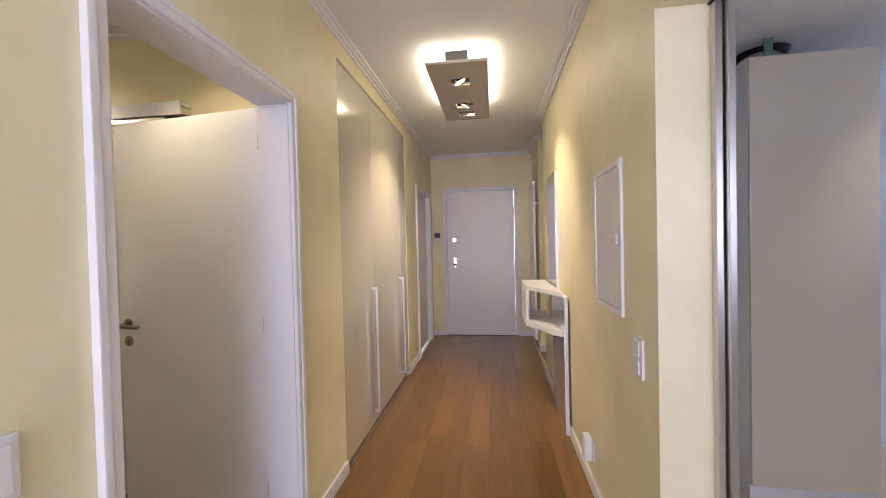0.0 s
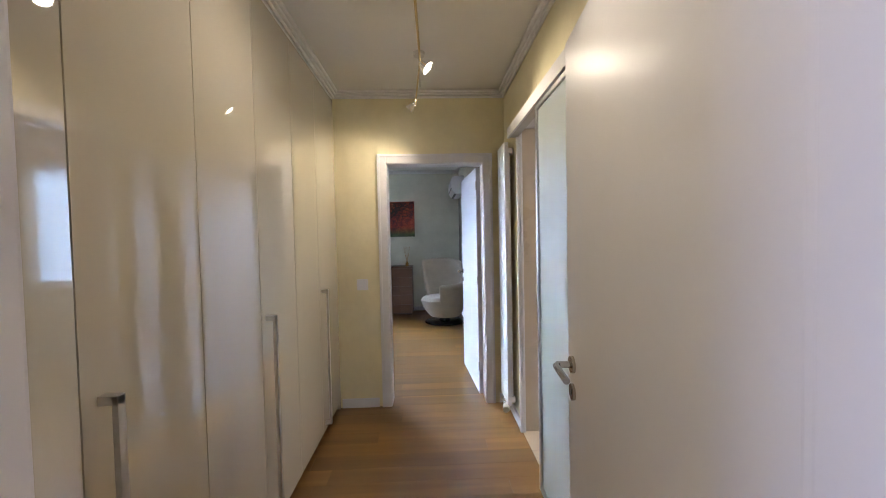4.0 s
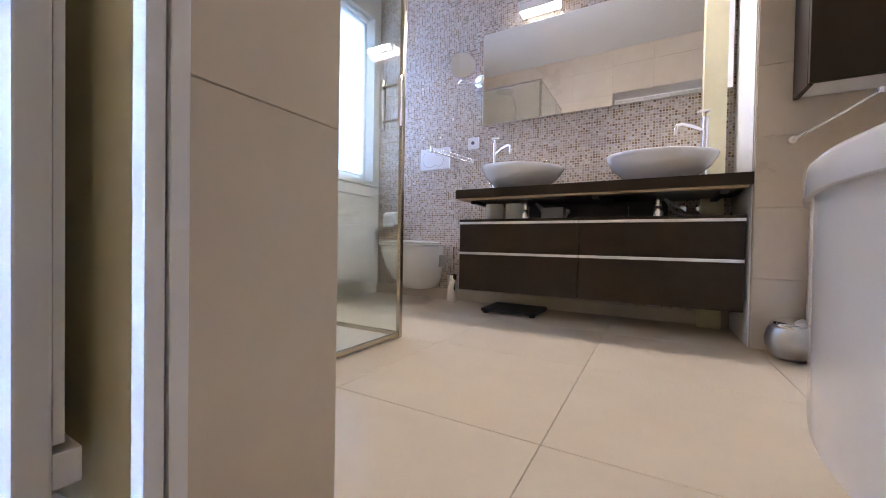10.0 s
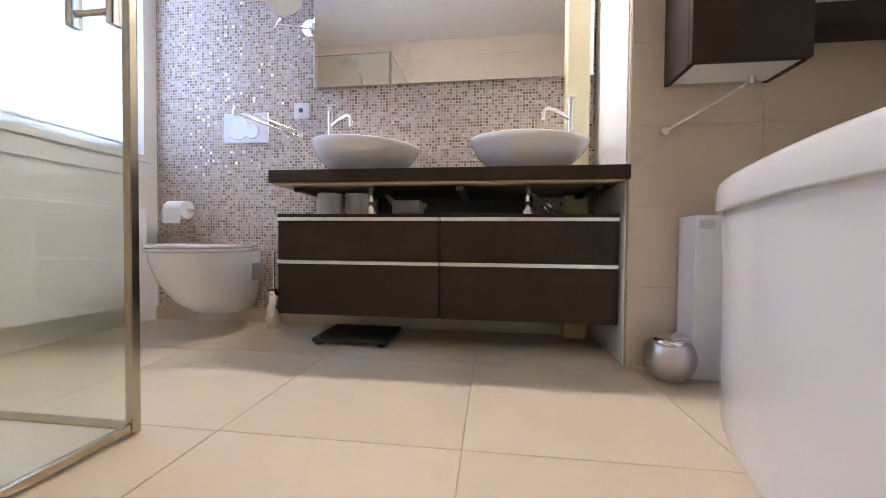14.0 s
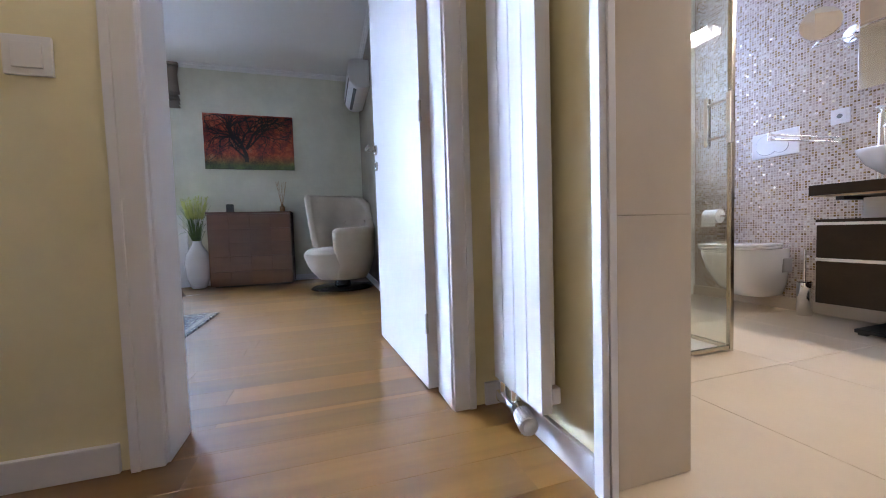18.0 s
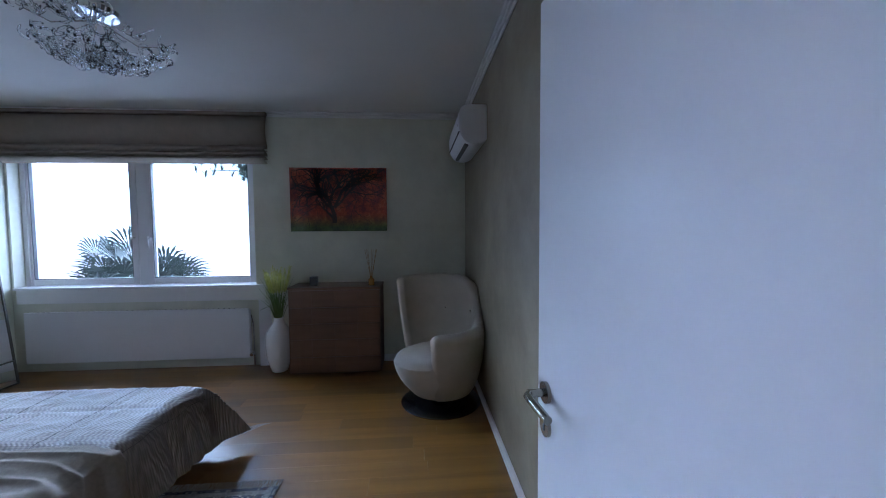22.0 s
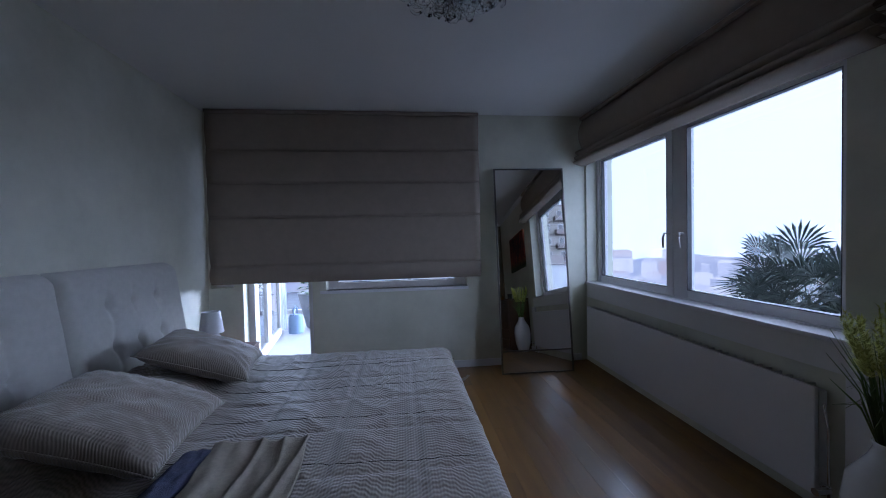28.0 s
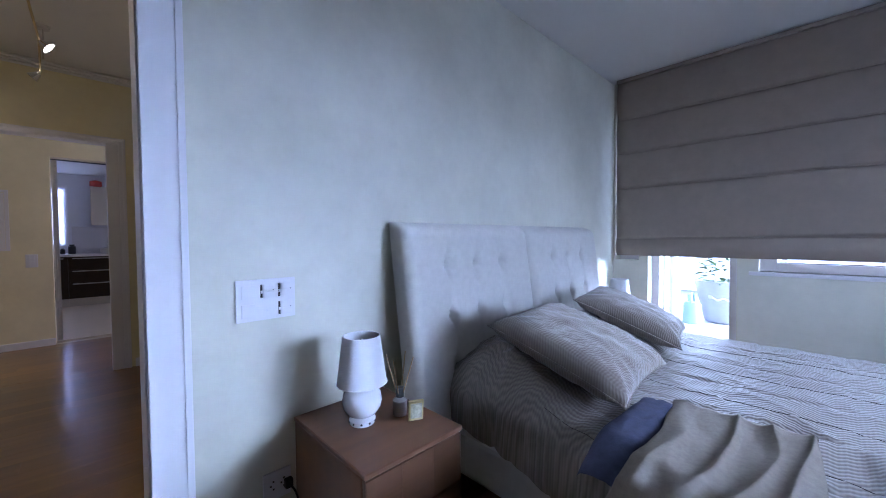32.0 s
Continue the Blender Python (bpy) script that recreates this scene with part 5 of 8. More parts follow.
part("profile", boxes(((-3.806, 2.006, 0.012), (-3.788, 2.914, 0.03)), bevel=0.003), BRONZE, scr, "chrome bottom profile")
part("profile", boxes(((-4.874, 2.917, 0.0122), (-3.81, 2.934, 0.03)), bevel=0.003), BRONZE, scr, "chrome bottom profile")
part("top_rail", boxes(((-3.806, 2.006, 2.02), (-3.788, 2.914, 2.034)), ((-4.874, 2.918, 2.02), (-3.808, 2.934, 2.034)), bevel=0.003), CHROME, scr, "chrome top rail")
bm = bmesh.new()
for z in (0.94, 1.09):
    rod(bm, (-3.845, 2.845, z), (-3.745, 2.845, z), 0.007)
for x in (-3.845, -3.745):
    box(bm, (x - 0.008, 2.833, 0.91), (x + 0.008, 2.857, 1.12), 0.003)
part("handle", bm, CHROME, scr, "square chrome pull handle", smooth=40)
shw = root("shower_set", (-4.3, 2.0, 1.0), "chrome shower column with a round head", "shower")
bm = bmesh.new()
pipe(bm, [(-4.35, 2.05, 0.95), (-4.35, 2.05, 2.15), (-4.35, 2.10, 2.22), (-4.35, 2.42, 2.24)], 0.011)
part("riser", bm, CHROME, shw, smooth=60)
bm = bmesh.new()
rod(bm, (-4.35, 2.42, 2.235), (-4.35, 2.42, 2.20), 0.02, 0.10, 28)
rod(bm, (-4.35, 2.42, 2.20), (-4.35, 2.42, 2.188), 0.10, n=28)
part("head", bm, CHROME, shw, smooth=40)
bm = bmesh.new()
rod(bm, (-4.48, 2.05, 1.05), (-4.22, 2.05, 1.05), 0.022)
for z in (1.05, 2.0):
    rod(bm, (-4.35, 2.05, z), (-4.35, 2.0005, z), 0.012)
part("mixer", bm, CHROME, shw, smooth=40)
bm = bmesh.new()
pipe(bm, [(-4.05, 2.05, 1.0), (-4.05, 2.05, 1.75)], 0.009)
for z in (1.03, 1.72):
    rod(bm, (-4.05, 2.05, z), (-4.05, 2.0005, z), 0.012)
part("slide_bar", bm, CHROME, shw, smooth=40)

# bathroom window
bw = tagged(new("window_bath"), "white window with a translucent white blind", kind="structure")
bw.location = (-4.95, 3.49, 0.92)
ORG[bw] = Vector((-4.95, 3.49, 0.92))
part("window_frame", boxes(((-5.02, 2.98, 0.92), (-4.96, 3.05, 2.28)), ((-5.02, 3.93, 0.92), (-4.96, 4.0, 2.28)), ((-5.02, 3.05, 0.92), (-4.96, 3.93, 0.99)), ((-5.02, 3.05, 2.21), (-4.96, 3.93, 2.28)), ((-5.02, 3.46, 0.99), (-4.96, 3.52, 2.21)), bevel=0.005), WHITE, bw)
for a, b in ((3.05, 3.46), (3.52, 3.93)):
    pp = part("pane", one((-4.995, a, 0.99), (-4.985, b, 2.21)), GLAZE, bw)
    pp.visible_shadow = False
part("window_sill", one((-4.96, 2.95, 0.885), (-4.84, 4.03, 0.92), 0.006), WHITE, bw)
part("apron_panel", one((-4.876, 2.97, 0.80), (-4.86, 4.01, 0.884), 0.003), WHITE, bw)
bm = bmesh.new()
pipe(bm, [(-4.96, 3.03, 1.42), (-4.92, 3.03, 1.42), (-4.915, 3.03, 1.36), (-4.92, 3.03, 1.30)], 0.008)
part("window_handle", bm, WHITE, bw, smooth=60)
BLIND = bpy.data.materials.new("translucent_blind")
BLIND.use_nodes = True
bt = BLIND.node_tree
bb = bt.nodes["Principled BSDF"]
bb.inputs["Base Color"].default_value = (0.86, 0.88, 0.90, 1)
bb.inputs["Roughness"].default_value = 0.9
trn = bt.nodes.new("ShaderNodeBsdfTranslucent")
trn.inputs[0].default_value = (0.88, 0.92, 0.97, 1)
ms = bt.nodes.new("ShaderNodeMixShader")
ms.inputs[0].default_value = 0.6
bt.links.new(bb.outputs[0], ms.inputs[1])
bt.links.new(trn.outputs[0], ms.inputs[2])
bt.links.new(ms.outputs[0], bt.nodes["Material Output"].inputs[0])
rb = root("window_blind", (-4.93, 3.49, 0.98), "white translucent roller blind, drawn down", "blind")
part("fabric", one((-4.937, 3.03, 0.985), (-4.934, 3.95, 2.24)), BLIND, rb)
part("bottom_bar", one((-4.942, 3.03, 0.972), (-4.930, 3.95, 0.985), 0.003), WHITE, rb)
bm = bmesh.new()
rod(bm, (-4.925, 3.02, 2.255), (-4.925, 3.96, 2.255), 0.02)
part("roller", bm, WHITE, rb, smooth=40)

brad = root("bath_radiator", (-4.82, 3.5, 0.1), "flat white panel radiator under the bathroom window", "radiator")
part("panel", one((-4.815, 3.285, 0.115), (-4.79, 3.93, 0.622), 0.006), WHITE, brad)
for k in range(1, 9):
    z = 0.115 + k * 0.056
    part("groove", one((-4.791, 3.29, z - 0.0015), (-4.7885, 3.925, z + 0.0015)), WHITE_MATT, brad)
part("back", one((-4.86, 3.31, 0.14), (-4.815, 3.91, 0.60)), WHITE, brad)
bm = bmesh.new()
rod(bm, (-4.83, 3.30, 0.57), (-4.83, 3.22, 0.57), 0.018)
rod(bm, (-4.83, 3.235, 0.57), (-4.83, 3.235, 0.1), 0.008)
rod(bm, (-4.83, 3.235, 0.1), (-4.876, 3.235, 0.1), 0.008)
part("valve", bm, WHITE, brad, smooth=40)
for y in (3.40, 3.75):
    part("bracket", one((-4.876, y, 0.25), (-4.86, y + 0.03, 0.45)), STEEL, brad)


# tiles of walls and floor
def tile_run(parent, axis, at, out, a0, a1, z0, z1, w=0.6, h=0.3, shift=0.0, mat_=None, thick=0.006):
    """Wall tiles as pieces on a wall's face."""
    cache = {}
    z = z0
    while z < z1 - 0.01:
        zz = min(z + h, z1)
        a = a0 - shift
        while a < a1 - 0.01:
            b0, b1 = max(a, a0), min(a + w, a1)
            if b1 - b0 > 0.015:
                key = (round(b1 - b0, 3), round(zz - z, 3))
                if key not in cache:
                    W, Hh = b1 - b0 - 0.0014, zz - z - 0.0014
                    tm = bmesh.new()
                    if axis == "y":
                        box(tm, (-W / 2, 0, -Hh / 2), (W / 2, out * thick, Hh / 2), 0.001, 1)
                    else:
                        box(tm, (0, -W / 2, -Hh / 2), (out * thick, W / 2, Hh / 2), 0.001, 1)
                    bmesh.ops.recalc_face_normals(tm, faces=tm.faces)
                    me = bpy.data.meshes.new("tile")
                    tm.to_mesh(me)
                    tm.free()
                    me.materials.append(mat_ or WALLTILE)
                    cache[key] = me
                ob = new("tile", cache[key])
                ob.parent = parent
                ob.location = ((b0 + b1) / 2, at, (z + zz) / 2) if axis == "y" else (at, (b0 + b1) / 2, (z + zz) / 2)
            a += w
        z += h


tile_run(WBP, "y", 3.625, -1, -2.447, -1.566, 0.0, CEIL_T, shift=0.15)
tile_run(WBE, "x", -1.56, -1, 2.0, 3.62, 0.0, CEIL_T)
WBS = shell("wall_bath_south_lining", slab("y", 2.0, 2.004, -4.876, -1.56, 0, CEIL_T, [(-3.254, -2.33, 0, 2.12)]), GROUT)
tile_run(WBS, "y", 2.004, 1, -4.876, -3.254, 0.0, CEIL_T)
tile_run(WBS, "y", 2.004, 1, -2.33, -1.57, 0.0, CEIL_T)
tile_run(WBS, "y", 2.004, 1, -3.254, -2.33, 2.12, CEIL_T, shift=0.2)
JMB = shell("wall_bath_jamb", one((-3.258, 1.772, 0.0), (-3.25, 2.01, 2.118)), GROUT)
tile_run(JMB, "x", -3.25, 1, 1.79, 2.012, 0.0, 2.118, w=0.6, h=0.6, thick=0.0025)
shell("wall_bath_jamb_east", one((-2.334, 1.772, 0.0), (-2.328, 2.01, 2.118)), WHITE_MATT)
WWL = shell("wall_bath_west_lining", slab("x", -4.876, -4.872, 2.0, 2.9, 0, CEIL_T), GROUT)
tile_run(WWL, "x", -4.872, 1, 2.004, 2.9, 0.0, CEIL_T)
shell("baseboard_bath", one((-4.876, 4.066, 0.0), (-2.456, 4.0795, 0.075), 0.002), WALLTILE)

# ---- bedroom ----
BLINDCLOTH = mat("taupe_blind_cloth", (0.245, 0.198, 0.155), 0.9, vary=0.06, scale=12, fine=260, bump=0.2)
LEATHER = mat("cream_leather", (0.54, 0.475, 0.39), 0.34, vary=0.06, scale=7, fine=90, bump=0.22)
WALNUT = plank_mat("walnut_veneer", (0.078, 0.032, 0.013), (0.104, 0.044, 0.018), (0.132, 0.059, 0.025), 0.44)
UPHOLST = mat("pale_upholstery", (0.57, 0.55, 0.50), 0.9, vary=0.05, scale=25, fine=320, bump=0.25)
NAVY = mat("navy_cloth", (0.055, 0.060, 0.105), 0.9, vary=0.2, scale=40, fine=260, bump=0.6)


def quilt_mat(name, color, axis=1, period=0.016, zigzag=0.9, contrast=0.12):
    """Satin quilt: fine wavy ribs that change tone with the weave."""
    m = mat(name, color, 0.42, vary=0.05, scale=7, fine=160)
    t = m.node_tree
    b = t.nodes["Principled BSDF"]
    geo = t.nodes.new("ShaderNodeNewGeometry")
    sep = t.nodes.new("ShaderNodeSeparateXYZ")
    t.links.new(geo.outputs["Position"], sep.inputs[0])

    def op(kind, *args):
        n = t.nodes.new("ShaderNodeMath")
        n.operation = kind
        for k, v in enumerate(args):
            if isinstance(v, (int, float)):
                n.inputs[k].default_value = v
            else:
                t.links.new(v, n.inputs[k])
        return n.outputs[0]

    ns = t.nodes.new("ShaderNodeTexNoise")
    ns.inputs["Scale"].default_value, ns.inputs["Detail"].default_value = 3.5, 3
    t.links.new(geo.outputs["Position"], ns.inputs["Vector"])
    along, across = sep.outputs[1 - axis], sep.outputs[axis]
    drift = op("MULTIPLY", ns.outputs["Fac"], 0.05)
    wave = op("MULTIPLY", op("SINE", op("MULTIPLY", op("ADD", along, drift), 6.2832 / 0.33)), zigzag * 0.05)
    zig = op("MULTIPLY", op("PINGPONG", along, 0.02), zigzag * 0.45)
    rib = op("SINE", op("MULTIPLY", op("ADD", op("ADD", across, wave), op("ADD", zig, drift)), 6.2832 / period))
    pick = op("SINE", op("MULTIPLY", along, 6.2832 / 0.012))
    height = op("ADD", rib, op("MULTIPLY", pick, 0.25))
    tone = op("ADD", 1.0, op("ADD", op("MULTIPLY", rib, contrast), op("MULTIPLY", pick, contrast * 0.45)))
    old = b.inputs["Base Color"].links[0].from_socket
    mx = t.nodes.new("ShaderNodeMix")
    mx.data_type, mx.blend_type = "RGBA", "MULTIPLY"
    mx.inputs[0].default_value = 1.0
    t.links.new(old, mx.inputs[6])
    t.links.new(tone, mx.inputs[7])
    t.links.new(mx.outputs[2], b.inputs["Base Color"])
    bp = t.nodes.new("ShaderNodeBump")
    bp.inputs["Strength"].default_value, bp.inputs["Distance"].default_value = 0.5, 0.0016
    t.links.new(height, bp.inputs["Height"])
    t.links.new(bp.outputs[0], b.inputs["Normal"])
    b.inputs["Sheen Weight"].default_value, b.inputs["Sheen Roughness"].default_value = 0.25, 0.4
    return m


QUILT = quilt_mat("rippled_quilt", (0.205, 0.172, 0.140), 1, 0.022, 0.9, 0.20)

# bed
BX_HEAD, BX_FOOT, BYS, BYN, BTOP = -4.085, -6.15, -2.10, -0.12, 0.475
bed = root("double_bed", (-5.0, -1.12, 0), "wide upholstered double bed with a buttoned two-part headboard", "bed")
part("base", one((-6.06, -2.02, 0.06), (-4.09, -0.28, 0.25), 0.02), UPHOLST, bed, "pale upholstered bed base")
for x in (-5.95, -4.15):
    for y in (-1.9, -0.42):
        part("leg", one((x - 0.03, y - 0.03, 0.0005), (x + 0.03, y + 0.03, 0.06)), BLACK, bed)
part("mattress", one((-6.10, -2.04, 0.2505), (-4.09, -0.38, 0.455), 0.05, 3), WHITE_MATT, bed)


def cushion_back(y0, y1):
    """One headboard panel: a fat padded slab with rows of buttons."""
    ny, nz = 110, 90
    bm = bmesh.new()
    btn = [(fy, fz) for fy in (0.27, 0.48, 0.70) for fz in (0.525, 0.775, 0.28)]

    def f(u, v):
        y = y0 + (y1 - y0) * u
        z = 0.24 + 0.985 * v
        e = min(u, 1 - u) * abs(y1 - y0)
        ez = (1 - v) * 0.985
        d = 0.105 * (1 - max(0, 1 - e / 0.05) ** 2) ** 0.5 * (1 - max(0, 1 - ez / 0.07) ** 2) ** 0.5
        for fy, fz in btn:
            r2 = ((u - fy) * abs(y1 - y0)) ** 2 + ((v - fz) * 0.985) ** 2
            off = (u - fy) * abs(y1 - y0) + 0.006 * math.sin(v * 23 + 7 * fy)
            d -= 0.036 * math.exp(-r2 / 0.0008) + 0.015 * math.exp(-off ** 2 / 0.00028) * math.exp(-((v - fz) / 0.11) ** 4)
        d += 0.003 * noise.noise(Vector((y * 6, z * 6, 0)))
        return (-3.889 - 0.14 * (1 - v) - max(d, 0.0), y, z)

    sheet(bm, f, ny, nz)
    sheet(bm, lambda u, v: (-3.888 - 0.14 * (1 - v), y0 + (y1 - y0) * u, 0.24 + 0.985 * v), 1, 1)
    hb = part("headboard_panel", bm, UPHOLST, bed, "pale padded headboard panel with buttons", smooth=True)
    for fy, fz in btn:
        x, y, z = f(fy, fz)
        b2 = bmesh.new()
        bmesh.ops.create_uvsphere(b2, u_segments=10, v_segments=6, radius=0.011, matrix=Matrix.Translation((x - 0.002, y, z)))
        part("button", b2, UPHOLST, hb, smooth=True)


cushion_back(-0.125, -1.165)
cushion_back(-1.190, -2.19)


def cover_point(s, q):
    """The bedspread: s along the bed from head to foot, q across, as lengths over the edge included."""
    half, drop, drop_foot, r = (BYN - BYS) / 2, 0.12, 0.34, 0.09
    yc = (BYN + BYS) / 2
    span = half - r

    def fold(d, lim):
        a = abs(d)
        if a <= lim:
            return d, 0.0
        k = a - lim
        if k < r * math.pi / 2:
            return math.copysign(lim + r * math.sin(k / r), d), r * (1 - math.cos(k / r))
        return math.copysign(lim + r + (0.03 + 0.13 * min(1.0, 2 * s)) * (k - r * math.pi / 2), d), r + (k - r * math.pi / 2)

    total_q = span + r * math.pi / 2 + drop + 0.21 * s
    y, dz1 = fold(q * total_q, span)
    L = BX_HEAD - BX_FOOT
    sx, dz2 = fold(s * (L - r + r * math.pi / 2 + drop_foot), L - r)
    dz = max(dz1, dz2) + 0.45 * min(dz1, dz2)
    both = min(dz1, dz2)
    x = BX_HEAD - sx - 0.35 * both
    near = min(1.0, s / 0.62)
    yy = yc + y - max(0.0, y) / half * 0.20 * (1 - near * near * (3 - 2 * near)) + math.copysign(0.55 * both, y)
    z = BTOP - dz
    n1 = noise.noise(Vector((x * 2.2, yy * 2.2, 3.1)))
    n2 = noise.noise(Vector((x * 7, yy * 7, 1.7)))
    n3 = noise.noise(Vector((x * 3.1 + 0.8 * yy, yy * 5.2, 6.3)))
    n4 = noise.noise(Vector((x * 9.0, yy * 4.0 - x, 2.3)))
    z += 0.010 * n1 + 0.003 * n2 + 0.005 * max(0.0, 1 - 5 * abs(n3)) ** 2 + 0.004 * max(0.0, 1 - 4 * abs(n4)) ** 2
    if dz > 0.08:
        w = (0.006 + 0.012 * min(1.0, max(0.0, (-4.9 - x) / 0.8))) * math.sin((x if dz1 > dz2 else yy) * 21 + 2 * n1) * min(1, dz / 0.2)
        if dz1 >= dz2:
            yy += math.copysign(w, y)
        else:
            x -= w
    seam = min(abs((x + 6.0) % 0.36 - 0.18), abs((yy + 3.0) % 0.34 - 0.17))
    z -= 0.006 * math.exp(-(seam / 0.011) ** 2)
    h = min(1.0, max(0.0, (x + 4.85) / 0.50))
    side_fall = max(0.0, 1 - (max(0.0, abs(y) - 0.66) / 0.31) ** 2)
    z += 0.15 * h * h * (3 - 2 * h) * side_fall - 0.07 * max(0.0, (x + 4.22) / 0.14) ** 2 * side_fall
    crease = noise.noise(Vector((x * 6.0 - yy * 4.0, yy * 11.0, 8.8)))
    z += 0.016 * h * max(0.0, 1 - 3.5 * abs(crease)) ** 2
    if dz1 > 0.05:
        yy += math.copysign(0.012 * h * crease, y)
    return (x, yy, max(z, 0.09 + 0.02 * n1))


bs = root("bedspread", (-5.1, -1.12, 0.48), "grey-beige quilted satin bedspread with rippled ribs, hanging over the edges", "bedspread")
part("quilt", sheet(bmesh.new(), lambda u, v: cover_point(u, 2 * v - 1), 170, 180), QUILT, bs, smooth=True)
# stitched seams
THREAD = mat("dark_thread", (0.06, 0.05, 0.045), 0.9)
for k in range(6):
    q0 = -0.78 + 0.31 * k
    bm = bmesh.new()
    pts = []
    for j in range(61):
        p = cover_point(0.22 + 0.76 * j / 60, q0 + 0.004 * math.sin(j * 0.7))
        pts.append((p[0], p[1], p[2] + 0.0008))
    pipe(bm, pts, 0.0012, 5)
    tagged(part("seam", bm, THREAD, bs), "dark stitched seam", kind="stuff")


def pillow(name, w, h, t, m, material, label, cat="pillow"):
    """A soft cushion with pinched corners and creases."""
    bm = bmesh.new()
    n = 44

    def f(sign):
        def g(u, v):
            a, b = 2 * u - 1, 2 * v - 1
            x = a * w / 2 * (1 - 0.07 * (1 - b * b) * abs(a) ** 6)
            y = b * h / 2 * (1 - 0.07 * (1 - a * a) * abs(b) ** 6)
            e = max(0.0, (1 - a ** 4) * (1 - b ** 4)) ** 0.55
            z = sign * t / 2 * e * (1 if sign > 0 else 0.75)
            fan = math.atan2(abs(b), abs(a))
            z += 0.010 * (abs(a) * abs(b)) ** 1.5 * e ** 0.3 * math.sin(fan * 26 + 3 * noise.noise(Vector((x * 5, y * 5, sign))))
            z += 0.012 * e * noise.noise(Vector((x * 9 + 3, y * 9, sign * 2))) + 0.006 * e * noise.noise(Vector((x * 22, y * 22, 5)))
            return (x, y, z)
        return g

    sheet(bm, f(1), n, n)
    sheet(bm, f(-1), n, n)
    bmesh.ops.remove_doubles(bm, verts=bm.verts, dist=0.0006)
    ob = root(name, (0, 0, 0), label, cat)
    part("cushion", bm, material, ob, smooth=True)
    bm = bmesh.new()
    ring = []
    for a, b in [(i / 12 * 2 - 1, -1) for i in range(12)] + [(1, i / 12 * 2 - 1) for i in range(12)] + [(1 - i / 6, 1) for i in range(12)] + [(-1, 1 - i / 6) for i in range(13)]:
        ring.append(f(1)((a + 1) / 2, (b + 1) / 2))
    pipe(bm, ring, 0.004, 6)
    part("piping", bm, material, ob, smooth=True)
    ob.matrix_basis = m
    return ob


SATIN = quilt_mat("satin_pillowcase", (0.225, 0.190, 0.155), 0, 0.011, 0.7, 0.10)
pillow("pillow", 0.62, 0.62, 0.20, pose(-4.575, -0.70, 0.645, 0, -19, 4), SATIN, "plump satin pillow in grey-beige with piped edge lying on the bedspread")
pillow("pillow", 0.60, 0.56, 0.18, pose(-4.52, -1.53, 0.655, 0, -21, 11), SATIN, "second plump satin pillow leaning towards the headboard")


def throw_point(u, v):
    """A folded throw that falls over the near edge of the bed."""
    x = -4.97 - 0.38 * u - 0.03 * math.sin(v * 5)
    s = v * 1.14
    lim = 0.585
    y = -0.67 + min(s, lim) + max(0, s - lim) * 0.22
    z = BTOP + 0.045 - max(0, s - lim) * 0.95
    z -= 0.03 * max(0, 1 - abs(s - lim) / 0.09)
    z += 0.006 * math.sin(u * 7 + v * 3) * (0.4 + 0.6 * v) * (1 if s < lim else 0.2) + 0.007 * noise.noise(Vector((u * 7, v * 9, 0)))
    ridge = max(0.0, 1 - 3.2 * abs(noise.noise(Vector((u * 3.2 + v * 1.4, v * 1.6 - u, 4.4))))) ** 1.5
    z += 0.013 * ridge * (1 if s < lim else 0.3)
    x -= 0.05 * max(0.0, v - 0.35) * (2 * u - 1) + 0.012 * noise.noise(Vector((u * 2, v * 6, 9)))
    if s >= lim - 0.05:
        y += 0.008 * math.sin(u * 13 + 1 + 2 * v) + 0.012 * ridge
    return (x, y, z)


th = root("throw_blanket", (-5.15, -0.4, 0.5), "crumpled grey-beige throw hanging over the bedside", "blanket")
tb_ = bmesh.new()
sheet(tb_, throw_point, 70, 100)
THROW = mat("woven_throw", (0.27, 0.228, 0.178), 0.9, vary=0.12, scale=60, fine=320, bump=0.5)
throw = part("cloth", tb_, THROW, th, smooth=True)
sol = throw.modifiers.new("thickness", "SOLIDIFY")
sol.thickness = 0.014
nv = root("navy_garment", (-4.93, -0.35, 0.5), "folded navy blue knitted garment beneath the throw", "garment")
part("fold", sheet(bmesh.new(), lambda u, v: (-4.86 - 0.15 * u + 0.02 * v, -0.62 + 0.50 * v, 0.475 + 0.05 * (1 - (2 * u - 1) ** 4) ** 0.5 - 0.10 * max(0, v - 0.72) * 3 + 0.008 * noise.noise(Vector((u * 6, v * 12, 2)))), 14, 30), NAVY, nv, smooth=True)

# nightstands and what stands on them
def nightstand(y0, y1, label):
    ob = root("nightstand", (-4.15, (y0 + y1) / 2, 0), label, "nightstand", "nightstands")
    part("body", one((-4.385, y0 + 0.004, 0.03), (-3.884, y1 - 0.004, 0.408), 0.006), WALNUT, ob)
    part("top", one((-4.412, y0, 0.41), (-3.883, y1, 0.43), 0.009, 3), WALNUT, ob)
    part("plinth", one((-4.36, y0 + 0.02, 0.0005), (-3.9, y1 - 0.02, 0.03)), BLACK, ob)
    for z0, z1 in ((0.035, 0.215), (0.222, 0.404)):
        dr = part("drawer", one((-4.402, y0 + 0.006, z0), (-4.386, y1 - 0.006, z1), 0.004), WALNUT, ob)
        w = (y1 - y0 - 0.014) / 3
        for k in range(3):
            part("panel", one((-4.407, y0 + 0.008 + k * w, z0 + 0.001), (-4.4021, y0 + 0.0068 + (k + 1) * w, z1 - 0.001), 0.001), WALNUT, dr)
    return ob


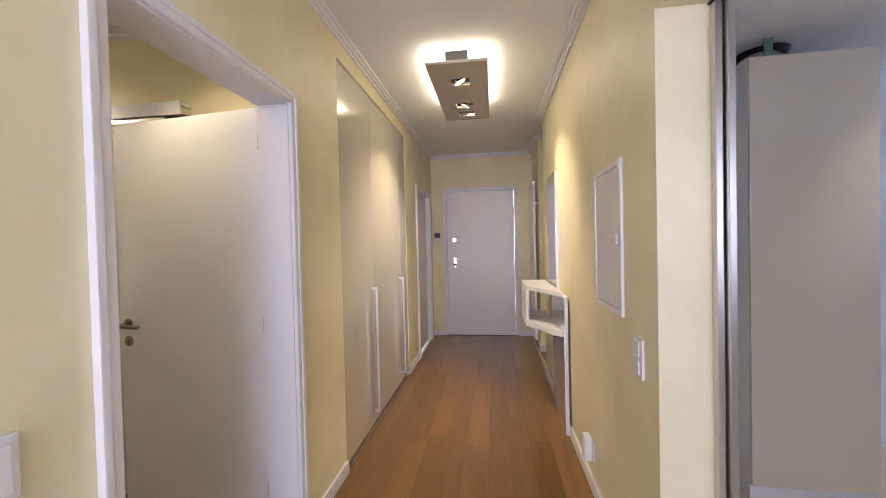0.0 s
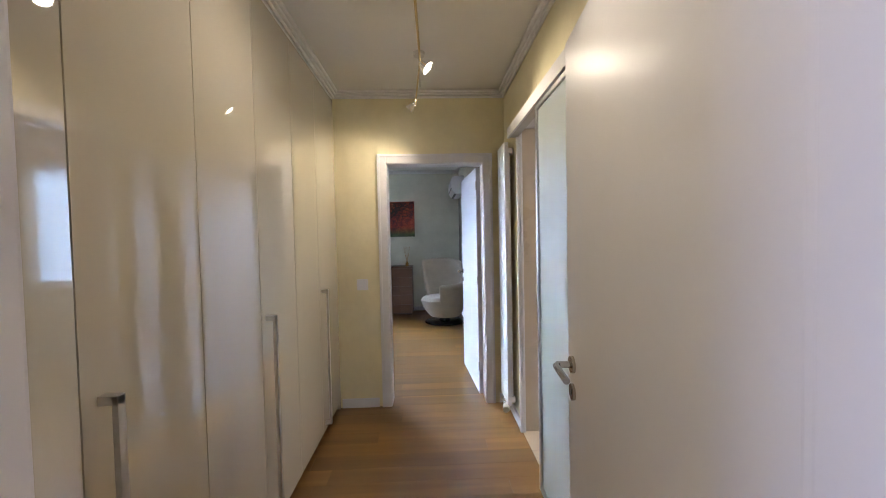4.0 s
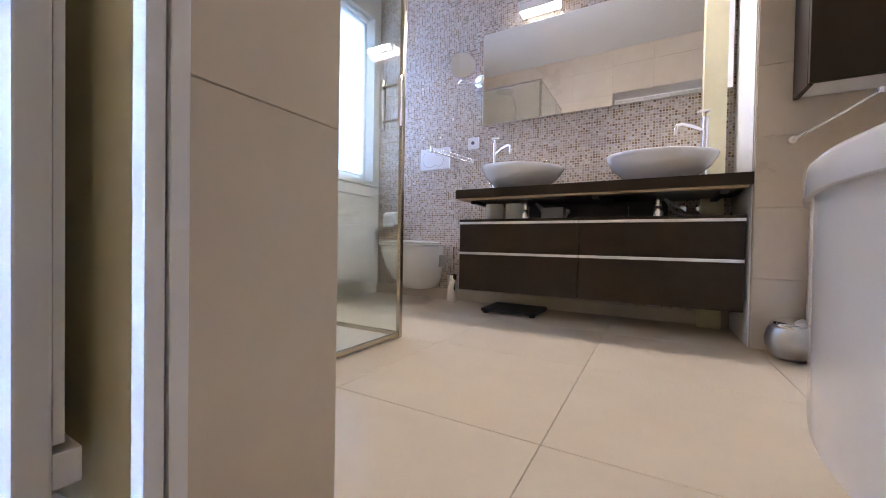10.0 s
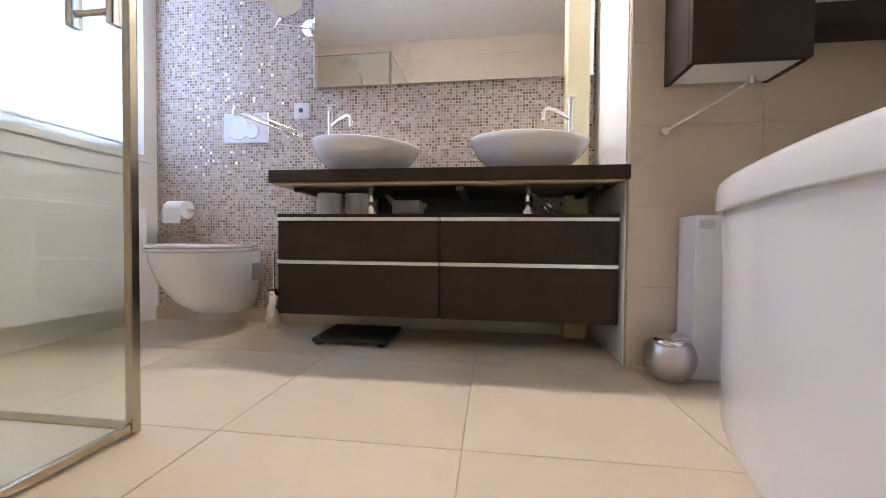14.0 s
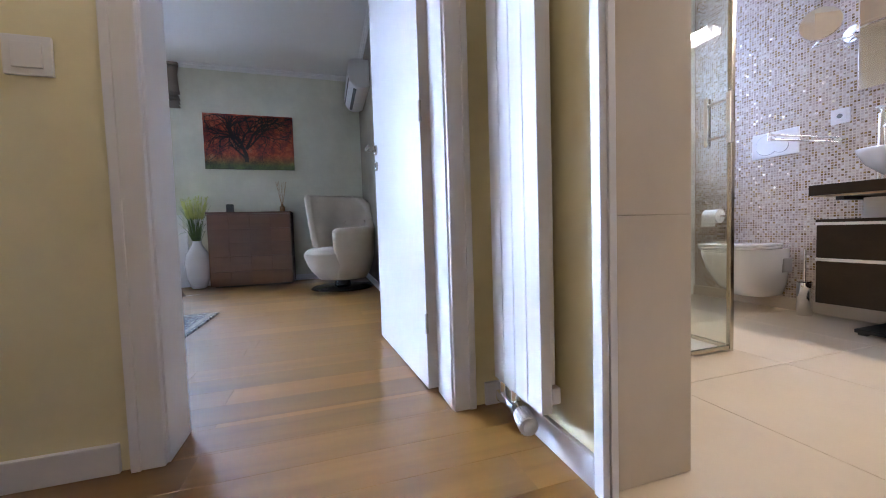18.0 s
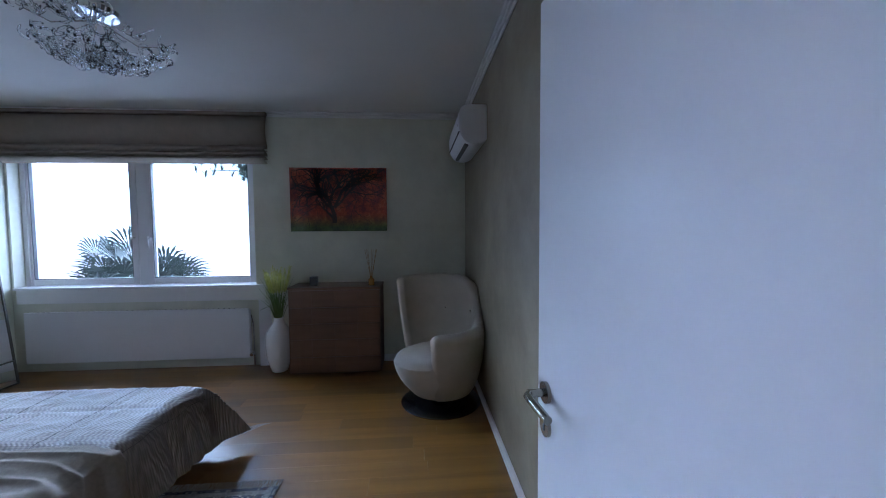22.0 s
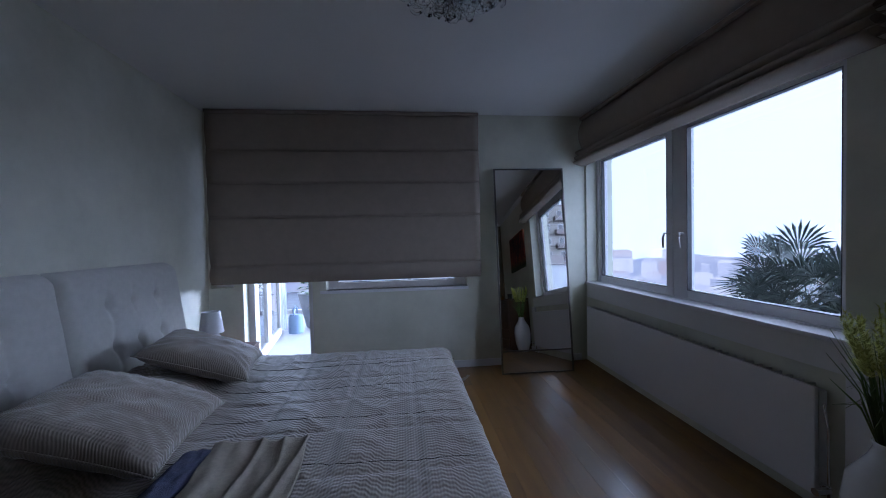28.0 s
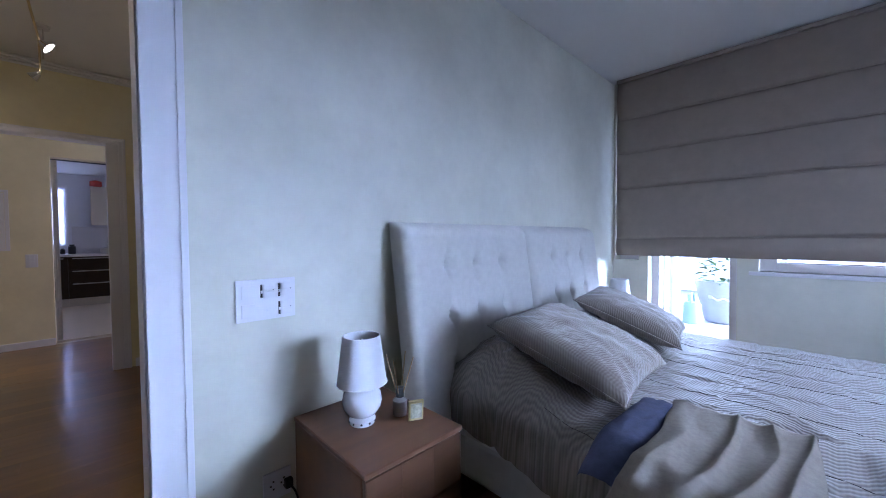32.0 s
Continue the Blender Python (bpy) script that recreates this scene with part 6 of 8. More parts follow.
nightstand(-0.085, 0.348, "walnut nightstand with two drawers and rounded top")
nightstand(-2.70, -2.26, "walnut nightstand behind the bed with two drawers")
SHADE = mat("white_lamp_shade", (0.80, 0.80, 0.82), 0.7, vary=0.02, fine=150)
OPAL = mat("opal_glass", (0.80, 0.80, 0.82), 0.15, vary=0.01, coat=0.5)


def table_lamp(x, y, z, label):
    ob = root("table_lamp", (x, y, z), label, "lamp", "bedside lamps")
    part("base", lathe(bmesh.new(), [(0.052, 0.0005), (0.056, 0.008), (0.056, 0.02), (0.048, 0.028), (0.04, 0.03)], (x, y, z)), OPAL, ob, smooth=40)
    for k in range(10):
        a = 2 * math.pi * k / 10
        b2 = bmesh.new()
        bmesh.ops.create_uvsphere(b2, u_segments=8, v_segments=5, radius=0.005, matrix=Matrix.Translation((x + 0.055 * math.cos(a), y + 0.055 * math.sin(a), z + 0.014)))
        part("vent_hole", b2, BLACK, ob)
    part("globe", lathe(bmesh.new(), [(0.035, 0.03), (0.062, 0.045), (0.08, 0.075), (0.084, 0.10), (0.078, 0.13), (0.058, 0.155), (0.035, 0.165)], (x, y, z)), OPAL, ob, "white opal glass globe", smooth=True)
    part("shade", lathe(bmesh.new(), [(0.108, 0.175), (0.105, 0.172), (0.078, 0.375), (0.074, 0.375), (0.101, 0.176), (0.03, 0.172)], (x, y, z), 36), SHADE, ob, "white tapered shade", smooth=50)
    b2 = bmesh.new()
    rod(b2, (x, y, z + 0.16), (x, y, z + 0.36), 0.006)
    part("stem", b2, STEEL, ob)
    ob.scale = (0.91, 0.91, 0.91)
    return ob


table_lamp(-4.12, 0.175, 0.43, "white glass table lamp with round globe base and tapered shade")
table_lamp(-4.10, -2.46, 0.43, "white glass table lamp on the far nightstand")


def diffuser(x, y, z, body_mat, label, sticks, h):
    ob = root("reed_diffuser", (x, y, z), label, "diffuser")
    part("bottle", lathe(bmesh.new(), [(0.028, 0.0005), (0.03, 0.004), (0.03, 0.06), (0.014, 0.072), (0.012, 0.09), (0.014, 0.092)], (x, y, z), 20), body_mat, ob, smooth=40)
    for k in range(sticks):
        a = 2 * math.pi * k / sticks + 0.5
        b2 = bmesh.new()
        pipe(b2, [(x, y, z + 0.04), (x + 0.06 * math.cos(a), y + 0.06 * math.sin(a), z + h)], 0.0022, 6)
        part("reed", b2, mat("reed", (0.42, 0.28, 0.13), 0.8) if "reed" not in bpy.data.materials else bpy.data.materials["reed"], ob)
    return ob


df = diffuser(-4.17, 0.03, 0.43, mat("smoked_glass", (0.30, 0.29, 0.28), 0.1, coat=0.6), "dark-necked reed diffuser bottle on the nightstand", 4, 0.24)
part("neck", lathe(bmesh.new(), [(0.017, 0.074), (0.017, 0.11), (0.0, 0.111)], (-4.17, 0.03, 0.43), 16), BLACK, df, "black collar", smooth=40)
pf = root("photo_frame", (-4.24, 0.0, 0.43), "tiny gilt picture frame with a pale print", "frame")
fm = bmesh.new()
box(fm, (-0.03, -0.006, 0.0), (0.03, 0.006, 0.082), 0.002)
bmesh.ops.transform(fm, matrix=pose(-4.25, 0.015, 0.4305, 8, 0, -115), verts=fm.verts)
part("frame", fm, mat("gilt", (0.62, 0.52, 0.25), 0.35, 0.9), pf)
fm = bmesh.new()
box(fm, (-0.022, -0.008, 0.01), (0.022, -0.0063, 0.072))
bmesh.ops.transform(fm, matrix=pose(-4.25, 0.015, 0.4305, 8, 0, -115), verts=fm.verts)
part("print", fm, mat("pale_print", (0.42, 0.40, 0.28), 0.5, vary=0.3, scale=60), pf, "pale print")

sp = root("switch_panel", (BX1, 0.44, 0.9), "wide white plate with six switches on the pale wall", "switch")
xf = BX1 - 0.004
part("plate", one((xf - 0.010, 0.335, 0.84), (xf, 0.55, 0.995), 0.003), WHITE, sp)
for c in range(3):
    for r_ in range(2):
        y0 = 0.352 + c * 0.065
        z0 = 0.855 + r_ * 0.07
        if c == 0 or (c == 1 and r_ == 1):
            part("slider_slot", one((xf - 0.0125, y0 + 0.042, z0), (xf - 0.009, y0 + 0.049, z0 + 0.05)), RUBBER, sp, "dark dimmer slot")
            part("slider_knob", one((xf - 0.017, y0 + 0.0425, z0 + 0.017), (xf - 0.0115, y0 + 0.0485, z0 + 0.027), 0.001), WHITE, sp)
            part("rocker", one((xf - 0.015, y0, z0 + 0.025), (xf - 0.009, y0 + 0.039, z0 + 0.05), 0.002), WHITE, sp)
            part("rocker", one((xf - 0.0135, y0, z0), (xf - 0.009, y0 + 0.039, z0 + 0.0235), 0.002), WHITE, sp)
            part("indicator", one((xf - 0.0158, y0 + 0.002, z0 + 0.026), (xf - 0.0145, y0 + 0.005, z0 + 0.029)), RUBBER, sp)
        elif c == 1:
            dot = bmesh.new()
            rod(dot, (xf - 0.014, y0 + 0.022, z0 + 0.022), (xf - 0.009, y0 + 0.022, z0 + 0.022), 0.004)
            part("push_button", dot, WHITE, sp, smooth=40)
        else:
            part("rocker", one((xf - 0.014, y0, z0), (xf - 0.009, y0 + 0.05, z0 + 0.05), 0.002), WHITE, sp)
so = root("wall_socket", (BX1, 0.42, 0.15), "white wall socket with a black plug and cable", "socket")
part("plate", one((xf - 0.009, 0.365, 0.13), (xf, 0.47, 0.24), 0.003), WHITE, so)
for dy, dz in ((0.39, 0.2), (0.40, 0.185), (0.39, 0.17), (0.43, 0.2), (0.44, 0.185), (0.43, 0.17)):
    part("pin_hole", one((xf - 0.0105, dy, dz), (xf - 0.0085, dy + 0.006, dz + 0.006)), BLACK, so)
part("plug", one((xf - 0.035, 0.365, 0.165), (xf - 0.010, 0.395, 0.20), 0.006), BLACK, so, "black plug")
b2 = bmesh.new()
pipe(b2, [(xf - 0.035, 0.378, 0.18), (xf - 0.06, 0.37, 0.165), (xf - 0.08, 0.36, 0.12), (xf - 0.09, 0.34, 0.03), (xf - 0.06, 0.30, 0.008)], 0.004, 8)
part("cable", b2, BLACK, so, smooth=60)

# armchair
CX, CY = -6.77, 1.375
chair = root("armchair", (CX, CY, 0), "cream leather swivel tub chair on a round dark foot", "armchair")
part("foot", lathe(bmesh.new(), [(0.325, 0.0005), (0.33, 0.008), (0.315, 0.02), (0.09, 0.034), (0.07, 0.115)], (CX, CY, 0), 36), mat("dark_chrome", (0.12, 0.12, 0.13), 0.25, 1.0), chair, "round dark metal swivel foot", smooth=40)


def shell_ring(a):
    """A cut through the tub's padded wall. a: degrees from the arm's front round the back to the open side."""
    if a < 55:
        top = 0.635 + 0.02 * (a + 16) / 71
    elif a < 150:
        k = (a - 55) / 95
        top = 0.655 + 0.36 * (3 * k * k - 2 * k ** 3)
    else:
        top = 1.015 + 0.012 * math.sin((a - 150) / 100 * math.pi)
    half = 0.062 if a < 90 else 0.062 - 0.026 * min(1.0, (a - 90) / 130)
    end = min(a - A0, A1 - a) / (9.0 if a < 90 else 5.0)
    if end < 1:
        half *= max(0.12, (1 - (1 - end) ** 2) ** 0.5)
        top -= 0.03 * (1 - end) ** 2
    pleat = 0.0055 * math.sin(radians(a) * 52) * math.exp(-((a - 78) / 30) ** 2) + 0.0022 * math.sin(radians(a) * 34 + 1) * math.exp(-((a - 165) / 45) ** 2)

    def radius(z):
        return 0.255 + 0.183 * max(0.0, (z - 0.11) / 0.9) ** 0.62 - (0.062 - half) * 0.9

    pts = []
    crest = top - half
    for j in range(11):
        z = 0.11 + (crest - 0.11) * j / 10
        pts.append((radius(z) + 0.006 * math.sin(math.pi * j / 10), z))
    ro = radius(crest)
    for j in range(1, 9):
        th = math.pi * j / 9
        pts.append((ro - half + (half + pleat) * math.cos(th), crest + (half + pleat) * math.sin(th)))
    for j in range(9):
        z = crest + (0.36 - crest) * j / 8
        pts.append((radius(z) - 2 * half + 0.012 * math.sin(math.pi * j / 8), z))
    c, s_ = math.cos(radians(a)), math.sin(radians(a))
    return [(CX + r * c, min(CY + r * s_, 1.711), z) for r, z in pts]


A0, A1 = -17.0, 246.0
sm = bmesh.new()
NA = 110
rings = [[sm.verts.new(p) for p in shell_ring(A0 + (A1 - A0) * i / NA)] for i in range(NA + 1)]
for q, w in zip(rings, rings[1:]):
    for j in range(len(q)):
        k = (j + 1) % len(q)
        sm.faces.new((q[j], q[k], w[k], w[j]))
sm.faces.new(rings[0])
sm.faces.new(rings[-1])
part("shell", sm, LEATHER, chair, smooth=65)
for a in (112, 168):
    b2 = bmesh.new()
    bmesh.ops.create_uvsphere(b2, u_segments=10, v_segments=6, radius=0.012, matrix=Matrix.Translation((CX + 0.285 * math.cos(radians(a)), CY + 0.285 * math.sin(radians(a)), 0.72)))
    part("button", b2, LEATHER, chair, smooth=True)


def seat_pt(u, v):
    a = 2 * math.pi * u
    front = max(0, math.cos(a - radians(-62)))
    rr = (0.30 + 0.10 * front ** 2) * min(1, v * 1.001)
    edge = max(0, 1 - (1 - v) / 0.22) if v > 0.78 else 0
    z = 0.428 + 0.022 * (1 - v * v) - 0.055 * (1 - (1 - edge ** 2) ** 0.5)
    return (CX + rr * math.cos(a), CY + rr * math.sin(a), z)


st = bmesh.new()
sheet(st, seat_pt, 44, 14)
bmesh.ops.remove_doubles(st, verts=st.verts, dist=0.0005)
part("seat_cushion", st, LEATHER, chair, "cream leather seat cushion", smooth=True)


def front_pt(u, v):
    a = radians(-116 + 112 * u)
    front = max(0, math.cos(a - radians(-62)))
    rt = 0.30 + 0.10 * front ** 2
    r = rt * v + 0.24 * (1 - v) + 0.03 * math.sin(math.pi * v)
    return (CX + r * math.cos(a), CY + r * math.sin(a), 0.11 + 0.27 * v)


part("front_panel", sheet(bmesh.new(), front_pt, 26, 10), LEATHER, chair, smooth=True)

# chest of drawers
chest = root("chest_of_drawers", (-7.58, 0.385, 0), "walnut chest of five drawers against the window wall", "chest")
part("body", one((-7.766, -0.06, 0.02), (-7.42, 0.825, 0.848), 0.003), WALNUT, chest)
part("top", one((-7.768, -0.065, 0.85), (-7.395, 0.83, 0.872), 0.004), WALNUT, chest)
part("plinth", one((-7.74, -0.02, 0.0005), (-7.46, 0.79, 0.02)), BLACK, chest)
zc = [0.028, 0.185, 0.36, 0.515, 0.675, 0.843]
for a, b in zip(zc, zc[1:]):
    d = part("drawer", one((-7.419, -0.055, a + 0.003), (-7.402, 0.82, b - 0.003), 0.002), WALNUT, chest)
    for k in range(4):
        p0 = -0.055 + k * 0.21875
        part("panel", one((-7.4015, p0 + 0.0015, a + 0.004), (-7.397, p0 + 0.2172, b - 0.004), 0.001), WALNUT, d)
solo("candle_box", one((-7.54, 0.13, 0.8725), (-7.47, 0.20, 0.965), 0.008), BLACK, "small dark square candle holder on the chest", "candle holder", (-7.5, 0.165, 0.8725))
diffuser(-7.50, 0.73, 0.872, mat("amber_glass", (0.30, 0.16, 0.04), 0.1, coat=0.6), "amber reed diffuser on the chest", 7, 0.36)

# vase with grass
vase = root("floor_vase", (-7.58, -0.215, 0), "glossy white bottle vase with ornamental grass on the floor", "vase")
part("vase", lathe(bmesh.new(), [(0.07, 0.0005), (0.08, 0.01), (0.12, 0.14), (0.132, 0.30), (0.118, 0.40), (0.06, 0.49), (0.045, 0.53), (0.05, 0.55), (0.042, 0.55), (0.038, 0.50)], (-7.58, -0.215, 0), 36), CERAMIC, vase, smooth=True)
GRASS = mat("green_blades", (0.10, 0.16, 0.03), 0.6, vary=0.25, scale=30)
PLUME = mat("yellow_green_plume", (0.52, 0.52, 0.14), 0.85, vary=0.25, scale=40)
rng = random.Random(7)
gb_ = bmesh.new()
pb_ = bmesh.new()
for k in range(70):
    a, l = rng.uniform(0, 6.283), rng.uniform(0.25, 0.5)
    sp_ = rng.uniform(0.02, 0.16)
    p0 = Vector((-7.58 + 0.02 * math.cos(a), -0.215 + 0.02 * math.sin(a), 0.50))
    p1 = p0 + Vector((sp_ * 0.4 * math.cos(a), sp_ * 0.4 * math.sin(a), l * 0.6))
    p2 = p0 + Vector((sp_ * math.cos(a), sp_ * math.sin(a), l * (0.95 if k % 3 else 0.45)))
    p2.x = max(p2.x, -7.75)
    p1.x = max(p1.x, -7.75)
    pipe(gb_, [p0, p1, p2], [0.003, 0.0025, 0.0008], 4)
    if k < 38:
        q0 = p0 + Vector((0.05 * math.cos(a), 0.05 * math.sin(a), 0.30))
        q1 = q0 + Vector((0.06 * math.cos(a), 0.06 * math.sin(a), rng.uniform(0.18, 0.27)))
        q1.x, q0.x = max(q1.x, -7.73), max(q0.x, -7.73)
        for j in range(80):
            u = rng.random()
            c = q0.lerp(q1, u)
            d = Vector((rng.uniform(-1, 1), rng.uniform(-1, 1), rng.uniform(0.1, 1.0))).normalized() * rng.uniform(0.03, 0.06) * (1.1 - 0.6 * u)
            e = c + d
            e.x = max(e.x, -7.76)
            w = Vector((d.y, -d.x, 0)).normalized() * 0.0035
            va, vb, vc = pb_.verts.new(c + w), pb_.verts.new(c - w), pb_.verts.new(e)
            pb_.faces.new((va, vb, vc))
tagged(part("grass", gb_, GRASS, vase, smooth=True), "green grass blades", kind="stuff")
tagged(part("plume", pb_, PLUME, vase), "feathery yellow-green plumes", kind="stuff")

# picture
pic = root("wall_picture", (-7.76, 0.375, 1.41), "unframed canvas print of a red maple with dark spreading branches", "picture")


def foliage_print():
    m = bpy.data.materials.new("maple_print")
    m.use_nodes = True
    t = m.node_tree
    b = t.nodes["Principled BSDF"]
    b.inputs["Roughness"].default_value = 0.6
    geo = t.nodes.new("ShaderNodeNewGeometry")
    n1 = t.nodes.new("ShaderNodeTexNoise")
    n1.inputs["Scale"].default_value, n1.inputs["Detail"].default_value, n1.inputs["Roughness"].default_value = 9, 9, 0.75
    t.links.new(geo.outputs["Position"], n1.inputs["Vector"])
    ramp = t.nodes.new("ShaderNodeValToRGB")
    for i, (p, c) in enumerate(((0.30, (0.012, 0.010, 0.012)), (0.44, (0.16, 0.018, 0.014)), (0.55, (0.34, 0.06, 0.02)), (0.66, (0.42, 0.16, 0.09)), (0.78, (0.50, 0.44, 0.48)))):
        if i > 1:
            ramp.color_ramp.elements.new(p)
        e = ramp.color_ramp.elements[i]
        e.position, e.color = p, (*c, 1)
    t.links.new(n1.outputs["Fac"], ramp.inputs[0])
    sep = t.nodes.new("ShaderNodeSeparateXYZ")
    t.links.new(geo.outputs["Position"], sep.inputs[0])
    low = t.nodes.new("ShaderNodeMapRange")
    low.inputs["From Min"].default_value, low.inputs["From Max"].default_value = 1.60, 1.46
    t.links.new(sep.outputs[2], low.inputs["Value"])
    g = t.nodes.new("ShaderNodeValToRGB")
    g.color_ramp.elements[0].position, g.color_ramp.elements[0].color = 0.35, (0.008, 0.014, 0.006, 1)
    g.color_ramp.elements[1].position, g.color_ramp.elements[1].color = 0.7, (0.10, 0.15, 0.03, 1)
    t.links.new(n1.outputs["Fac"], g.inputs[0])
    mx = t.nodes.new("ShaderNodeMix")
    mx.data_type = "RGBA"
    t.links.new(low.outputs[0], mx.inputs[0])
    t.links.new(ramp.outputs[0], mx.inputs[6])
    t.links.new(g.outputs[0], mx.inputs[7])
    t.links.new(mx.outputs[2], b.inputs["Base Color"])
    return m


part("canvas", one((-7.768, -0.124, 1.414), (-7.742, 0.875, 2.078), 0.003), foliage_print(), pic)
br_ = bmesh.new()
rng = random.Random(11)


def branch(y, z, ang, ln, wd, depth):
    if depth == 0 or wd < 0.0022:
        return
    pts = [(y, z)]
    a = ang
    for _ in range(5):
        a += rng.uniform(-0.38, 0.38)
        y += math.cos(a) * ln / 5
        z += math.sin(a) * ln / 5
        if not (-0.112 < y < 0.862 and 1.43 < z < 2.066):
            break
        pts.append((y, z))
    if len(pts) < 2:
        return
    prev = None
    for i, (py, pz) in enumerate(pts):
        q = pts[min(i + 1, len(pts) - 1)]
        o = pts[max(i - 1, 0)]
        d = Vector((q[0] - o[0], q[1] - o[1])).normalized()
        w = wd * (1 - 0.45 * i / len(pts)) / 2
        cur = (br_.verts.new((-7.7395, py - d.y * w, pz + d.x * w)), br_.verts.new((-7.7395, py + d.y * w, pz - d.x * w)))
        if prev:
            br_.faces.new((prev[0], prev[1], cur[1], cur[0]))
        prev = cur
    for k in range(3 if depth > 2 else 2):
        i = rng.randrange(1, len(pts))
        branch(pts[i][0], pts[i][1], a + rng.uniform(-1.0, 1.0), ln * rng.uniform(0.6, 0.85), wd * 0.58, depth - 1)
    branch(pts[-1][0], pts[-1][1], a + rng.uniform(-0.3, 0.3), ln * 0.8, wd * 0.6, depth - 1)


for a0, ln, wd in ((1.6, 0.22, 0.05), (2.3, 0.30, 0.032), (0.75, 0.32, 0.034), (2.8, 0.34, 0.024), (0.35, 0.36, 0.024)):
    branch(0.33 if a0 < 2 else 0.30, 1.50 if a0 == 1.6 else 1.66, a0, ln, wd, 5)
part("printed_tree", br_, mat("print_black", (0.010, 0.008, 0.010), 0.6), pic, "dark printed branches")

# air conditioner
ac = root("air_conditioner", (-6.78, 1.62, 2.05), "white wall-mounted air conditioner with a dark outlet slot", "air conditioner")
prof = [(1.715, 2.345), (1.575, 2.345), (1.535, 2.335), (1.512, 2.305), (1.503, 2.24), (1.507, 2.17), (1.522, 2.115), (1.555, 2.075), (1.60, 2.058), (1.66, 2.06), (1.715, 2.085)]
b2 = bmesh.new()
va = [b2.verts.new((-7.31, y, z)) for y, z in prof]
vb = [b2.verts.new((-6.51, y, z)) for y, z in prof]
for i in range(len(prof)):
    j = (i + 1) % len(prof)
    b2.faces.new((va[i], va[j], vb[j], vb[i]))
b2.faces.new(va)
b2.faces.new(vb)
bmesh.ops.bevel(b2, geom=list(b2.edges), offset=0.008, segments=2, affect="EDGES", clamp_overlap=True)
part("body", b2, WHITE, ac, smooth=40)
b2 = bmesh.new()
box(b2, (-7.25, -0.016, -0.004), (-6.58, 0.016, 0.004), 0.002)
bmesh.ops.transform(b2, matrix=Matrix.Translation((0, 1.572, 2.068)) @ Matrix.Rotation(radians(-22), 4, "X"), verts=b2.verts)
part("outlet", b2, BLACK, ac, "dark outlet slot")
part("flap", one((-7.29, 1.504, 2.148), (-6.53, 1.515, 2.151), 0.001), BLACK, ac)
part("logo_plate", one((-6.60, 1.5015, 2.20), (-6.57, 1.5055, 2.21)), STEEL, ac)

# west window, sill, radiator, roman blind
ww = tagged(new("window_bedroom"), "white double casement window with steel-grey handles", kind="structure")
ww.location = (-7.9, -1.68, 0.86)
ORG[ww] = Vector((-7.9, -1.68, 0.86))


def frame_of(y0, y1, z0, z1, w, x0, x1):
    return boxes(((x0, y0, z0), (x1, y0 + w, z1)), ((x0, y1 - w, z0), (x1, y1, z1)), ((x0, y0 + w, z0), (x1, y1 - w, z0 + w)), ((x0, y0 + w, z1 - w), (x1, y1 - w, z1)), bevel=0.006)


part("window_frame", frame_of(-2.86, -0.50, 0.82, 2.45, 0.045, -7.99, -7.885), WHITE, ww)
for y0, y1 in ((-2.852, -1.748), (-1.662, -0.548)):
    sash = part("sash", frame_of(y0, y1, 0.868, 2.21, 0.065, -7.965, -7.900), WHITE, ww)
    part("gasket", frame_of(y0 + 0.062, y1 - 0.062, 0.930, 2.148, 0.006, -7.940, -7.8993), BLACK, sash)
    g = part("pane", one((-7.935, y0 + 0.06, 0.93), (-7.928, y1 - 0.06, 2.15)), GLAZE, sash)
    g.visible_shadow = False
part("mullion", one((-7.99, -1.7475, 0.865), (-7.906, -1.6625, 2.405), 0.004), WHITE, ww)
part("head_panel", one((-7.99, -2.815, 2.212), (-7.91, -0.545, 2.405)), WHITE, ww)
for y, s in ((-1.785, -1), (-1.632, 1)):
    b2 = bmesh.new()
    pipe(b2, [(-7.900, y, 1.36), (-7.86, y, 1.365), (-7.853, y + s * 0.01, 1.33), (-7.857, y + s * 0.012, 1.25)], 0.009)
    part("window_handle", b2, STEEL if s < 0 else WHITE, ww, smooth=60)
part("window_sill", one((-7.90, -2.86, 0.838), (-7.742, -0.40, 0.862), 0.006), WHITE, ww)
part("sill_front", one((-7.769, -2.825, 0.70), (-7.748, -0.405, 0.837), 0.003), WHITE_MATT, ww)
prad = root("panel_radiator", (-7.72, -1.6, 0.1), "long flat white panel radiator under the window", "radiator")
part("front_panel", one((-7.695, -2.70, 0.11), (-7.675, -0.55, 0.625), 0.006), WHITE, prad)
part("back_panel", one((-7.755, -2.69, 0.13), (-7.71, -0.56, 0.60)), WHITE, prad)
for k in range(40):
    part("grille_bar", one((-7.75, -2.68 + 0.053 * k, 0.600), (-7.697, -2.672 + 0.053 * k, 0.622)), STEEL, prad)
for y in (-2.3, -0.95):
    part("bracket", one((-7.769, y, 0.2), (-7.755, y + 0.04, 0.5)), STEEL, prad)
b2 = bmesh.new()
rod(b2, (-7.71, -0.55, 0.16), (-7.71, -0.51, 0.16), 0.012)
rod(b2, (-7.71, -0.515, 0.16), (-7.71, -0.515, 0.0), 0.008)
rod(b2, (-7.71, -0.52, 0.15), (-7.64, -0.52, 0.15), 0.017)
pipe(b2, [(-7.71, -0.515, 0.18), (-7.70, -0.515, 0.45), (-7.71, -0.54, 0.55)], 0.007)
part("valve", b2, CHROME, prad, "chrome radiator valve", smooth=40)
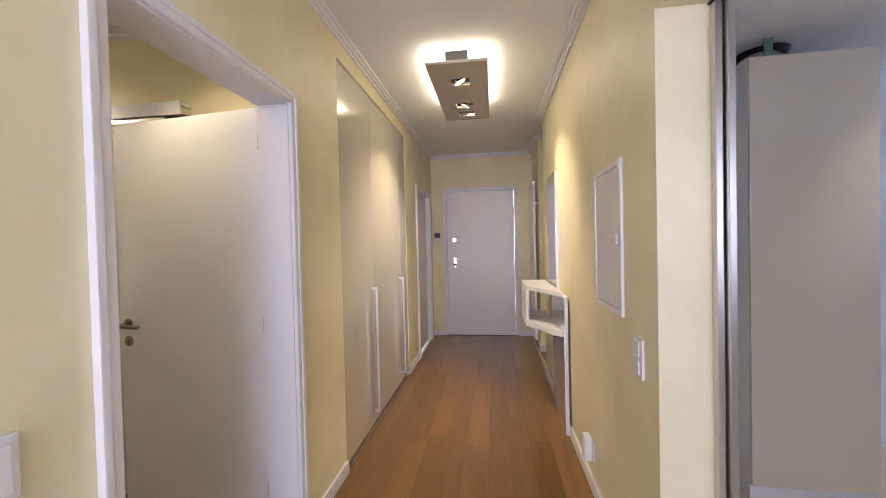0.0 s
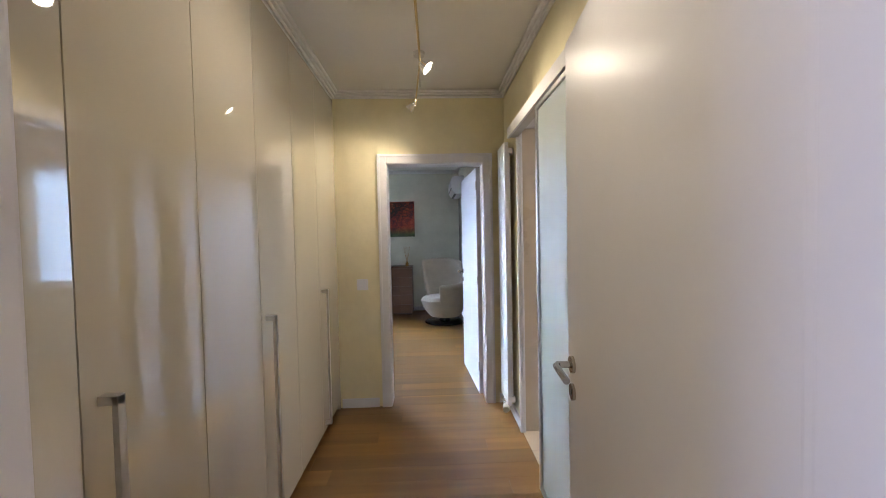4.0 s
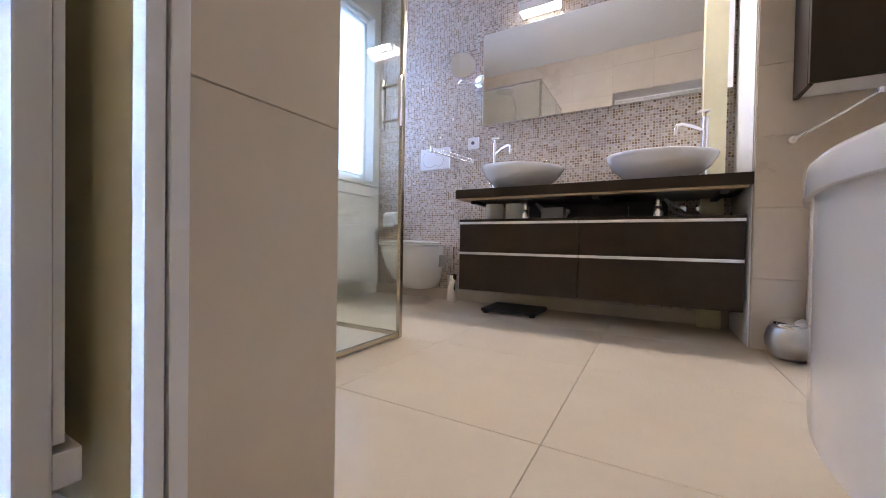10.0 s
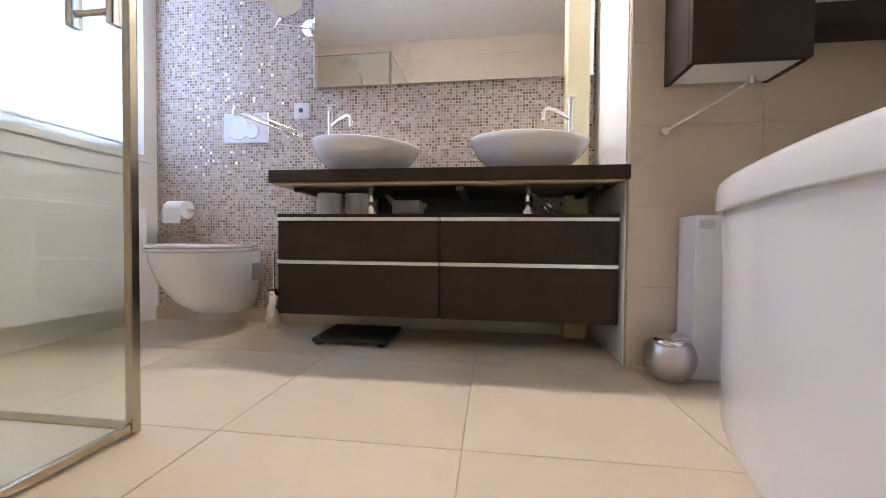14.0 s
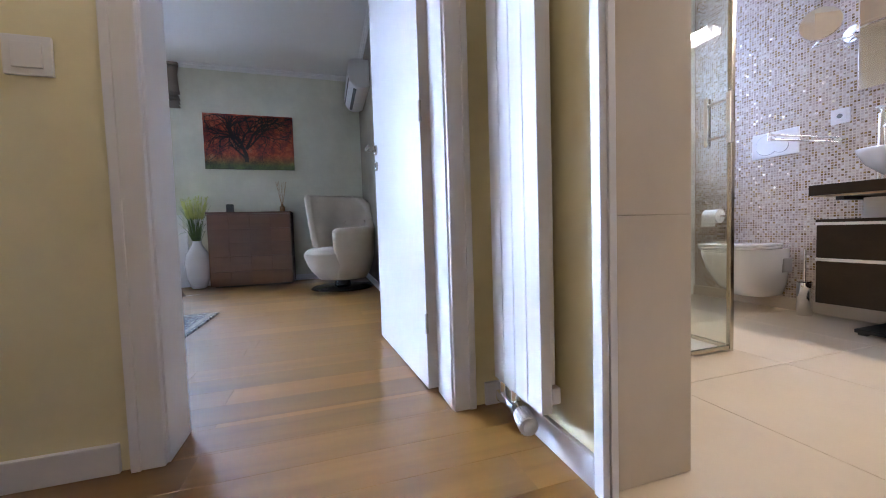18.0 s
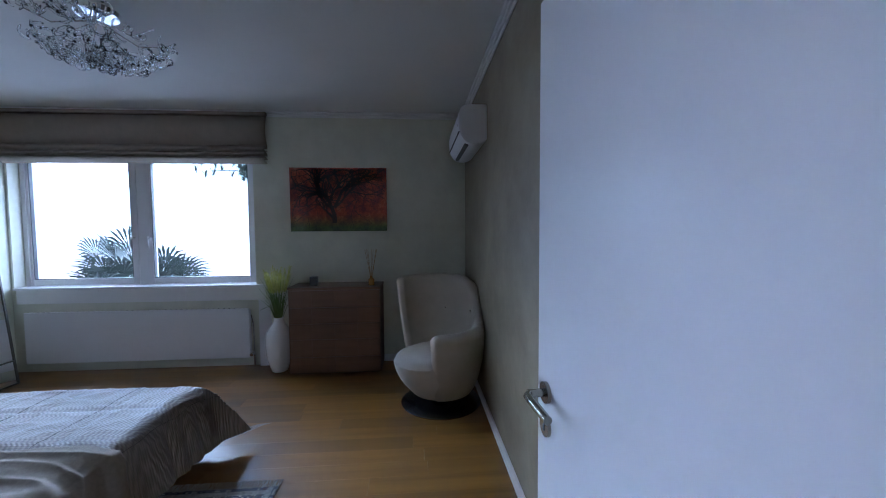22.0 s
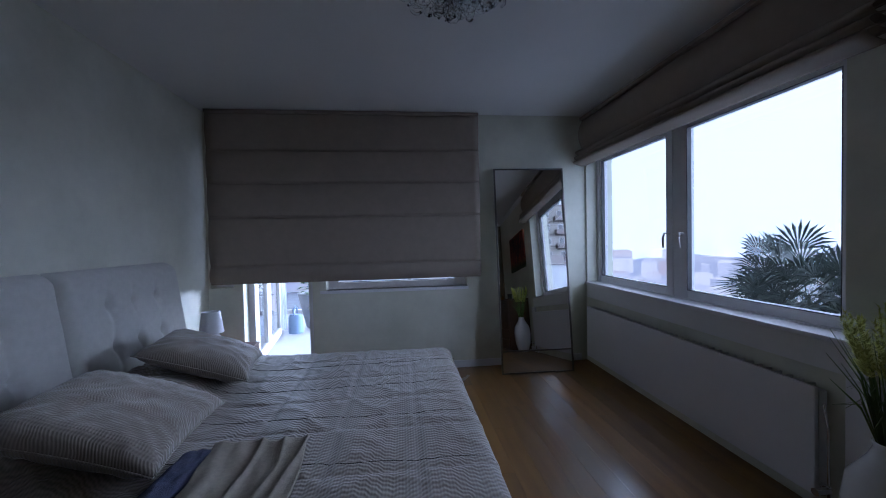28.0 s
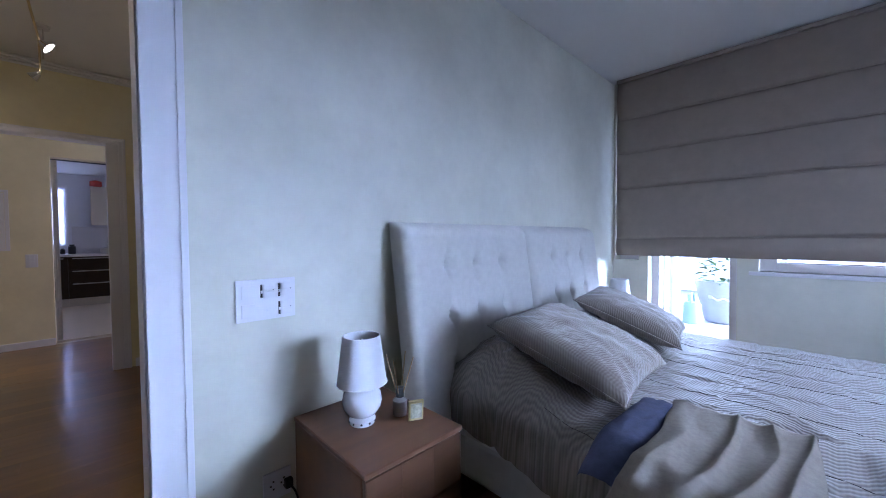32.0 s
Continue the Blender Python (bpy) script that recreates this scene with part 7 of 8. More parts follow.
solo("window_side_panel", one((-7.769, -0.47, 0.0005), (-7.73, -0.355, 0.70), 0.004), WHITE, "white boxed panel beside the radiator", "panel", (-7.75, -0.41, 0.0005))


def roman(name, axis, at, out, a0, a1, folds, top, label):
    """A roman blind: flat cloth with hems; folds are (z_top, z_bottom, bulge)."""
    ob = root(name, ((at, (a0 + a1) / 2, top) if axis == "x" else ((a0 + a1) / 2, at, top)), label, "blind")
    for z1, z0, bl in folds:
        n = 14

        def f(u, v, z1=z1, z0=z0, bl=bl):
            a = a0 + (a1 - a0) * u
            z = z1 + (z0 - z1) * v
            d = 0.012 + bl * math.sin(math.pi * min(1, v * 1.05)) ** 0.8 + 0.005 * noise.noise(Vector((a * 2, z * 5, 4)))
            z += 0.006 * noise.noise(Vector((a * 1.3, z1 * 7, 9))) * v
            return (at + out * d, a, z) if axis == "x" else (a, at + out * d, z)

        cloth = part("cloth_fold", sheet(bmesh.new(), f, 40, n), BLINDCLOTH, ob, smooth=True)
        s_ = cloth.modifiers.new("thickness", "SOLIDIFY")
        s_.thickness = 0.004
    hem = bmesh.new()
    for z1, z0, bl in folds[:-1]:
        if axis == "x":
            rod(hem, (at + out * 0.014, a0, z0), (at + out * 0.014, a1, z0), 0.005, n=8)
        else:
            rod(hem, (a0, at + out * 0.016, z0), (a1, at + out * 0.016, z0), 0.005, n=8)
    part("batten", hem, BLINDCLOTH, ob, "stiffening battens")
    head = ((at, a0, top), (at + out * 0.045, a1, top + 0.03)) if axis == "x" else ((a0, at, top), (a1, at + out * 0.045, top + 0.03))
    part("head_rail", one(*head, 0.003), BLINDCLOTH, ob, "cloth-covered head rail")
    return ob


roman("roman_blind", "x", BX0 + 0.02, 1, -2.87, -0.335, [(2.60, 2.27, 0.05), (2.30, 2.20, 0.085), (2.24, 2.155, 0.10), (2.19, 2.11, 0.11)], 2.60, "taupe roman blind gathered above the window")
roman("roman_blind", "y", BY0 + 0.06, 1, -6.58, -3.94, [(2.62, 2.26, 0.02), (2.26, 1.94, 0.02), (1.94, 1.61, 0.02), (1.61, 1.13, 0.022), (1.13, 0.965, 0.03)], 2.61, "wide taupe roman blind lowered over the veranda glazing")

# leaning mirror
lm = root("leaning_mirror", (-7.09, -2.6, 0), "tall thin steel-framed mirror leaning in the corner", "mirror")
b2 = bmesh.new()
g2 = bmesh.new()
lw, lh = 0.735, 2.08
for a, b in (((-lw / 2, -0.015, 0), (-lw / 2 + 0.014, 0.01, lh)), ((lw / 2 - 0.014, -0.015, 0), (lw / 2, 0.01, lh)), ((-lw / 2, -0.015, 0), (lw / 2, 0.01, 0.014)), ((-lw / 2, -0.015, lh - 0.014), (lw / 2, 0.01, lh)), ((-lw / 2, -0.015, 0.215), (lw / 2, 0.01, 0.229))):
    box(b2, a, b, 0.002)
box(g2, (-lw / 2 + 0.012, -0.006, 0.225), (lw / 2 - 0.012, 0.002, lh - 0.012))
p2 = one((-lw / 2 + 0.012, -0.006, 0.012), (lw / 2 - 0.012, 0.002, 0.217))
place = pose(-7.093, -2.572, 0.004, 6.2, 0, -1.5)
for q in (b2, g2, p2):
    bmesh.ops.transform(q, matrix=place, verts=q.verts)
part("frame", b2, mat("dark_steel_frame", (0.16, 0.15, 0.14), 0.3, 1.0), lm, "thin dark steel frame")
part("glass", g2, MIRROR, lm, "mirror glass")
part("lower_glass", p2, MIRROR, lm, "lower mirror glass strip")

# rug
rug = root("bedside_rug", (-5.2, 0.03, 0), "dark blue patterned oriental rug with pale fringe beside the bed", "rug")


def rug_mat():
    m = cells("oriental_rug", 0.015, 0.10, [(0.0, (0.05, 0.055, 0.09)), (0.3, (0.30, 0.27, 0.24)), (0.5, (0.07, 0.07, 0.10)), (0.72, (0.16, 0.10, 0.09)), (0.85, (0.38, 0.36, 0.33))], (0.06, 0.06, 0.085), ("X", "Y"))
    m.node_tree.nodes["Principled BSDF"].inputs["Metallic"].default_value = 0
    return m


part("weave", one((-5.80, -0.36, 0.0005), (-4.55, 0.41, 0.010), 0.003), rug_mat(), rug)
part("border", boxes(((-5.79, 0.355, 0.010), (-4.56, 0.385, 0.0115)), ((-5.77, -0.34, 0.010), (-5.74, 0.355, 0.0115))), mat("rug_border", (0.30, 0.28, 0.26), 0.95, vary=0.3, scale=60, bump=0.3), rug, "pale woven border")
b2 = bmesh.new()
rng = random.Random(3)
for k in range(110):
    y = -0.355 + 0.007 * k
    pipe(b2, [(-5.80, y, 0.006), (-5.83, y + rng.uniform(-0.006, 0.006), 0.004), (-5.865, y + rng.uniform(-0.012, 0.012), 0.003)], 0.0018, 4)
part("fringe", b2, mat("rug_fringe", (0.50, 0.48, 0.44), 0.95), rug, "pale fringe")

# chandelier
ch = root("glass_chandelier", (-6.02, -0.58, 2.3), "round chandelier of tangled clear glass curls under the ceiling", "chandelier")
CG = glass("curled_glass", (0.95, 0.97, 0.98), 0.05)
rng = random.Random(5)
part("canopy", lathe(bmesh.new(), [(0.10, -0.025), (0.11, -0.001)], (-6.02, -0.58, CEIL_B)), CHROME, ch, smooth=40)
for g_ in range(6):
    b2 = bmesh.new()
    for k in range(34):
        a = rng.uniform(0, 6.283)
        ph_ = rng.uniform(0.05, 1.45)
        R = 0.33
        c = Vector((-6.02 + R * math.sin(ph_) * math.cos(a), -0.58 + R * math.sin(ph_) * math.sin(a), 2.57 - 0.20 * math.cos(ph_)))
        ax = Vector((rng.uniform(-1, 1), rng.uniform(-1, 1), rng.uniform(-1, 1))).normalized()
        bx_ = ax.orthogonal().normalized()
        cx_ = ax.cross(bx_)
        rr = rng.uniform(0.022, 0.045)
        turn = rng.uniform(2.5, 5.5)
        pts = [c + bx_ * rr * math.cos(turn * i / 7) + cx_ * rr * math.sin(turn * i / 7) + ax * 0.02 * i / 7 for i in range(8)]
        for p_ in pts:
            p_.z = min(p_.z, 2.635)
        pipe(b2, pts, [0.0065] * 7 + [0.003], 5)
    tagged(part("glass_curl", b2, CG, ch, smooth=True), "clusters of clear glass curls", kind="stuff")
for k in range(8):
    a = k * math.pi / 4
    b2 = bmesh.new()
    pipe(b2, [(-6.02, -0.58, 2.60), (-6.02 + 0.18 * math.cos(a), -0.58 + 0.18 * math.sin(a), 2.52), (-6.02 + 0.3 * math.cos(a), -0.58 + 0.3 * math.sin(a), 2.56)], 0.004, 6)
    part("arm", b2, CHROME, ch, "thin chrome arm", smooth=60)

# ---- veranda ----
VTILE = mat("pale_veranda_tile", (0.66, 0.64, 0.62), 0.4, vary=0.05, scale=3)
shell("floor_veranda", one((-7.9, -6.5, -0.10), (-2.4, -3.105, -0.004)), VTILE)
shell("wall_veranda_east", slab("x", -3.05, -2.9, -6.5, -3.105, -0.1, 2.6), WHITE_MATT)
vg = tagged(new("window_veranda"), "white veranda glazing with tall panes", kind="structure")
vg.location = (-5.0, -6.4, 0)
ORG[vg] = Vector((-5.0, -6.4, 0))
for k in range(6):
    x = -7.8 + k * 0.95
    part("stile", one((x - 0.03, -6.43, 0.0), (x + 0.03, -6.37, 2.6), 0.006), WHITE, vg)
part("rail", boxes(((-7.83, -6.43, 0.0), (-3.02, -6.37, 0.07)), ((-7.83, -6.43, 2.53), (-3.02, -6.37, 2.6)), ((-7.83, -6.42, 0.85), (-3.02, -6.38, 0.90)), bevel=0.004), WHITE, vg)
# open door leaf and fixed frames in the bedroom's south wall
def folding_leaf(x, y, turn, label):
    """One glazed leaf of the veranda's folding door."""
    vd = root("veranda_door", (x, y, 0), label, "door", "veranda door leaves")
    frame_ = bmesh.new()
    for a, b in (((0, -0.03, 0.01), (0.09, 0.03, 2.40)), ((0.70, -0.03, 0.01), (0.79, 0.03, 2.40)), ((0.09, -0.03, 0.01), (0.70, 0.03, 0.12)), ((0.09, -0.03, 2.30), (0.70, 0.03, 2.40))):
        box(frame_, a, b, 0.006)
    pane_ = one((0.085, -0.006, 0.115), (0.705, 0.006, 2.305))
    grip_ = pipe(bmesh.new(), [(0.745, 0.03, 1.05), (0.745, 0.07, 1.05), (0.72, 0.075, 1.05), (0.64, 0.075, 1.05)], 0.01)
    for q in (frame_, pane_, grip_):
        bmesh.ops.transform(q, matrix=pose(x, y, 0, 0, 0, turn), verts=q.verts)
    part("frame", frame_, WHITE, vd)
    part("pane", pane_, GLAZE, vd).visible_shadow = False
    part("door_handle", grip_, STEEL, vd, smooth=60)


folding_leaf(-4.15, -3.14, -83, "white glazed veranda door leaf folded outwards")
folding_leaf(-4.05, -3.95, -82, "second white glazed veranda door leaf behind the first")
# assumed opening, added to give the bright strip beside the blind
side_w = tagged(new("window_side_light"), "assumed narrow side window, added to light the blind's edge", kind="structure")
side_w.location = (-4.01, -3.05, 0.92)
ORG[side_w] = Vector((-4.01, -3.05, 0.92))
part("window_frame", boxes(((-4.12, -3.09, 0.92), (-4.085, -3.0, 2.36)), ((-3.935, -3.09, 0.92), (-3.90, -3.0, 2.36)), ((-4.085, -3.09, 0.92), (-3.935, -3.0, 0.96)), ((-4.085, -3.09, 2.32), (-3.935, -3.0, 2.36)), bevel=0.004), WHITE, side_w)
part("pane", one((-4.085, -3.05, 0.96), (-3.935, -3.042, 2.32)), GLAZE, side_w).visible_shadow = False
# unseen roof added to keep sky light off the door reveal
shell("ceiling_veranda", one((-7.9, -6.5, 2.6), (-2.9, -3.105, 2.72)), CEIL)
shell("frame_veranda_door", boxes(((-4.865, -3.105, 0.0), (-4.80, -3.0, 2.45)), ((-4.265, -3.105, 0.0), (-4.20, -3.0, 2.45)), ((-4.80, -3.105, 2.38), (-4.265, -3.0, 2.45)), ((-4.80, -3.105, -0.003), (-4.265, -3.0, 0.02)), bevel=0.005), WHITE)
sw = tagged(new("window_south"), "white window beside the veranda door", kind="structure")
sw.location = (-5.7, -3.05, 0.86)
ORG[sw] = Vector((-5.7, -3.05, 0.86))
part("window_frame", boxes(((-6.45, -3.09, 0.86), (-6.33, -3.0, 2.45)), ((-5.10, -3.09, 0.86), (-5.0, -3.0, 2.45)), ((-6.33, -3.09, 0.86), (-5.10, -3.0, 0.925)), ((-6.33, -3.09, 2.36), (-5.10, -3.0, 2.45)), bevel=0.005), WHITE, sw)
part("gasket", boxes(((-6.33, -3.06, 0.925), (-5.10, -3.03, 0.931)), ((-6.336, -3.06, 0.931), (-6.33, -3.03, 2.36))), BLACK, sw)
g = part("pane", one((-6.33, -3.05, 0.93), (-5.10, -3.042, 2.36)), GLAZE, sw)
g.visible_shadow = False
part("window_sill", one((-6.46, -3.0, 0.83), (-4.94, BY0 + 0.008, 0.860), 0.003), WHITE, sw)
SHEER = BLIND


def curtain(x0, x1, y, label):
    ob = root("sheer_curtain", ((x0 + x1) / 2, y, 0), label, "curtain")

    def f(u, v):
        return (x0 + (x1 - x0) * u, y + 0.03 * math.sin(u * 26) + 0.01 * math.sin(u * 13 + v * 3), 0.01 + 2.5 * v)

    part("cloth", sheet(bmesh.new(), f, 90, 4), SHEER, ob, smooth=True)
    b3 = bmesh.new()
    rod(b3, (x0, y, 2.52), (x1, y, 2.52), 0.012)
    part("rod", b3, WHITE, ob)


curtain(-3.98, -3.62, -4.98, "white sheer curtain in the veranda")
can = root("watering_can", (-4.155, -4.8, 0), "pale blue plastic watering can on the veranda floor", "watering can")
BLUE = mat("pale_blue_plastic", (0.30, 0.42, 0.62), 0.45, vary=0.04)
part("body", lathe(bmesh.new(), [(0.105, -0.003), (0.11, 0.01), (0.105, 0.24), (0.08, 0.28), (0.05, 0.28)], (-4.155, -4.80, 0), 28, 1, 0.75), BLUE, can, smooth=40)
b3 = bmesh.new()
pipe(b3, [(-4.155, -4.72, 0.27), (-4.155, -4.73, 0.36), (-4.155, -4.80, 0.40), (-4.155, -4.88, 0.36), (-4.155, -4.90, 0.25)], 0.012)
part("handle", b3, BLUE, can, smooth=60)
b3 = bmesh.new()
pipe(b3, [(-4.11, -4.87, 0.06), (-4.08, -4.96, 0.20), (-4.06, -5.03, 0.33)], [0.025, 0.018, 0.014])
part("spout", b3, BLUE, can, smooth=60)
potv = root("plant_pot", (-4.45, -5.2, 0), "large grey pot with a leafy plant and a white cloth", "plant pot")
part("pot", lathe(bmesh.new(), [(0.22, -0.003), (0.24, 0.02), (0.33, 0.42), (0.36, 0.55), (0.34, 0.56), (0.31, 0.45), (0.0, 0.44)], (-4.45, -5.2, 0), 36), mat("grey_pot", (0.34, 0.34, 0.35), 0.6, vary=0.06), potv, smooth=50)
part("cloth", sheet(bmesh.new(), lambda u, v: (-4.33 - 0.28 * u + 0.02 * math.sin(v * 9), -4.85 - 0.36 * (1 - v) - 0.02 * v, 0.58 - 0.38 * max(0, v - 0.35) ** 0.9 + 0.015 * math.sin(u * 14)), 20, 20), PAPER, potv, "white cloth over the rim", smooth=True)
LEAF = mat("plant_leaf", (0.06, 0.11, 0.03), 0.5, vary=0.3, scale=14)
rng = random.Random(21)
lb = bmesh.new()
for k in range(90):
    a, r0 = rng.uniform(0, 6.283), rng.uniform(0.02, 0.26)
    c = Vector((-4.45 + r0 * math.cos(a), -5.2 + r0 * math.sin(a), rng.uniform(0.5, 0.95)))
    d = Vector((math.cos(a), math.sin(a), rng.uniform(-0.4, 0.6))).normalized() * rng.uniform(0.10, 0.2)
    w = d.cross(Vector((0, 0, 1))).normalized() * d.length * 0.22
    m_ = c + d * 0.5 + Vector((0, 0, 0.02))
    v4 = [lb.verts.new(p) for p in (c, m_ + w, c + d, m_ - w)]
    lb.faces.new(v4)
tagged(part("foliage", lb, LEAF, potv), "green leaves", kind="stuff")

# ---- outside ----
# bluish grey in the colour stands in for haze over the ground
GROUND = mat("hazy_ground", (0.16, 0.17, 0.19), 0.9, vary=0.35, scale=0.12, fine=0.5)
shell("ground", one((-700, -700, -12.6), (700, 700, -12.5)), GROUND)


def haze_mat():
    """Glowing overcast sky and distant town band, with the haze painted into the colour."""
    m = bpy.data.materials.new("hazy_distance")
    m.use_nodes = True
    t = m.node_tree
    t.nodes.clear()
    out = t.nodes.new("ShaderNodeOutputMaterial")
    em = t.nodes.new("ShaderNodeEmission")
    geo = t.nodes.new("ShaderNodeNewGeometry")
    sep = t.nodes.new("ShaderNodeSeparateXYZ")
    t.links.new(geo.outputs["Position"], sep.inputs[0])
    mp = t.nodes.new("ShaderNodeMapping")
    mp.inputs["Scale"].default_value = (0.02, 0.055, 0.09)
    t.links.new(geo.outputs["Position"], mp.inputs[0])
    # town blocks and bluish haze are drawn in the glow's colour
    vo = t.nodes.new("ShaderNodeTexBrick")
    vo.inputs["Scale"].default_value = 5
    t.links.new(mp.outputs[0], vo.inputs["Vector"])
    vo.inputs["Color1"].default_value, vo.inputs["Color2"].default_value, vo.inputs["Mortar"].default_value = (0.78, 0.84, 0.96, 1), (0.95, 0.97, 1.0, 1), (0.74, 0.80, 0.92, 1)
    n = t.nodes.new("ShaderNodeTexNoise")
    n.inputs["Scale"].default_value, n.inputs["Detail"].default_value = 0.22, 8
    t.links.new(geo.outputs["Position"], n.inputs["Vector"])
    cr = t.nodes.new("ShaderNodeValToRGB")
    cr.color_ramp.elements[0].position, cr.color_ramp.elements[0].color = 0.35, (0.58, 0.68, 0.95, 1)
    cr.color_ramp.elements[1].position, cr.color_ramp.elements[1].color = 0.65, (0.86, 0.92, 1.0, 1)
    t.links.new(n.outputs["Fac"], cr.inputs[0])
    n2 = t.nodes.new("ShaderNodeTexNoise")
    n2.inputs["Scale"].default_value, n2.inputs["Detail"].default_value = 0.035, 3
    t.links.new(geo.outputs["Position"], n2.inputs["Vector"])
    add = t.nodes.new("ShaderNodeMath")
    add.operation = "MULTIPLY_ADD"
    add.inputs[1].default_value, add.inputs[2].default_value = -6.0, 2.5
    t.links.new(n2.outputs["Fac"], add.inputs[0])
    zz = t.nodes.new("ShaderNodeMath")
    zz.operation = "ADD"
    t.links.new(sep.outputs[2], zz.inputs[0])
    t.links.new(add.outputs[0], zz.inputs[1])
    # haze painted as a fade by height from town to sky
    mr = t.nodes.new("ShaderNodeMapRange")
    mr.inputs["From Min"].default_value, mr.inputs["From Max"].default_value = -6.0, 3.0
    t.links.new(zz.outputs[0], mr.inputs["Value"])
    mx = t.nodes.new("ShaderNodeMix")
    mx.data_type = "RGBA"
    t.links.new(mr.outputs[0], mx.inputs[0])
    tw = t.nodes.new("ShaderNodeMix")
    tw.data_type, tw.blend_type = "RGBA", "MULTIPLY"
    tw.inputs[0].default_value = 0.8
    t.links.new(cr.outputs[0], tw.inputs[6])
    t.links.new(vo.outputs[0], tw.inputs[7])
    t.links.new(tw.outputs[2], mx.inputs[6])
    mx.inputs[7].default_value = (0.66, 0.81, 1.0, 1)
    t.links.new(mx.outputs[2], em.inputs[0])
    # low south-west glow added to the sky to light the bedroom's east wall
    nv_ = t.nodes.new("ShaderNodeVectorMath")
    nv_.operation = "NORMALIZE"
    t.links.new(geo.outputs["Position"], nv_.inputs[0])
    dt = t.nodes.new("ShaderNodeVectorMath")
    dt.operation = "DOT_PRODUCT"
    dt.inputs[1].default_value = (-0.87, -0.475, 0.12)
    t.links.new(nv_.outputs[0], dt.inputs[0])
    pw = t.nodes.new("ShaderNodeMath")
    pw.operation = "POWER"
    pw.use_clamp = True
    pw.inputs[1].default_value = 8.0
    t.links.new(dt.outputs["Value"], pw.inputs[0])
    sk = t.nodes.new("ShaderNodeMath")
    sk.operation = "MULTIPLY_ADD"
    sk.inputs[1].default_value, sk.inputs[2].default_value = 330.0, 32.0
    t.links.new(pw.outputs[0], sk.inputs[0])
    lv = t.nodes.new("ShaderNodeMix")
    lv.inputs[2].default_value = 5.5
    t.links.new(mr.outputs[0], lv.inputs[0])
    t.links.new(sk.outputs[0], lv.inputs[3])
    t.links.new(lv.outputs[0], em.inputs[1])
    t.links.new(em.outputs[0], out.inputs[0])
    return m


bd = bmesh.new()
arc = [(110 * math.cos(radians(a)), 110 * math.sin(radians(a))) for a in range(95, 331, 5)]
lo = [bd.verts.new((x, y, -12.5)) for x, y in arc]
hi = [bd.verts.new((x, y, 75)) for x, y in arc]
for i in range(len(arc) - 1):
    bd.faces.new((lo[i], lo[i + 1], hi[i + 1], hi[i]))
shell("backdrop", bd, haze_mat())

# roofs of the town below; haze is painted in as a pale glow
def haze_town():
    m = bpy.data.materials.new("glowing_haze_roofs")
    m.use_nodes = True
    t = m.node_tree
    t.nodes.clear()
    out = t.nodes.new("ShaderNodeOutputMaterial")
    em = t.nodes.new("ShaderNodeEmission")
    geo = t.nodes.new("ShaderNodeNewGeometry")
    # bluish tones per house stand for haze, given off as light
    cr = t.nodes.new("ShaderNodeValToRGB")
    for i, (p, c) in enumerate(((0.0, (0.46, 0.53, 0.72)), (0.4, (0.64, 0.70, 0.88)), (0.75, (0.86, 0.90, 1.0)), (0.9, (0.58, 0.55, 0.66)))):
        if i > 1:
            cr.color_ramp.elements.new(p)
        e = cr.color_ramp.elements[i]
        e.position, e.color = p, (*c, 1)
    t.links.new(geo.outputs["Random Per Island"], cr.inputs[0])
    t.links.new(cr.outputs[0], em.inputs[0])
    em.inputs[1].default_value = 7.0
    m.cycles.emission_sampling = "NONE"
    t.links.new(em.outputs[0], out.inputs[0])
    return m


rng = random.Random(31)
tv, tf = [], []
for k in range(620):
    dist, az = rng.uniform(56, 107), radians(rng.uniform(150, 265))
    cx_, cy_ = dist * math.cos(az), dist * math.sin(az)
    w, d, h = rng.uniform(0.9, 2.6), rng.uniform(0.8, 1.6), rng.uniform(0.5, 1.5)
    base = -12.4 + 0.125 * (dist - 56) + rng.uniform(-0.5, 1.4) + (1.6 if dist > 90 else 0.0)
    turn = az + rng.uniform(-0.5, 0.5)
    ux, uy = math.cos(turn), math.sin(turn)
    o = len(tv)
    for sx, sy, zz in ((-d, -w, -2), (d, -w, -2), (d, w, -2), (-d, w, -2), (-d, -w, h), (d, -w, h), (d, w, h), (-d, w, h)):
        tv.append((cx_ + sx * ux - sy * uy, cy_ + sx * uy + sy * ux, base + zz))
    for q in ((0, 1, 5, 4), (1, 2, 6, 5), (2, 3, 7, 6), (3, 0, 4, 7)):
        tf.append(tuple(o + i for i in q))
    o = len(tv)
    r_ = rng.uniform(0.2, 0.7)
    for sx, sy, zz in ((-d * 1.1, -w * 1.05, h), (d * 1.1, -w * 1.05, h), (d * 1.1, w * 1.05, h), (-d * 1.1, w * 1.05, h), (0, -w * 0.7, h + r_), (0, w * 0.7, h + r_)):
        tv.append((cx_ + sx * ux - sy * uy, cy_ + sx * uy + sy * ux, base + zz))
    for q in ((0, 1, 4), (1, 2, 5, 4), (2, 3, 5), (3, 0, 4, 5)):
        tf.append(tuple(o + i for i in q))
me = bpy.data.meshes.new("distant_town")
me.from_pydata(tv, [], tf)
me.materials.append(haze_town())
tagged(new("distant_town", me), "house roofs of the town below, glowing pale for painted haze", "town", kind="stuff")

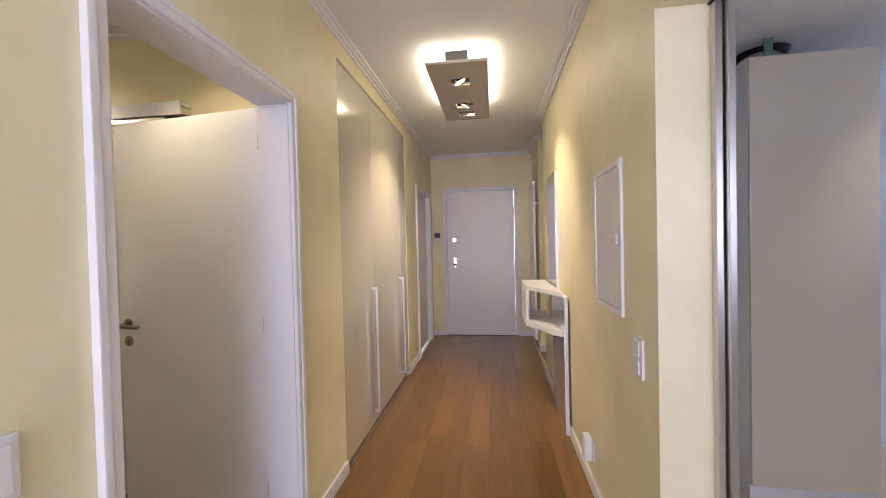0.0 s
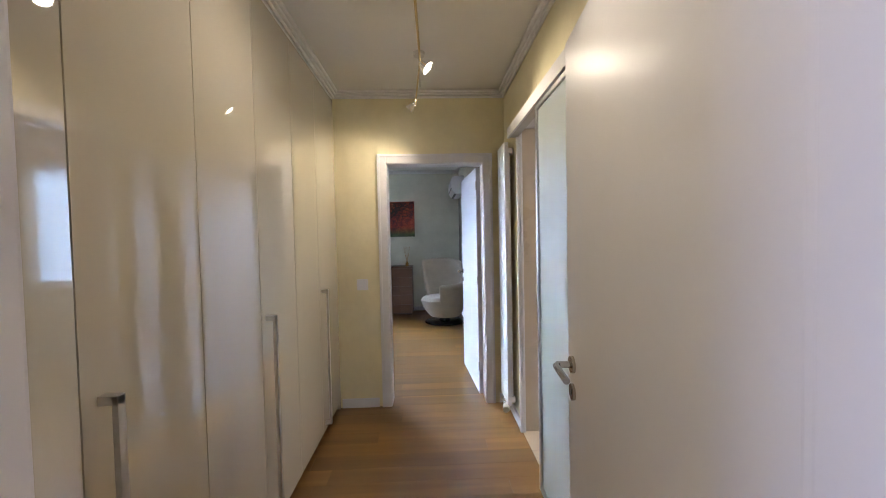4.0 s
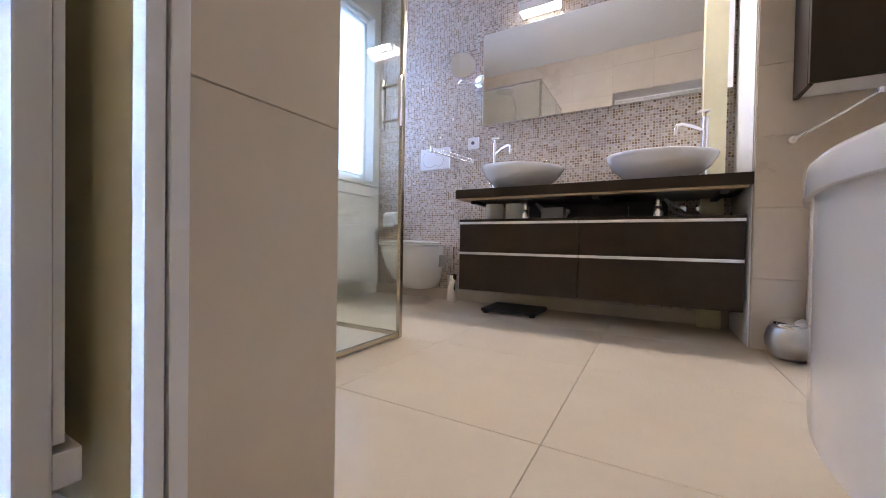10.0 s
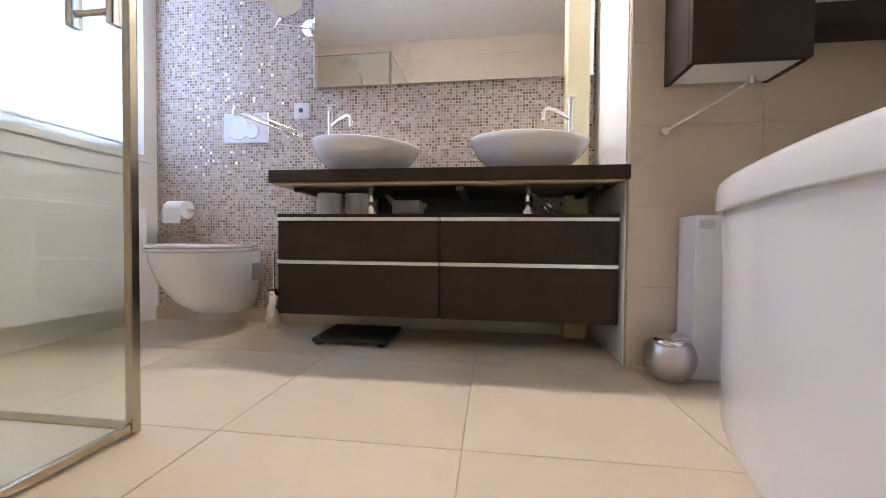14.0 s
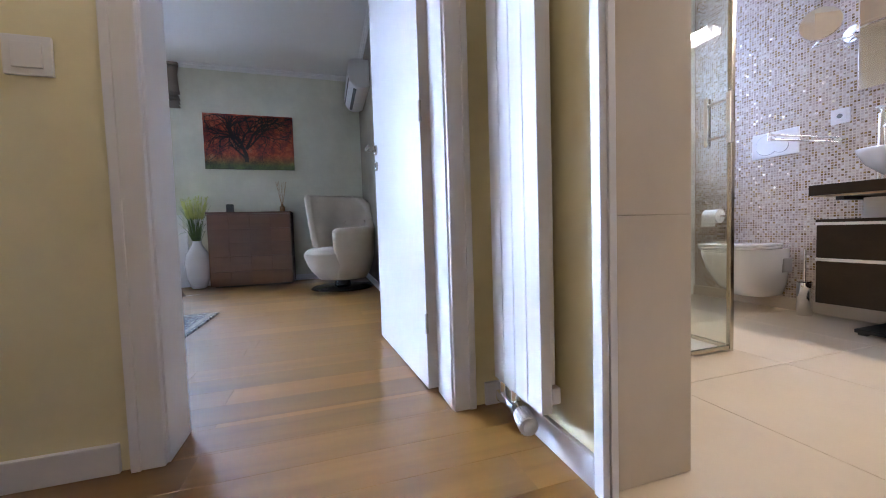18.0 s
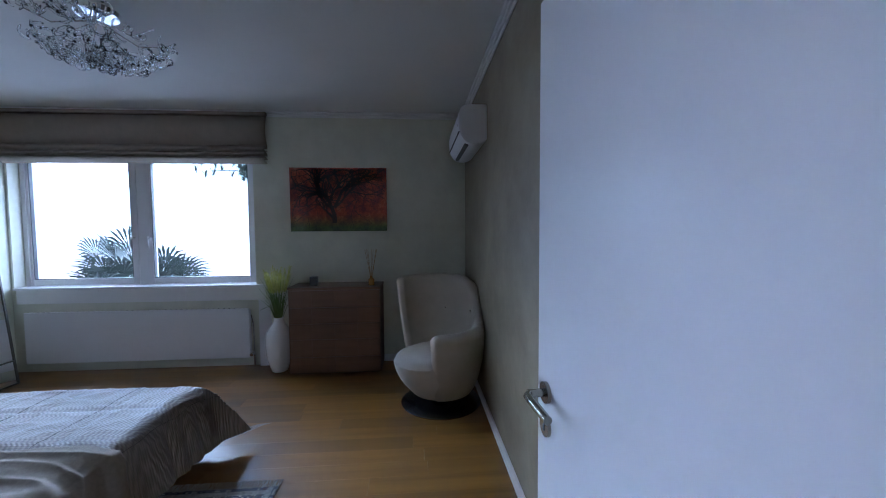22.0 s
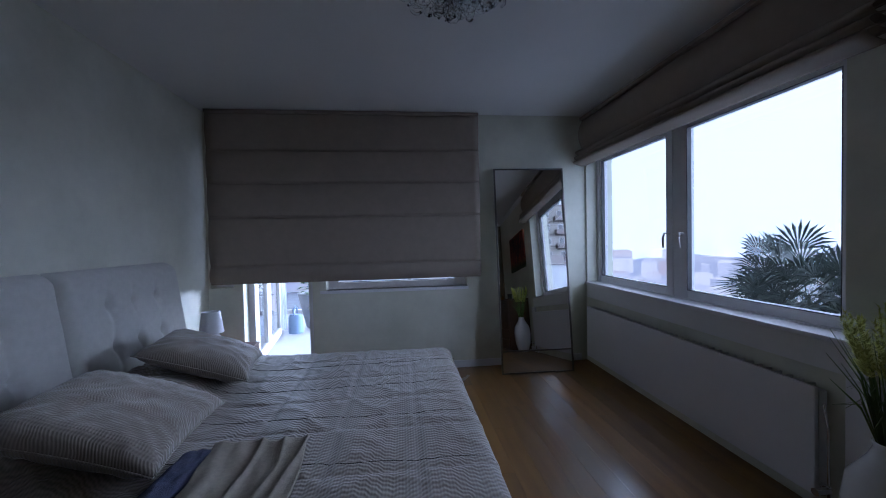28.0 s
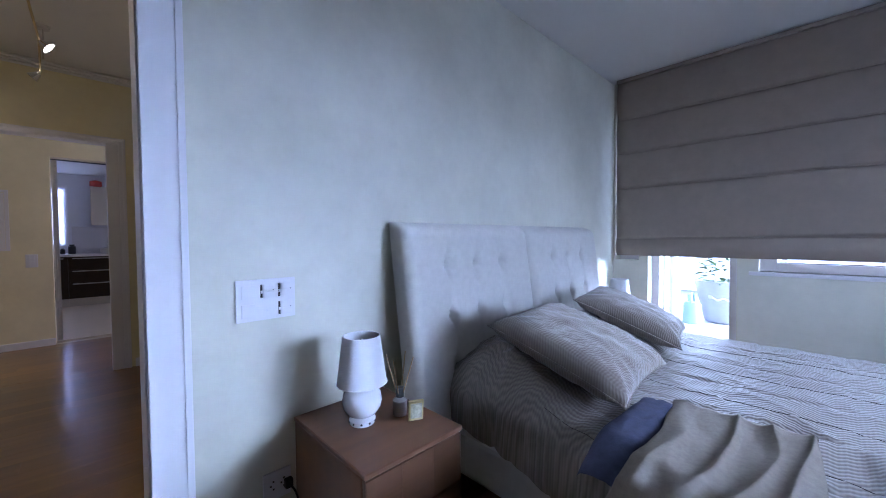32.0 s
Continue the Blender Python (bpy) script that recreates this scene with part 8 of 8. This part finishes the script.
# palm
FROND = mat("palm_frond", (0.085, 0.105, 0.085), 0.5, vary=0.25, scale=3)
BARK = mat("palm_bark", (0.16, 0.13, 0.10), 0.9, vary=0.3, scale=6, bump=0.5)
PX, PY, PZ = -17.2, -8.35, -0.5
palm = root("palm_tree", (PX, PY, -12.5), "fan palm with a shaggy crown outside the window", "tree")
tk = bmesh.new()
pipe(tk, [(PX, PY, -12.5), (PX + 0.05, PY, -9), (PX - 0.05, PY + 0.05, -4), (PX, PY, PZ - 0.2)], [0.22, 0.2, 0.2, 0.24], 12)
part("trunk", tk, BARK, palm, smooth=True)
rng = random.Random(9)
cb_ = bmesh.new()
for k in range(96):
    az = rng.uniform(0, 6.283)
    el = rng.uniform(-1.2, 1.1)
    st_ = Vector((math.cos(az) * math.cos(el), math.sin(az) * math.cos(el), math.sin(el)))
    c0 = Vector((PX, PY, PZ))
    c1 = c0 + st_ * rng.uniform(0.3, 1.7) + Vector((0, 0, -0.15))
    sd_ = st_.cross(Vector((0, 0, 1)))
    sd_ = sd_.normalized() if sd_.length > 0.05 else Vector((1, 0, 0))
    upv = sd_.cross(st_).normalized()
    ro_ = Matrix.Rotation(rng.uniform(-1.0, 1.0), 3, st_)
    sd_, upv = ro_ @ sd_, ro_ @ upv
    w = 0.012
    q = [cb_.verts.new(p) for p in (c0 + sd_ * w, c0 - sd_ * w, c1 - sd_ * w, c1 + sd_ * w)]
    cb_.faces.new(q)
    R = rng.uniform(0.8, 1.25)
    for j in range(17):
        th_ = -1.7 + 3.4 * j / 16
        d = (st_ * math.cos(th_) + sd_ * math.sin(th_)) + upv * 0.12
        d.normalize()
        ln = R * (1 - 0.22 * abs(th_) / 2)
        m1 = c1 + d * ln * 0.65
        e = c1 + d * ln + Vector((0, 0, -0.16 * rng.uniform(0.3, 1.2)))
        wv = d.cross(upv).normalized() * 0.048
        vs = [cb_.verts.new(p) for p in (c1, m1 + wv, e, m1 - wv)]
        cb_.faces.new(vs)
part("crown", cb_, FROND, palm, "fan-shaped fronds")

# conifer at the right of the window
CON = mat("conifer_needles", (0.05, 0.07, 0.05), 0.6, vary=0.3, scale=2)
con = root("conifer_tree", (-13.4, -1.9, -12.5), "tall dark conifer with tufted branches outside the window", "tree")
tk = bmesh.new()
pipe(tk, [(-13.4, -1.4, -12.5), (-13.4, -1.4, -2), (-13.3, -1.5, 7.5)], [0.3, 0.25, 0.08], 12)
part("trunk", tk, BARK, con, smooth=True)
lb = bmesh.new()
bb_ = bmesh.new()
rng = random.Random(14)
for k in range(70):
    z0 = rng.uniform(2.3, 6.5)
    az = rng.uniform(3.9, 5.6) if k % 3 else rng.uniform(0, 6.283)
    ln = rng.uniform(1.0, 2.5)
    b0 = Vector((-13.35, -1.45, z0))
    b1 = b0 + Vector((math.cos(az) * ln, math.sin(az) * ln, rng.uniform(-0.1, 0.6)))
    pipe(bb_, [b0, b1], [0.035, 0.01], 5)
    for tft in range(24):
        c = b0.lerp(b1, 0.35 + 0.65 * rng.random()) + Vector((rng.uniform(-0.2, 0.2), rng.uniform(-0.2, 0.2), rng.uniform(-0.15, 0.2)))
        for n_ in range(54):
            d = Vector((rng.uniform(-1, 1), rng.uniform(-1, 1), rng.uniform(-0.6, 1))).normalized() * rng.uniform(0.10, 0.26)
            w = d.cross(Vector((0.3, 0.2, 1))).normalized() * 0.009
            vs = [lb.verts.new(p) for p in (c + w, c - w, c + d)]
            lb.faces.new(vs)
tagged(part("branch", bb_, BARK, con), "dark branches", kind="stuff")
part("crown", lb, CON, con, "dark needle tufts")


# apartment building to the north-west, seen in the mirror
PALE_R = mat("white_render", (0.60, 0.60, 0.60), 0.8, vary=0.04, scale=0.6)
RENDER_W = mat("beige_render", (0.27, 0.245, 0.215), 0.8, vary=0.04, scale=0.6)
DARKGL = mat("dark_window_glass", (0.03, 0.035, 0.04), 0.35, spec=0.2)
CONC = mat("balcony_concrete", (0.16, 0.135, 0.125), 0.8, vary=0.06)


def flats(x0, x1, y0, y1, z0, z1, nx, label):
    ob = root("apartment_building", ((x0 + x1) / 2, (y0 + y1) / 2, z0), label, "building")
    part("wall", one((x0, y0, z0), (x1, y1, z1)), RENDER_W, ob)
    part("roof", one((x0 - 0.3, y0 - 0.3, z1), (x1 + 0.3, y1 + 0.3, z1 + 0.3)), CONC, ob)
    st = int((z1 - z0) / 3.0)
    for s in range(st):
        zb = z0 + 0.9 + 3.0 * s
        for k in range(nx):
            xc = x0 + (k + 0.5) * (x1 - x0) / nx
            w_ = part("window", one((xc - 0.55, y0 - 0.04, zb), (xc + 0.55, y0 + 0.02, zb + 1.5)), WHITE, ob)
            part("pane", one((xc - 0.47, y0 - 0.05, zb + 0.08), (xc + 0.47, y0 - 0.041, zb + 1.42)), DARKGL, w_)
            if k % 3 == 1:
                bl = part("balcony", one((xc - 1.4, y0 - 1.2, zb - 0.95), (xc + 1.4, y0, zb - 0.8)), CONC, ob)
                part("balustrade", boxes(((xc - 1.4, y0 - 1.2, zb - 0.8), (xc + 1.4, y0 - 1.1, zb + 0.15)), ((xc - 1.4, y0 - 1.1, zb - 0.8), (xc - 1.32, y0, zb + 0.15)), ((xc + 1.32, y0 - 1.1, zb - 0.8), (xc + 1.4, y0, zb + 0.15))), CONC, bl)
    return ob


flats(-84, -26, 70, 82, -12.5, 24.0, 20, "beige apartment building with brown balconies and dark windows across the street")
annex = root("garage_block", (-33, 44, -12.5), "low pale block with a grey flat roof edge", "building")
part("wall", one((-56, 36, -12.5), (-14, 52, 6.4)), PALE_R, annex)
part("roof", one((-56.4, 35.6, 6.4), (-13.6, 52.4, 7.5)), CONC, annex, "grey flat roof edge")


# ---- floors, piece by piece ----
PLANK_W = 0.138
rng = random.Random(17)
plank_cache = {}


def plank_mesh(w, l, mat_):
    key = (round(w, 3), round(l, 2))
    if key not in plank_cache:
        b3 = bmesh.new()
        box(b3, (-w / 2 + 0.0003, -l / 2 + 0.0003, -0.014), (w / 2 - 0.0003, l / 2 - 0.0003, 0.0), 0.0004, 1)
        bmesh.ops.recalc_face_normals(b3, faces=b3.faces)
        me = bpy.data.meshes.new("plank")
        b3.to_mesh(me)
        b3.free()
        me.materials.append(mat_)
        plank_cache[key] = me
    return plank_cache[key]


def planks(name, x0, x1, y0, y1):
    base = shell(name, one((x0, y0, -0.0225), (x1, y1, -0.0145)), GROUT)
    x = x0
    while x < x1 - 0.01:
        w = min(PLANK_W, x1 - x)
        y = y0 - rng.uniform(0, 1.2)
        while y < y1 - 0.005:
            l = rng.choice((0.9, 1.1, 1.3, 1.5))
            a, b = max(y, y0), min(y + l, y1)
            if b - a > 0.03:
                ob = new("plank", plank_mesh(w, b - a, OAK))
                ob.parent = base
                ob.location = (x + w / 2, (a + b) / 2, 0.0)
            y += l
        x += PLANK_W


planks("floor_bedroom", BX0, BX1 - 0.004, BY0, BY1)
planks("floor_bedroom_sill", BX1 - 0.004, EX, 0.79, 1.60)
planks("floor_passage", EX, HX0 - PART_W, -0.2, RY)
planks("floor_passage_sill", HX0 - PART_W, HX0, 0.70, 1.52)
planks("floor_hall", HX0, HX1, -2.2, HY1)

floor_tiles = shell("floor_bath", one((-4.88, RY, -0.022), (-1.43, 4.1, -0.007)), GROUT)
tc = {}
xs = [-4.88] + [-4.205 + 0.594 * k for k in range(5)] + [-1.43]
ys = [RY, 2.375, 2.969, 3.563, 4.10]
for xa, xb in zip(xs, xs[1:]):
    for ya, yb in zip(ys, ys[1:]):
        key = (round(xb - xa, 3), round(yb - ya, 3))
        if key not in tc:
            b3 = bmesh.new()
            W, D = xb - xa - 0.002, yb - ya - 0.002
            box(b3, (-W / 2, -D / 2, -0.006), (W / 2, D / 2, 0.0), 0.001, 1)
            bmesh.ops.recalc_face_normals(b3, faces=b3.faces)
            me = bpy.data.meshes.new("tile")
            b3.to_mesh(me)
            b3.free()
            me.materials.append(FLOORTILE)
            tc[key] = me
        ob = new("tile", tc[key])
        ob.parent = floor_tiles
        ob.location = ((xa + xb) / 2, (ya + yb) / 2, 0.0)
